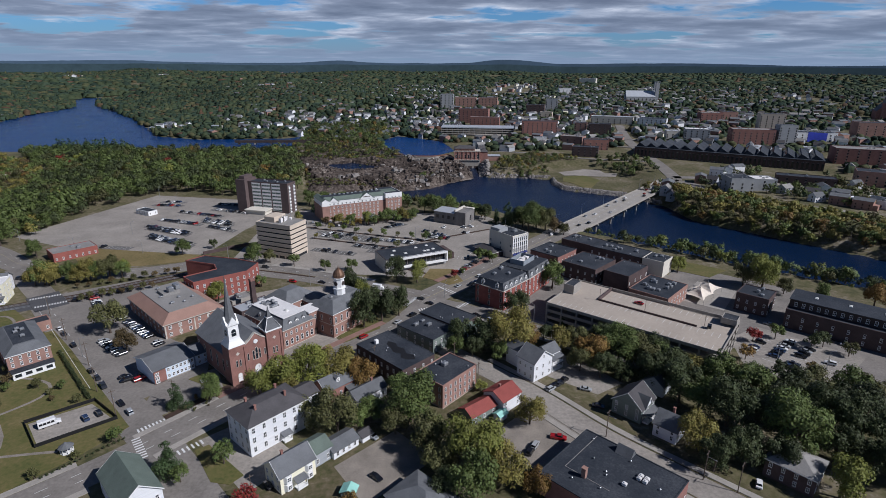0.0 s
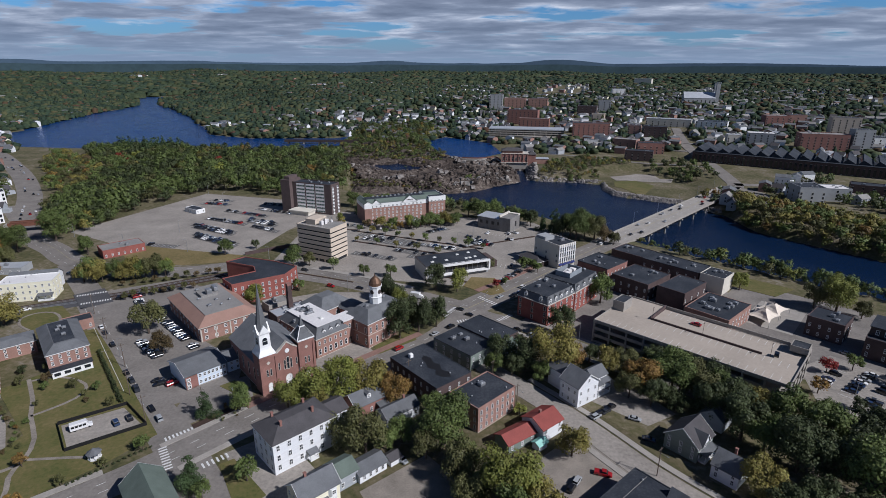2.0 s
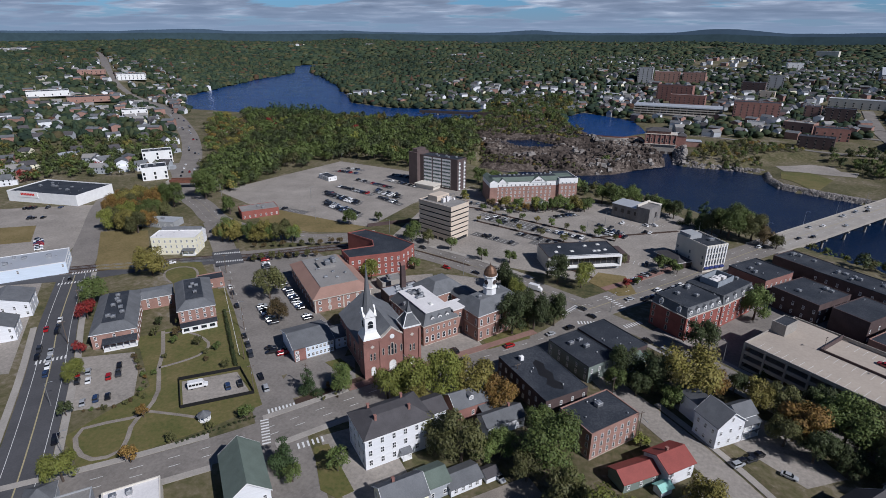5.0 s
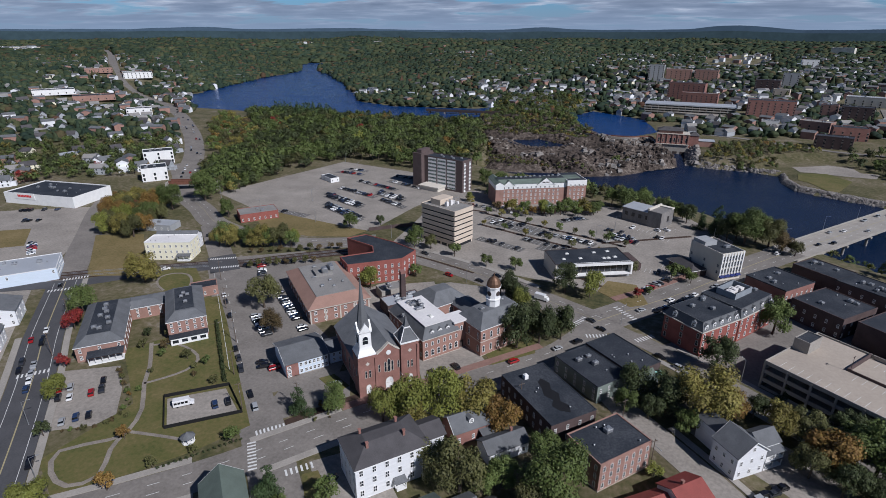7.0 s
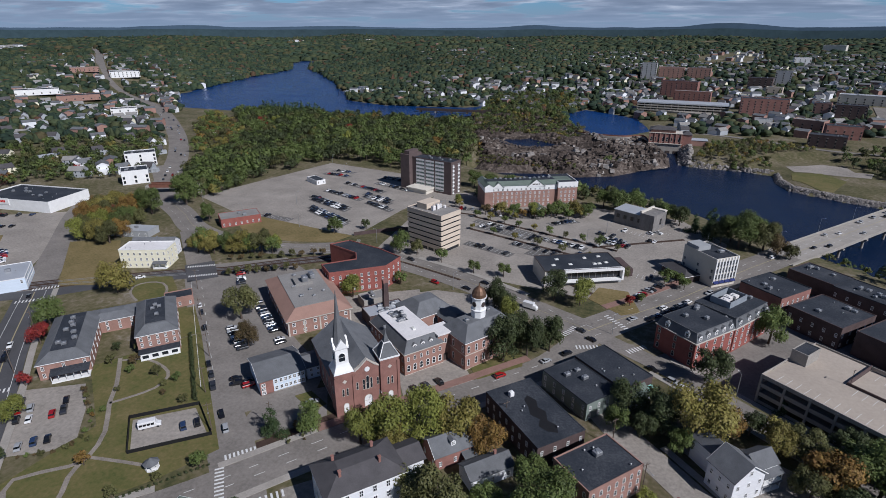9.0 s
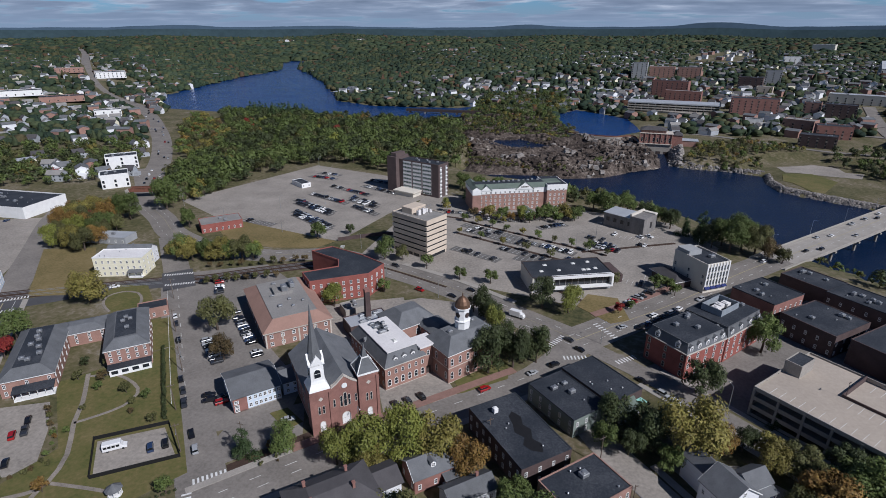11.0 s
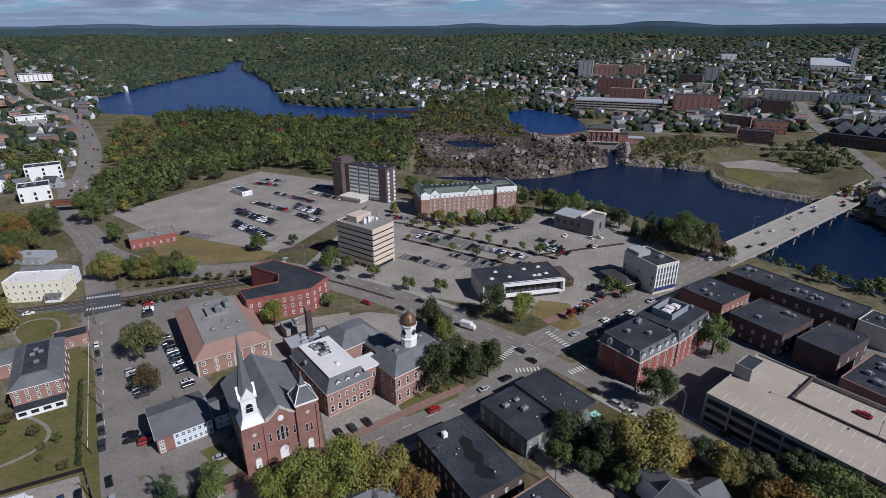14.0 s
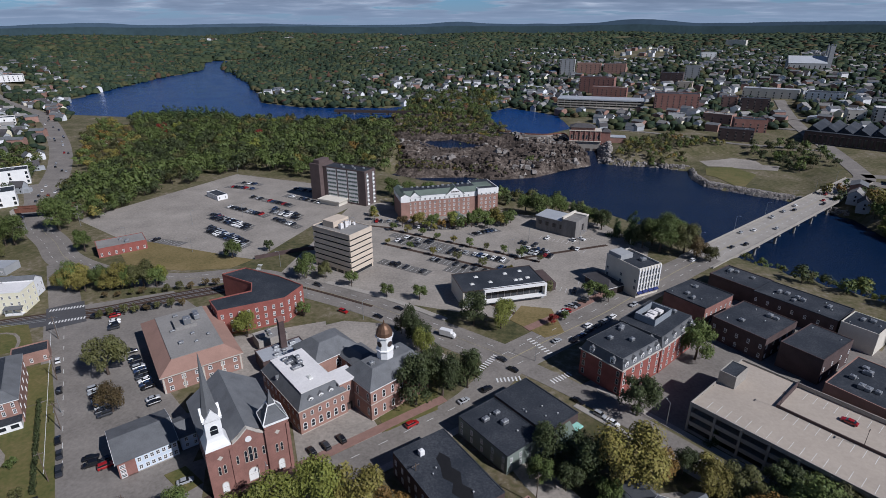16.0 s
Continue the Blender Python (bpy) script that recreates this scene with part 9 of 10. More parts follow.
def boulders(name, pts, rmin, rmax, mat, label, seed):
    r = np.random.RandomState(seed)
    V, F = [], []
    base = [(0.62, 0.5, 0.62), (-0.55, 0.62, 0.5), (-0.62, -0.5, 0.66), (0.5, -0.62, 0.55), (1.0, 0.75, -0.6), (-0.8, 1.0, -0.6), (-1.0, -0.75, -0.6), (0.8, -1.0, -0.6)]
    tri = [(0, 1, 2), (0, 2, 3), (4, 5, 1), (4, 1, 0), (5, 6, 2), (5, 2, 1), (6, 7, 3), (6, 3, 2), (7, 4, 0), (7, 0, 3)]
    for x, y, z in pts:
        s = r.uniform(rmin, rmax)
        b = len(V)
        a = r.rand() * 6.28
        for p in base:
            q = np.array(p) * r.uniform(0.6, 1.25, 3)
            V.append((x + s * (q[0] * math.cos(a) - q[1] * math.sin(a)), y + s * (q[0] * math.sin(a) + q[1] * math.cos(a)), z + s * 0.7 * q[2]))
        F += [tuple(b + i for i in t) for t in tri]
    ob = mesh_object(name, V, F, mat)
    return tagged(ob, label, "stones", kind="stuff")


def bank_points(line, n, spread, seed):
    r = np.random.RandomState(seed)
    out = []
    for (ax, ay), (bx, by) in zip(line, line[1:]):
        ln = math.hypot(bx - ax, by - ay)
        for k in range(int(n * ln / 10)):
            s, o = r.rand(), r.uniform(-spread, spread)
            x, y = ax + (bx - ax) * s - (by - ay) / ln * o, ay + (by - ay) * s + (bx - ax) / ln * o
            out.append((x, y))
    z = land_height(np.array([p[0] for p in out]), np.array([p[1] for p in out]))
    return [(x, y, float(zz)) for (x, y), zz in zip(out, z)]


boulders("riprap", bank_points([(127, 634), (125, 606), (131, 582), (151, 568), (166, 560), (190, 548), (212, 512)], 105, 4, 5), 0.8, 1.6, RIPRAP, "bank of loose grey riprap stones round the far park", 5)
boulders("riprap", bank_points([(50, 650), (66, 641), (92, 641), (127, 634)], 34, 6, 6), 0.8, 2.4, RIPRAP, "rocky far shore below the powerhouse", 6)
boulders("riprap", [(x, y, float(ledge_height(np.array(x), np.array(y))) + 0.4) for x, y, z in bank_points([(-150, 590), (-80, 584), (-49, 580), (-16, 598), (3, 624), (20, 640), (18, 680), (8, 716)], 22, 9, 16) + bank_points([(-190, 660), (-120, 640), (-60, 650), (0, 660)], 14, 30, 18) + bank_points([(-230, 830), (-150, 800), (-60, 740), (0, 730)], 8, 14, 19)], 0.9, 2.8, ROCK, "broken boulders at the foot of the ledges", 16)
boulders("riprap", [(x, y, z + 3) for x, y, z in bank_points([(50, 648), (52, 690), (52, 730)], 40, 5, 17)], 1.2, 3.4, RIPRAP, "boulders beside the tailrace", 17)
wood("wood", scatter([(-165, 800), (-130, 772), (-92, 762), (-76, 790), (-96, 850), (-112, 884), (-160, 862)], 6.5, 24, 2.8, 5.2), "bushy trees beside the pool in early autumn colour", 55, {"g": 4, "o": 3, "y": 1.2, "a": 0.6, "d": 2}, 170, 0.15)
LEDGE_POOL = [(-158, 640), (-155, 706), (-122, 724), (-80, 698), (-64, 672), (-66, 632), (-110, 630)]
rock_spots = [(x, y) for x, y, _ in scatter(LEDGES, 6.4, 25, 1, 2) if inside_by(np.array(x), np.array(y), LEDGE_POOL) < 0 and (y < 712 or x > -60 or noise.noise((x / 20, y / 20, 6.0)) > 0.25)]
wood("wood", scatter([(-206, 752), (-176, 716), (-125, 730), (-86, 712), (-62, 752), (-62, 792), (-128, 866), (-236, 842)], 6.0, 31, 1.6, 3.8), "green and yellow brush on the island above the ledges", 49, {"g": 4, "o": 4, "y": 2, "d": 1}, 60, 0.24, ground=ledge_height)
boulders("boulders", [(x, y, float(ledge_height(np.array(x), np.array(y))) + 0.6) for x, y in rock_spots if noise.noise((x / 30, y / 22, 3.0)) > -0.05], 1.2, 4.2, ROCK, "broken blocks of dark ledge rock", 26)
boulders("boulders", [(x, y, float(ledge_height(np.array(x), np.array(y))) + 0.5) for x, y in rock_spots if noise.noise((x / 40, y / 16, 9.0)) > 0.22], 1.6, 4.4, RIPRAP, "pale weathered slabs of ledge rock", 27)
boulders("riprap", bank_points([(163, 370), (194, 341), (262, 292)], 14, 4, 7), 0.5, 1.2, RIPRAP, "stones along the near shore", 7)


def powerhouse():
    e = corner_thing("powerhouse", "old brick powerhouse with arches beside the dam", "powerhouse", 14, 706, 0, 34, 20, -6)
    wall_block(e, 34, 20, -6, 8, CONCRETE)
    bm = bmesh.new()
    add_box(bm, -17, 17, -9.6, 9.6, 8, 19)
    part("upper_wall", bm, BRICK_BRIGHT, e, "brick upper storey")
    bm = bmesh.new()
    add_box(bm, -17.6, 17.6, -10.2, 10.2, 18.9, 19.4)
    part("cornice", bm, STONE_TRIM, e)
    bm = bmesh.new()
    add_box(bm, -16, 10, -7.5, 9.0, 19.4, 22.4)
    part("attic", bm, BRICK_BROWN, e)
    bm = bmesh.new()
    add_loft(bm, [rect(28.5, 19, 22.4, -3, 0.7), rect(14, 4, 25.4, -3, 0.7)])
    part("roof", bm, SHINGLE_BROWN, e, "low dark brown hipped roof")
    bm = bmesh.new()
    add_box(bm, -17.5, 17.5, -11.4, -9.6, 7.6, 8.2)
    part("walkway", bm, STONE_TRIM, e)
    for k in range(7):
        bm = bmesh.new()
        add_box(bm, -16.6 + 5.5 * k - 0.5, -16.6 + 5.5 * k + 0.5, -10.4, -9.5, 8.2, 18.9)
        part("pilaster", bm, BRICK_BROWN, e)
    for k in range(4):
        bm = bmesh.new()
        add_prism(bm, [(-2.4, 0), (2.4, 0), (2.4, 0.3), (-2.4, 0.3)], 0, 5)
        part("sluice", bm, DARK_BROWN, e, "dark sluice arch", pose(-12 + 8 * k, -10.2, -5))
    for k in range(8):
        put_window(e, pose(-14.5 + 4.1 * k, -9.6, 10), 2.0, 5.0, STONE_TRIM, GLASS, True)
    bm = bmesh.new()
    add_box(bm, 17, 27, -7, 8, -6, 18)
    t = part("east_tower", bm, BRICK_RED, e)
    bm = bmesh.new()
    add_loft(bm, [rect(11.4, 16.4, 18, 22, 0.5), rect(3, 7, 21, 22, 0.5)])
    part("roof", bm, SHINGLE_BROWN, t)
    bm = bmesh.new()
    add_box(bm, 27, 44, -4, 10, -4, 12)
    w = part("east_wing", bm, BRICK_BROWN, e)
    bm = bmesh.new()
    add_box(bm, 26.6, 44.4, -4.4, 10.4, 12, 12.4)
    part("roof", bm, METAL_PALE, w)


powerhouse()


def dam():
    e = thing("dam", "low curved concrete dam with rusty flashboards", "dam", pose(0, 0, 0))
    line = smooth_line([(-70, 754), (-45, 744), (-15, 742), (8, 752), (16, 712)], 4)
    bm = bmesh.new()
    rings = []
    for i, p in enumerate(line):
        n = (line[min(i + 1, len(line) - 1)] - line[max(i - 1, 0)]).normalized()
        n = Vector((-n.y, n.x)) * 1.4
        rings.append([(p.x - n.x, p.y - n.y, -8), (p.x + n.x, p.y + n.y, -8), (p.x + n.x, p.y + n.y, 0.2), (p.x - n.x, p.y - n.y, 0.2)])
    add_loft(bm, rings)
    bmesh.ops.recalc_face_normals(bm, faces=bm.faces)
    part("wall", bm, CONCRETE, e)
    bm = bmesh.new()
    rings = []
    for i, p in enumerate(line):
        n = (line[min(i + 1, len(line) - 1)] - line[max(i - 1, 0)]).normalized()
        n = Vector((-n.y, n.x)) * 0.2
        rings.append([(p.x - n.x, p.y - n.y, 0.2), (p.x + n.x, p.y + n.y, 0.2), (p.x + n.x, p.y + n.y, 1.8), (p.x - n.x, p.y - n.y, 1.8)])
    add_loft(bm, rings)
    bmesh.ops.recalc_face_normals(bm, faces=bm.faces)
    part("flashboard", bm, RUST, e, "rust-brown flashboards")


dam()


def rail_bridge():
    a, b = Vector((-330, 860)), Vector((-205, 868))
    e = thing("rail_bridge", "rusty steel girder railway bridge above the falls", "bridge", pose(a.x, a.y, 4, 0, 0, math.degrees(math.atan2(b.y - a.y, b.x - a.x))))
    L = (b - a).length
    for s in (-2.6, 2.6):
        bm = bmesh.new()
        add_box(bm, 0, L, s - 0.3, s + 0.3, -2.4, 1.2)
        for k in range(int(L / 3)):
            add_box(bm, 3 * k, 3 * k + 0.3, s - 0.5, s + 0.5, -2.4, 1.2)
        part("girder", bm, DARK_BROWN, e)
    bm = bmesh.new()
    add_box(bm, 0, L, -2.3, 2.3, -0.6, -0.1)
    part("track", bm, WOOD_POLE, e)
    for k in range(5):
        bm = bmesh.new()
        add_loft(bm, [rect(2.6, 7, -9, 6 + k * L / 5, 0), rect(2.0, 6, -2.4, 6 + k * L / 5, 0)])
        part("pier", bm, ROCK, e)


rail_bridge()

sheet("lawn", [(142, 634), (168, 642), (182, 617), (160, 572), (153, 572), (144, 600), (137, 606)], -5.35, GRASS, "green lawn above the riprap in the far park", "lawn", 1.2)
sheet("parking_lot", [(143, 663), (163, 673), (179, 684), (198, 676), (199, 657), (214, 656), (206, 636), (181, 637), (158, 643), (146, 642)], -5.42, LOT, "pale lot in the far park", "parking lot", 1.0)
for pts, wd, label in (([(250, 586), (262, 604), (272, 669), (282, 760), (292, 858), (320, 1000)], 16, "street climbing into the far town"), ([(254, 590), (268, 560), (262, 520), (272, 488), (304, 456), (354, 413), (430, 350)], 14, "far river street"), ([(262, 606), (300, 600), (360, 566), (430, 530), (520, 470)], 13, "street past the saw-toothed mill"),
                       ([(270, 700), (230, 716), (190, 728), (120, 776), (60, 800)], 8, "lane through the far park"), ([(60, 830), (180, 850), (300, 800)], 12, "far town street"), ([(130, 880), (260, 890), (420, 780), (520, 740)], 12, "far town street")):
    ribbon("road", pts, wd, 0.3, ASPHALT, label, "road", 0.6, follow=True)
for pts in ([(285, 566), (350, 548), (372, 572), (300, 600)], [(284, 470), (340, 440), (356, 462), (300, 496)], [(-80, 995), (0, 985), (110, 940), (100, 990), (-60, 1020)]):
    zz = max(float(land_height(x, y)) for x, y in pts) + 0.4
    sheet("parking_lot", pts, zz, LOT, "far town parking lot", "parking lot", 3.0)



def rail_overpass():
    """Short plate-girder span over the arterial road."""
    a, b = Vector((-354, 366)), Vector((-322, 382))
    e = thing("rail_overpass", "rust-brown plate girder railway bridge over the road", "bridge", pose(a.x, a.y, 6.4, 0, 0, math.degrees(math.atan2(b.y - a.y, b.x - a.x))))
    L = (b - a).length
    for s in (-2.8, 2.8):
        bm = bmesh.new()
        add_box(bm, 0, L, s - 0.12, s + 0.12, -1.6, 1.4)
        add_box(bm, 0, L, s - 0.4, s + 0.4, 1.4, 1.55)
        for k in range(int(L / 2.4) + 1):
            add_box(bm, 2.4 * k, 2.4 * k + 0.2, s - 0.34, s + 0.34, -1.6, 1.4)
        part("girder", bm, RUST, e)
    bm = bmesh.new()
    add_box(bm, 0, L, -2.6, 2.6, -0.9, -0.4)
    part("track", bm, WOOD_POLE, e)
    for x in (-1.2, L + 1.2):
        bm = bmesh.new()
        add_loft(bm, [rect(3.2, 8.4, -6.8, x, 0), rect(2.6, 7.6, 0.2, x, 0)])
        part("abutment", bm, CONCRETE, e)


rail_overpass()

# the larger buildings of the far town
FAR_WALL = {"bright": BRICK_BRIGHT, "brown": BRICK_BROWN, "dark": BRICK_DARK, "white": WHITE_PAINT, "cream": CREAM_PANEL, "grey": GREY_PANEL, "tan": TAN_PANEL, "deck": CONCRETE}
FAR_WORD = {"bright": "red brick mill building in the far town", "brown": "brown brick block in the far town", "dark": "dark brick block in the far town", "white": "white flat-roofed building in the far town", "cream": "cream masonry block in the far town", "grey": "grey masonry block in the far town", "tan": "tan masonry block in the far town"}
FAR_A = [
    ("bright", 137, 954, -5, 60, 25, 24), ("white", 145, 878, -10, 21, 12, 8), ("dark", 177, 746, -18, 35, 18, 13), ("bright", 206, 796, -7, 35, 20, 15),
    ("brown", 180, 840, -30, 34, 20, 15), ("dark", 244, 923, -17, 36, 20, 19), ("brown", 224, 940, -18, 20, 18, 19), ("cream", 275, 1029, -22, 75, 22, 15),
    ("white", 349, 993, -26, 49, 30, 12),
]
FAR_B = [
    ("bright", 30, 1114, -15, 60, 20, 28), ("bright", 51, 1072, -13, 57, 14, 18), ("grey", -7, 1273, -5, 29, 25, 30), ("brown", 79, 1275, -10, 43, 20, 20),
    ("brown", 26, 1282, -8, 48, 20, 21), ("dark", 172, 1162, -15, 38, 22, 20), ("grey", 219, 1195, -12, 25, 18, 24), ("tan", 193, 1109, -17, 24, 14, 14),
    ("white", 325, 1581, -6, 34, 25, 18), ("cream", 534, 2223, -23, 63, 40, 30),
]
FAR_C = [
    ("bright", 467, 1001, -7, 37, 25, 18), ("brown", 506, 1002, -8, 26, 25, 18), ("tan", 519, 904, -17, 37, 25, 28), ("bright", 426, 805, -11, 58, 25, 22),
    ("grey", 487, 793, -8, 24, 18, 28), ("white", 525, 814, -9, 57, 30, 13), ("bright", 487, 671, -21, 70, 30, 19), ("brown", 436, 563, -31, 60, 25, 15),
    ("grey", 285, 525, -4, 22, 25, 15),
]
FAR_D = [
    ("grey", 313, 538, -6, 24, 20, 12), ("dark", 360, 576, -27, 55, 18, 9), ("grey", 367, 832, -18, 35, 22, 20), ("cream", 346, 848, -12, 19, 20, 15),
    ("brown", 627, 830, -13, 70, 25, 22), ("white", 382, 477, -50, 26, 20, 7), ("white", -444, 423, 48, 26, 16, 12), ("white", -394, 375, 49, 20, 18, 11),
    ("white", -1111, 982, 49, 59, 40, 12), ("white", -975, 685, 55, 62, 30, 8), ("brown", -900, 699, 52, 62, 30, 8), ("white", -719, 644, 49, 34, 18, 9), ("brown", -1187, 950, 52, 55, 25, 9),
]
seed = 100
for c, x, y, yaw, w, d, h in FAR_A + FAR_B + FAR_C + FAR_D:
    seed += 1
    zc = float(land_height(x, y))
    near = math.hypot(x, y) < 1650
    rows = tuple(1.4 + 3.6 * k for k in range(int((h - 1) / 3.6)))
    win = (("f", max(3, int(w / 7)), rows),) + ((("l", max(2, int(d / 8)), rows),) if x > 150 and y < 850 else ()) if near and w < 62 else (("f", max(3, int(w / 9)), rows),) if near else ()
    roof = {"white": MEMBRANE if near else MEMBRANE_GREY, "grey": MEMBRANE_WHITE if seed % 2 else MEMBRANE, "cream": METAL_PALE}.get(c, MEMBRANE if seed % 3 else MEMBRANE_GREY)
    block("town_building", FAR_WORD[c], x, y, yaw, w, d, h, FAR_WALL[c], roof, "flat", 0, win, z=zc - 0.2, lip=0.7, units=3, seed=seed, category="building", ww=1.6, wh=2.2, style="far")


def parking_deck():
    zc = float(land_height(0, 976))
    e = corner_thing("parking_deck", "long pale open parking deck in the far town", "parking deck", -5, 976, -5, 130, 40, zc)
    for k in range(4):
        bm = bmesh.new()
        add_box(bm, -65, 65, -20, 20, 3.6 * k + 2.4, 3.6 * k + 4.0)
        part("deck", bm, CONCRETE if k < 3 else METAL_PALE, e)
    for k in range(14):
        bm = bmesh.new()
        add_box(bm, -64 + 9.8 * k, -63 + 9.8 * k, -19.5, 19.5, -2, 13)
        part("column", bm, CONCRETE, e)


parking_deck()


def sawtooth_mill():
    L, D, h = 245.0, 70.0, 13.0
    a, b = Vector((262, 742)), Vector((447, 629))
    yaw = math.degrees(math.atan2(b.y - a.y, b.x - a.x))
    L = (b - a).length
    e = corner_thing("sawtooth_mill", "long dark mill with a saw-toothed roof", "mill", a.x, a.y, yaw, L, D, 2.0)
    wall_block(e, L, D, -6, h, BRICK_DARK)
    n = 15
    t = L / n
    for k in range(n):
        x0 = -L / 2 + k * t
        bm = bmesh.new()
        q = [(x0, h), (x0 + t, h), (x0 + t * 0.30, h + 6.0)]
        add_loft(bm, [[(x, -D / 2 + 6, z) for x, z in q], [(x, D / 2 - 1, z) for x, z in q]])
        bmesh.ops.recalc_face_normals(bm, faces=bm.faces)
        part("roof_tooth", bm, MEMBRANE, e)
        bm = bmesh.new()
        q2 = [(x0 + t * 0.02 - 0.12, h + 0.6), (x0 + t * 0.27 - 0.12, h + 5.2)]
        bm.faces.new([bm.verts.new(p) for p in ((q2[0][0], -D / 2 + 7, q2[0][1]), (q2[1][0], -D / 2 + 7, q2[1][1]), (q2[1][0], D / 2 - 2, q2[1][1]), (q2[0][0], D / 2 - 2, q2[0][1]))])
        part("skylight", bm, GLASS, e)
    for k in range(int(L / 5)):
        x = -L / 2 + 2.5 + 5 * k
        bm = bmesh.new()
        add_box(bm, x - 0.7, x + 0.7, -D / 2 - 0.5, -D / 2, -2, h - 0.6)
        part("pilaster", bm, BRICK_DARK, e)
        put_window(e, pose(x + 2.5, -D / 2, 2.0), 2.4, 8.0, style="far")
    bm = bmesh.new()
    add_box(bm, -L / 2 - 0.4, L / 2 + 0.4, -D / 2 - 0.7, -D / 2 + 6, h, h + 0.5)
    part("eave_board", bm, MEMBRANE, e)


sawtooth_mill()


def cathedral():
    zc = float(land_height(470, 1340))
    e = corner_thing("cathedral", "large grey stone church with twin towers", "church", 435, 1330, -6, 66, 26, zc)
    wall_block(e, 66, 26, -3, 15, GREY_PANEL)
    gable_roof(e, 66, 26, 15, 13, METAL_PALE, GREY_PANEL)
    for s in (-8, 8):
        bm = bmesh.new()
        add_box(bm, 33, 41, s - 3.5, s + 3.5, -3, 46)
        for k in (-1, 1):
            add_box(bm, 37 + k * 3.6, 37 + k * 3.6 + 0.8, s - 3.2, s + 3.2, 46, 50)
        part("tower", bm, GREY_PANEL, e)
    windows(e, 66, 26, "f", 8, (3.0,), 2.4, 8.0, STONE_TRIM, True)


cathedral()


def brick_spire_church():
    zc = float(land_height(780, 980))
    e = thing("spire_church", "red brick church with a tall spire in the far town", "church", pose(775, 975, zc, 0, 0, -30))
    wall_block(e, 22, 46, -3, 16, BRICK_RED, 0, 20)
    gable_roof(e, 22, 46, 16, 12, SHINGLE, BRICK_RED, 0, 20, 0.5, "y")
    bm = bmesh.new()
    add_box(bm, -5, 5, -8, 2, -3, 30)
    t = part("tower", bm, BRICK_RED, e)
    bm = bmesh.new()
    add_loft(bm, [rect(10.5, 10.5, 30, 0, -3), rect(0.4, 0.4, 55, 0, -3)])
    part("spire", bm, SHINGLE, t)


brick_spire_church()


def tarp():
    zc = float(land_height(545, 815))
    ob = thing("tarpaulin", "bright blue tarpaulin over scaffolding", "tarpaulin", pose(552, 806, zc, 0, 0, -9))
    bm = bmesh.new()
    add_loft(bm, [[(-13, 0, 0), (13, 0, 0), (13, 0, 13), (-13, 0, 14)], [(-13, 0.4, 0), (13, 0.4, 0), (13, 0.4, 13), (-13, 0.4, 14)]])
    bmesh.ops.subdivide_edges(bm, edges=bm.edges[:], cuts=3)
    for v in bm.verts:
        v.co.y -= 0.8 * abs(math.sin(v.co.x * 0.6 + v.co.z))
    part("sheet", bm, BLUE_TARP, ob)


tarp()

# ---- far houses: the nearest as things, the rest as one mass ----


def house_proto(w, d, h, rh, wall, roof, plain=False):
    bm = bmesh.new()
    add_box(bm, -w / 2, w / 2, -d / 2, d / 2, -2, h)
    v = [bm.verts.new(p) for p in ((-w / 2, -d / 2, h), (-w / 2, d / 2, h), (-w / 2, 0, h + rh), (w / 2, -d / 2, h), (w / 2, d / 2, h), (w / 2, 0, h + rh))]
    bm.faces.new((v[1], v[0], v[2]))
    bm.faces.new((v[3], v[4], v[5]))
    if not plain:
        add_box(bm, w / 2, w / 2 + 3.5, -d / 2 + 1, d / 2 - 1.5, -2, h * 0.6)
    for k in range(0 if plain else 3):
        for z in ((1.0, 3.8) if h > 5 else (1.0,)):
            x = -w / 2 + w * (k + 0.5) / 3
            add_box(bm, x - 0.5, x + 0.5, -d / 2 - 0.05, -d / 2, z, z + 1.5, 1)
    for z in () if plain else ((1.0, 3.8) if h > 5 else (1.0,)):
        add_box(bm, -w / 2 - 0.05, -w / 2, -1.0, 0.2, z, z + 1.5, 1)
    wm = bpy.data.meshes.new("wall")
    bm.to_mesh(wm)
    bm.free()
    wm.materials.append(wall)
    wm.materials.append(GLASS)
    bm = bmesh.new()
    k = rh / (d / 2)
    for s in (-1, 1):
        a = [(-w / 2 - 0.4, 0, h + rh), (w / 2 + 0.4, 0, h + rh), (w / 2 + 0.4, s * (d / 2 + 0.4), h - k * 0.4), (-w / 2 - 0.4, s * (d / 2 + 0.4), h - k * 0.4)]
        if plain:
            bm.faces.new([bm.verts.new(q) for q in a])
        else:
            add_loft(bm, [a, [(x, y, z + 0.2) for x, y, z in a]])
    bmesh.ops.recalc_face_normals(bm, faces=bm.faces)
    rm = bpy.data.meshes.new("roof")
    bm.to_mesh(rm)
    bm.free()
    rm.materials.append(roof)
    return wm, rm


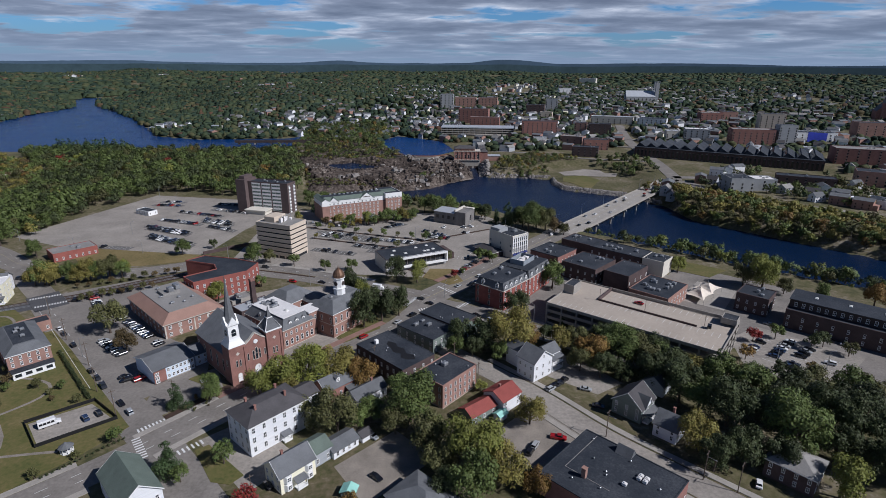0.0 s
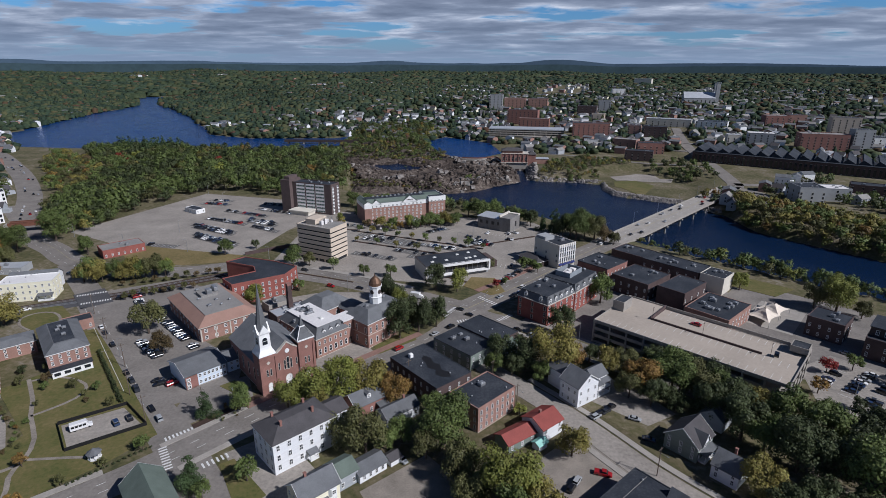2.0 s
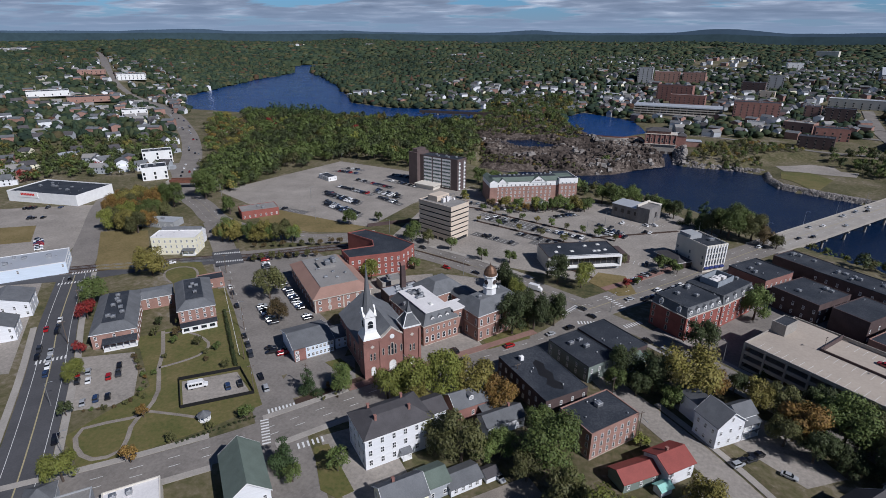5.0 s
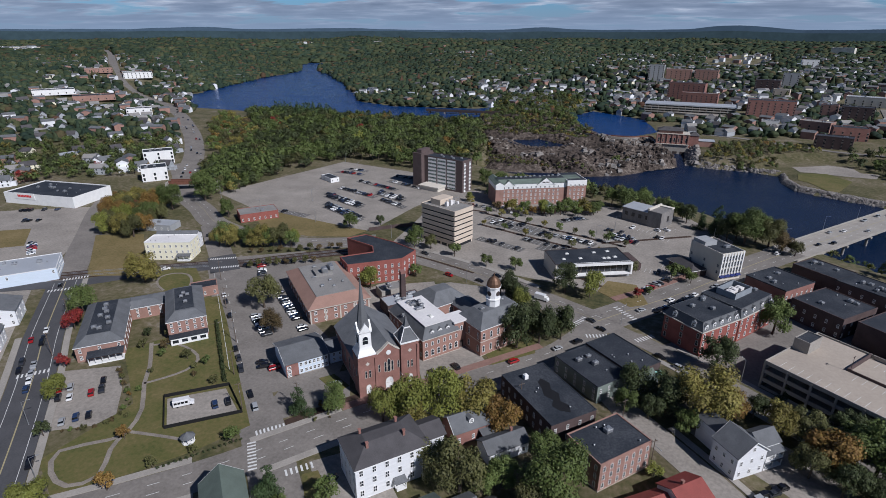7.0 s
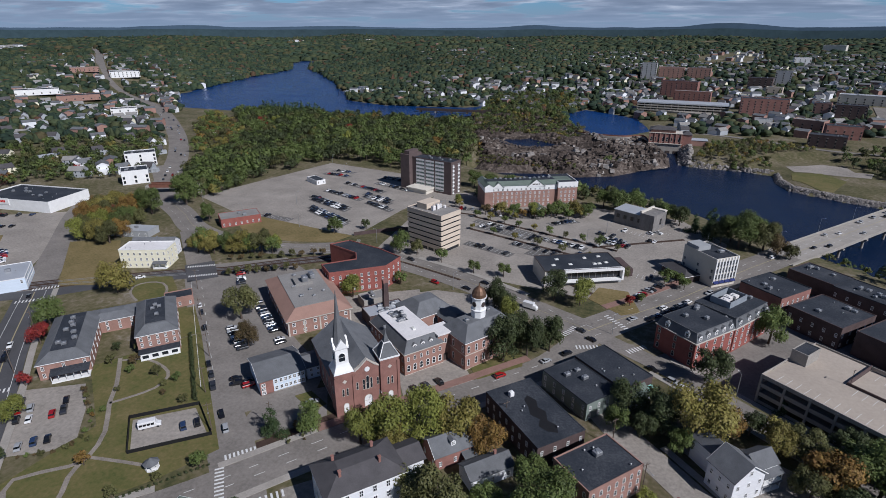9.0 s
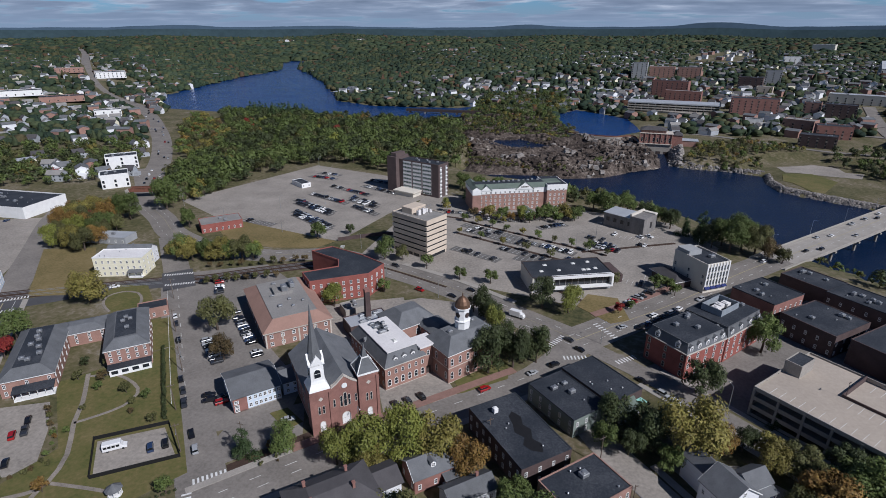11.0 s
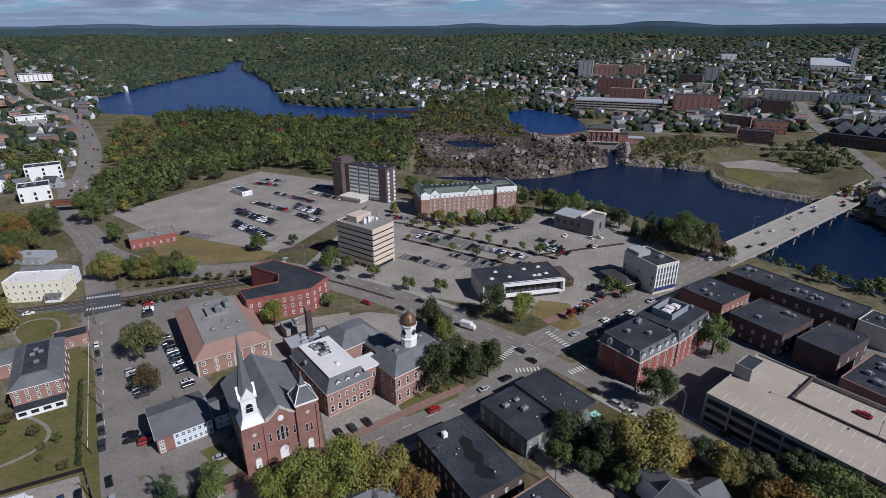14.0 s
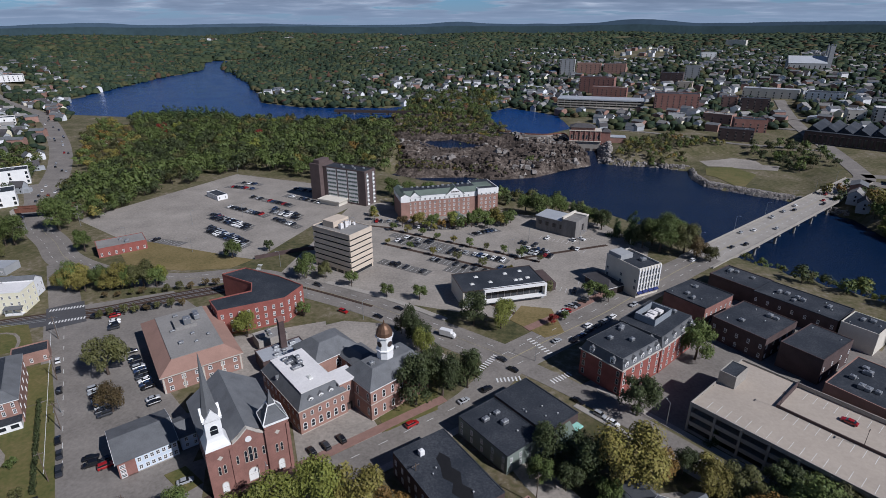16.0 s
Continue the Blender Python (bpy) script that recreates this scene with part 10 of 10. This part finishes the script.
HOUSE_SIZES = [
    (11, 8, 5.6, 3.4, WHITE_SIDING, SHINGLE, "white clapboard house with a grey roof"),
    (13, 9, 6.0, 3.0, GREY_SIDING, MEMBRANE_GREY, "grey house with a pale roof"),
    (10, 8, 5.4, 3.6, GREY_SIDING, SHINGLE_BROWN, "grey clapboard house with a brown roof"),
    (14, 10, 8.4, 2.4, WHITE_SIDING, SHINGLE, "tall white tenement with a dark roof"),
    (15, 11, 8.0, 2.0, BRICK_BROWN, SHINGLE, "brown brick house with a dark roof"),
    (12, 9, 5.8, 3.2, CREAM_SIDING, SHINGLE_BROWN, "cream clapboard house with a brown roof"),
    (20, 13, 5.0, 1.2, CREAM_PANEL, METAL_PALE, "low pale shop with a metal roof"),
]
HOUSE_KINDS = [(house_proto(*q[:6]), q[6]) for q in HOUSE_SIZES]
PLAIN_KINDS = [house_proto(*q[:6], True) for q in HOUSE_SIZES]
KEEP_OUT = [[(-190, 480), (-60, 570), (40, 510), (110, 430), (60, 370), (-190, 380)], [(-500, 170), (-470, 350), (-380, 400), (-300, 340), (-280, 160)], [(-333, 388), (-180, 500), (-165, 540), (-190, 700), (-230, 880), (-327, 800), (-423, 800), (-600, 800), (-720, 800), (-640, 690), (-480, 545)], [(215, 440), (240, 530), (300, 530), (360, 470), (520, 330), (480, 240), (330, 340)]]
KEEP_OUT += [RIVER_LOW, RIVER_UP, POOL_UP, GROVE, [(-222, 528), (-222, 880), (45, 880), (45, 528)],
            [(-340, 60), (-340, 330), (-300, 520), (-160, 520), (-60, 500), (90, 430), (260, 300), (260, 60)], [(125, 560), (130, 690), (240, 690), (262, 590), (200, 545)], [(-70, 690), (-70, 770), (95, 770), (80, 690)], [(20, 610), (20, 780), (150, 790), (250, 790), (330, 750), (320, 640), (262, 570), (150, 560)]]
BIG = [(x + w / 2, y + d / 2, max(w, d) * 0.6 + 5) for c, x, y, yaw, w, d, h in FAR_A + FAR_B + FAR_C + FAR_D] + [(60, 990, 75), (350, 720, 90), (300, 770, 60), (420, 680, 70), (470, 1340, 45), (775, 990, 35), (420, 660, 60)]
ROADS_FAR = [ARTERIAL, [(250, 586), (272, 669), (282, 760), (292, 858), (320, 1000)], [(254, 590), (262, 520), (304, 456), (430, 350)], [(262, 606), (360, 566), (520, 470)]]


def road_gap(x, y):
    best = np.full(x.shape, 1e9)
    for ln in ROADS_FAR:
        for (ax, ay), (bx, by) in zip(ln, ln[1:]):
            dx, dy = bx - ax, by - ay
            s = np.clip(((x - ax) * dx + (y - ay) * dy) / (dx * dx + dy * dy), 0, 1)
            best = np.minimum(best, np.hypot(x - ax - s * dx, y - ay - s * dy))
    return best


def far_cells():
    """Uneven places outwards from the river, with a use for each: house or tree."""
    r = np.random.RandomState(77)
    out = []
    for r0, r1, gap in ((300, 700, 10.0), (700, 1250, 11.5), (1250, 2200, 16.0), (2200, 4750, 29.0)):
        rad = r0
        while rad < r1:
            n = int(math.radians(112) * rad / gap)
            az = np.radians(-64 + 112 * (np.arange(n) + r.uniform(-0.45, 0.45, n)) / n)
            rr = rad + r.uniform(-0.45, 0.45, n) * gap
            out.append(np.stack([rr * np.sin(az), rr * np.cos(az), np.full(n, gap)], 1))
            rad += gap
    p = np.concatenate(out)
    x, y = p[:, 0], p[:, 1]
    ok = np.ones(len(p), bool)
    for q in KEEP_OUT:
        ok &= inside_by(x, y, q) < (-9 if q is RIVER_UP else -7)
    for bx, by, br in BIG:
        ok &= np.hypot(x - bx, y - by) > br
    gap_to_road = road_gap(x, y)
    ok &= gap_to_road > 14
    p, x, y, gr = p[ok], x[ok], y[ok], gap_to_road[ok]
    rr, az = np.hypot(x, y), np.degrees(np.arctan2(x, y))
    town = smooth(-14, 2, az) * np.interp(rr, [600, 800, 1150, 1500, 2000, 2600], [0.20, 0.28, 0.25, 0.17, 0.09, 0.03])
    shore = smooth(-24, -16, az) * (1 - smooth(-14, 2, az)) * np.interp(rr, [900, 1150, 1800, 2400], [0.10, 0.16, 0.10, 0.02])
    west = (az < -30) * np.interp(gr, [14, 70, 160, 420], [0.34, 0.24, 0.15, 0.05]) * np.interp(rr, [350, 720, 900, 1700, 2200], [0.6, 0.6, 0.9, 0.6, 0.05])
    west = west * (inside_by(x, y, [(-380, 430), (-560, 620), (-640, 760), (-480, 800), (-300, 500)]) < 0)
    dens = np.clip(np.maximum(np.maximum(town, shore), west) * (1 + 0.5 * wave(x, y, 61, 160)), 0, 0.8)
    dens = np.where(p[:, 2] > 20, dens * 1.6, dens)
    u = r.rand(len(p))
    clear = (wave(x, y, 62, 500) > 0.38) & (rr > 1500) & (town < 0.2)
    for cx, cy, sx, sy, n in HAMLETS:
        clear |= (((x - cx) / sx) ** 2 + ((y - cy) / (1.3 * sy)) ** 2 < 1) & (u > 0.35)
    return p, dens, u, clear, rr, r


def far_town():
    p, dens, u, clear, rr, r = far_cells()
    z = land_height(p[:, 0], p[:, 1])
    house = u < dens
    hi = np.nonzero(house)[0]
    # keep houses apart
    cells, sel = set(), []
    for i in hi[np.argsort(rr[hi])]:
        k = (int(p[i, 0] // 15), int(p[i, 1] // 15))
        if k in cells:
            continue
        cells.add(k)
        sel.append(i)
    V = [[[], [], 0] for _ in range(2 * len(HOUSE_KINDS))]
    pack = []
    for wm, rm in PLAIN_KINDS:
        for me in (wm, rm):
            vv = np.empty(len(me.vertices) * 3)
            me.vertices.foreach_get("co", vv)
            pack.append((vv.reshape(-1, 3), [tuple(f.vertices) for f in me.polygons], [f.material_index for f in me.polygons], me))
    mats = [[] for _ in pack]
    for n, i in enumerate(sel):
        kind = int(r.choice(len(HOUSE_KINDS), p=(0.14, 0.17, 0.28, 0.10, 0.17, 0.08, 0.06)))
        yaw = float(r.choice((-25, 65, -40, 50, 20)) + r.uniform(-8, 8))
        x, y, zz = float(p[i, 0]), float(p[i, 1]), float(z[i])
        if n < 62:
            e = thing("house", HOUSE_KINDS[kind][1] + " among trees", "house", pose(x, y, zz, 0, 0, yaw), "far houses")
            shared("wall", HOUSE_KINDS[kind][0][0], e, Matrix())
            shared("roof", HOUSE_KINDS[kind][0][1], e, Matrix())
            continue
        a = math.radians(yaw)
        R = np.array(((math.cos(a), -math.sin(a), 0), (math.sin(a), math.cos(a), 0), (0, 0, 1)))
        for m in (2 * kind, 2 * kind + 1):
            vv, ff, mi, me = pack[m]
            V[m][0].append(vv @ R.T + (x, y, zz))
            V[m][1].extend(tuple(q + V[m][2] for q in f) for f in ff)
            V[m][2] += len(vv)
            mats[m].extend(mi)
    root = tagged(new("far_houses"), "hundreds of small far houses among the trees", "houses", kind="stuff")
    for m, (vs, fs, n) in enumerate(V):
        if not vs:
            continue
        me = bpy.data.meshes.new("houses")
        me.from_pydata(np.concatenate(vs).tolist(), [], fs)
        for mt in pack[m][3].materials:
            me.materials.append(mt)
        me.polygons.foreach_set("material_index", mats[m])
        o = new("houses", me)
        o.parent = root
    taken = np.array([(p[i, 0], p[i, 1]) for i in sel])
    grid = {}
    for q in taken:
        grid.setdefault((int(q[0] // 20), int(q[1] // 20)), []).append(q)

    def free(x, y):
        for a in (-1, 0, 1):
            for b in (-1, 0, 1):
                for q in grid.get((int(x // 20) + a, int(y // 20) + b), ()):
                    if (q[0] - x) ** 2 + (q[1] - y) ** 2 < 46:
                        return False
        return True
    thin = np.where(dens > 0.12, 0.97, 1.0)
    ti = [i for i in np.nonzero(~house & ~clear & (r.rand(len(p)) < thin))[0] if rr[i] > 1300 or free(p[i, 0], p[i, 1])]
    return p[ti], rr[ti], r


def woodland(x, y):
    """Where closed woods stand, with no streets or houses between."""
    rr, az = np.hypot(x, y), np.degrees(np.arctan2(x, y))
    ok = road_gap(x, y) > 20
    for q in (RIVER_UP, RIVER_LOW, POOL_UP):
        ok &= inside_by(x, y, q) < -4
    town = smooth(-14, 2, az) * np.interp(rr, [600, 1500, 2000, 2300], [1, 1, 0.5, 0.0])
    west = (az < -30) * (road_gap(x, y) < 150) * (rr < 1700)
    field = (wave(x, y, 62, 500) > 0.38) & (rr > 1500)
    for cx, cy, sx, sy, n in HAMLETS:
        ok &= ((x - cx) / sx) ** 2 + ((y - cy) / sy) ** 2 > 0.9 + 0.5 * wave(x, y, 63, 60)
    return ok & (town < 0.3) & ~west & ~field


def canopy(name, r0, r1, gap, rough, tall, mat, label, seed):
    """The closed roof of a far wood: one uneven sheet of tree tops that drops to the ground at its edges."""
    r = np.random.RandomState(seed)
    rad = np.arange(r0, r1, gap)
    az = np.radians(np.linspace(-64, 48, int(math.radians(112) * (r0 + r1) / 2 / gap)))
    R, A = np.meshgrid(rad, az, indexing="ij")
    R = R + r.uniform(-0.4, 0.4, R.shape) * gap
    A = A + r.uniform(-0.4, 0.4, R.shape) * (az[1] - az[0])
    X, Y = R * np.sin(A), R * np.cos(A)
    W = woodland(X, Y)
    pad = np.pad(W, 1)
    core = W & pad[:-2, 1:-1] & pad[2:, 1:-1] & pad[1:-1, :-2] & pad[1:-1, 2:]
    top = tall * (1 + 0.25 * wave(X, Y, seed, 90)) + rough * r.normal(0, 1, X.shape)
    Z = land_height(X, Y) + np.where(core, np.maximum(top, 3), -1.0)
    idx = np.arange(X.size).reshape(X.shape)
    use = core[:-1, :-1] | core[:-1, 1:] | core[1:, :-1] | core[1:, 1:]
    use &= W[:-1, :-1] & W[:-1, 1:] & W[1:, :-1] & W[1:, 1:]
    a, b, c, d = idx[:-1, :-1][use], idx[:-1, 1:][use], idx[1:, 1:][use], idx[1:, :-1][use]
    tri = np.concatenate([np.stack([a, b, c], 1), np.stack([a, c, d], 1)])
    tri = tri[:, ::-1]
    keep = np.unique(tri)
    back = np.zeros(X.size, int)
    back[keep] = np.arange(len(keep))
    v = np.stack([X.ravel(), Y.ravel(), Z.ravel()], 1)[keep]
    ob = mesh_object(name, v.tolist(), back[tri].tolist(), mat)
    return tagged(ob, label, "woods", kind="stuff")


def far_tree_material():
    """Foliage that differs from crown to crown, and from stand to stand; greyed towards blue for distance haze."""
    m = material("mixed_hazed_foliage", shades((0.5, 0.5, 0.5), 0.62, 1.38, 4), 0.006, 0.35, 0.8, spec=0.1)
    nt = m.node_tree
    N, L = nt.nodes.new, nt.links.new
    b = nt.nodes["Principled BSDF"]
    tone = b.inputs["Base Color"].links[0].from_socket
    geo, r, mx = N("ShaderNodeNewGeometry"), N("ShaderNodeValToRGB"), N("ShaderNodeMix")
    L(geo.outputs["Random Per Island"], r.inputs[0])
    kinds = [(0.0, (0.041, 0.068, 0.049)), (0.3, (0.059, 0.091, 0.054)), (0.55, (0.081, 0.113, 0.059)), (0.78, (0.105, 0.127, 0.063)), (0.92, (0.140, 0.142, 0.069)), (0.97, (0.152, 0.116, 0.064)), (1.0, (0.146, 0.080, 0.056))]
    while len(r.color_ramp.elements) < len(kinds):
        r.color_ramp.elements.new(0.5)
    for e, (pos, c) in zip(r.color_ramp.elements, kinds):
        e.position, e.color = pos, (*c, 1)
    mx.data_type, mx.blend_type = "RGBA", "MULTIPLY"
    mx.inputs["Factor"].default_value = 1.0
    L(r.outputs[0], mx.inputs[6])
    L(tone, mx.inputs[7])
    L(mx.outputs[2], b.inputs["Base Color"])
    return m


FAR_CROWN = far_tree_material()


def crown_mass(name, pts, label, seed, sides, rings, tall=1.0, pointed=0.09):
    """Far crowns too many to count: uneven lobed heads, a few of them pointed conifers. pts: x, y, radius."""
    r = np.random.RandomState(seed)
    P = np.array(pts, float)
    n = len(P)
    z0 = land_height(P[:, 0], P[:, 1])
    R = P[:, 2]
    con = r.rand(n) < pointed
    H = tall * R * np.where(con, r.uniform(1.7, 2.2, n), r.uniform(0.95, 1.4, n))
    prof = np.linspace(0.12, 0.86, rings)
    V = np.zeros((n, rings * sides + 1, 3))
    for k, q in enumerate(prof):
        wide = np.where(con, 0.72 * (1 - 0.9 * q), np.sqrt(np.clip(1 - ((q - 0.42) / 0.62) ** 2, 0.05, 1)))
        for j in range(sides):
            a = 6.2832 * (j + 0.5 * (k % 2)) / sides + r.uniform(-0.25, 0.25, n)
            rad = R * wide * r.uniform(0.68, 1.25, n)
            V[:, k * sides + j] = np.stack([P[:, 0] + rad * np.cos(a), P[:, 1] + rad * np.sin(a), z0 + H * (q + r.uniform(-0.08, 0.08, n))], 1)
    V[:, -1] = np.stack([P[:, 0] + R * r.uniform(-0.25, 0.25, n), P[:, 1] + R * r.uniform(-0.25, 0.25, n), z0 + H * r.uniform(0.92, 1.1, n)], 1)
    F = []
    for k in range(rings - 1):
        for j in range(sides):
            a, b, c, d = k * sides + j, k * sides + (j + 1) % sides, (k + 1) * sides + (j + 1) % sides, (k + 1) * sides + j
            F += [(a, b, c), (a, c, d)]
    for j in range(sides):
        F.append(((rings - 1) * sides + j, (rings - 1) * sides + (j + 1) % sides, rings * sides))
    F = np.array(F)
    m = rings * sides + 1
    faces = (F[None] + (np.arange(n) * m)[:, None, None]).reshape(-1, 3)
    me = bpy.data.meshes.new(name)
    me.vertices.add(n * m)
    me.vertices.foreach_set("co", V.ravel())
    me.loops.add(faces.size)
    me.loops.foreach_set("vertex_index", faces.ravel())
    me.polygons.add(len(faces))
    me.polygons.foreach_set("loop_start", np.arange(0, faces.size, 3))
    me.update(calc_edges=True)
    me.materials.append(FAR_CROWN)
    me.shade_smooth()
    return tagged(new(name, me), label, "woods", kind="stuff")


def wood_places(r0, r1, gap, rmin, rmax, seed):
    r = np.random.RandomState(seed)
    out, rad = [], r0
    while rad < r1:
        n = int(math.radians(112) * rad / gap)
        az = np.radians(-64 + 112 * (np.arange(n) + r.uniform(-0.5, 0.5, n)) / n)
        rr = rad + r.uniform(-0.5, 0.5, n) * gap
        out.append(np.stack([rr * np.sin(az), rr * np.cos(az), r.uniform(rmin, rmax, n)], 1))
        rad += gap
    p = np.concatenate(out)
    return p[woodland(p[:, 0], p[:, 1])]


def distant_ridges():
    """Ridges at the edge of sight, one behind the other, with haze blue in their colour."""
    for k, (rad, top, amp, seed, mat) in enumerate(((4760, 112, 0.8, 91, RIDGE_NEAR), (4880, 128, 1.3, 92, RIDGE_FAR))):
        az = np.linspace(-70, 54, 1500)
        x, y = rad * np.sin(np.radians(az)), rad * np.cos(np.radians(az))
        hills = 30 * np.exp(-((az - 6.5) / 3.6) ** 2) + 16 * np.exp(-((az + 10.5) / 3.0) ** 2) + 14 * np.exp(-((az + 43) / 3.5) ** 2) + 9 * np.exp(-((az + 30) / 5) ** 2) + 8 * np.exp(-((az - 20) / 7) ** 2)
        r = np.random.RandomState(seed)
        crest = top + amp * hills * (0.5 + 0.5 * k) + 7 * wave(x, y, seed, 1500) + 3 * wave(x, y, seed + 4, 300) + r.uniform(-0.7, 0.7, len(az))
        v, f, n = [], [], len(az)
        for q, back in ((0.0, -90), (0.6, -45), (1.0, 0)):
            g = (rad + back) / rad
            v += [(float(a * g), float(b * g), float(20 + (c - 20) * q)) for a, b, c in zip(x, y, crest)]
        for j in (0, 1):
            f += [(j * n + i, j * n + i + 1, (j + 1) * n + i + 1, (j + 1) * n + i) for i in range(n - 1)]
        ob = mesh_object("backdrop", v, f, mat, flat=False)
        tagged(ob, "wooded ridge on the horizon, coloured blue for haze", "hills", kind="structure")


def far_hamlets():
    """White roofs and walls of outlying settlements in the woods."""
    r = np.random.RandomState(97)
    root = tagged(new("far_houses"), "pale outlying settlements in the far woods", "houses", kind="stuff")
    for cx, cy, sx, sy, n in HAMLETS:
        for k in range(n):
            x, y = cx + r.uniform(-sx, sx), cy + r.uniform(-sy, sy)
            if inside_by(np.array(x), np.array(y), RIVER_UP) > -10:
                continue
            wm, rm = PLAIN_KINDS[int(r.choice((0, 3, 5, 6, 1)))]
            m = pose(x, y, float(land_height(x, y)) - 0.2, 0, 0, float(r.uniform(0, 180))) @ Matrix.Scale(1.0 if cy < 1200 else 1.3, 4)
            for me, name in ((wm, "wall"), (rm, "roof")):
                shared(name, me, root, m)


def far_trees():
    p, rr, r = far_town()
    closed = woodland(p[:, 0], p[:, 1]) & (rr > 1260)
    p, rr = p[~closed], rr[~closed]
    near = [(float(a), float(b), float(s)) for (a, b, _), s, d in zip(p, r.uniform(3.6, 6.2, len(p)), rr) if d < 760]
    mid = [(float(a), float(b), float(s)) for (a, b, _), s, d in zip(p, r.uniform(4.4, 7.4, len(p)), rr) if 760 <= d < 1250]
    far = [(float(a), float(b), float(s)) for (a, b, _), s, d in zip(p, r.uniform(5.6, 9.0, len(p)), rr) if 1250 <= d < 2200]
    edge = [(float(a), float(b), float(s)) for (a, b, _), s, d in zip(p, r.uniform(8, 12, len(p)), rr) if d >= 2200]
    mix = {"g": 5, "d": 4, "o": 2.0, "y": 0.7, "a": 0.2, "r": 0.05}
    wood("far_trees", near, "street and garden trees across the outer town", 81, mix, 120, 0.17)
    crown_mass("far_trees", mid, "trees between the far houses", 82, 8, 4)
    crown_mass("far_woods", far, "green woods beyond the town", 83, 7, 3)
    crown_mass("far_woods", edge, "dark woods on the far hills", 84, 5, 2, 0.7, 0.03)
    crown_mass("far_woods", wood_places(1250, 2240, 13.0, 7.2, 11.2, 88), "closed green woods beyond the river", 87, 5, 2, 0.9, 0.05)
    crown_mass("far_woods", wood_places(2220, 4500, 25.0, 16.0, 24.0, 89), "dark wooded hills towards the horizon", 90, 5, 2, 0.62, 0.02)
    # sheets near the crowns' mean green keep shaded gaps from going dark
    canopy("far_woods", 1250, 2240, 15.0, 0.8, 7.0, CANOPY, "infill sheet that lightens the gaps in the closed woods", 85)
    canopy("far_woods", 2200, 4560, 34.0, 1.0, 9.5, CANOPY, "infill sheet that lightens the gaps in the wooded hills", 86)
    far_hamlets()
    distant_ridges()


far_trees()
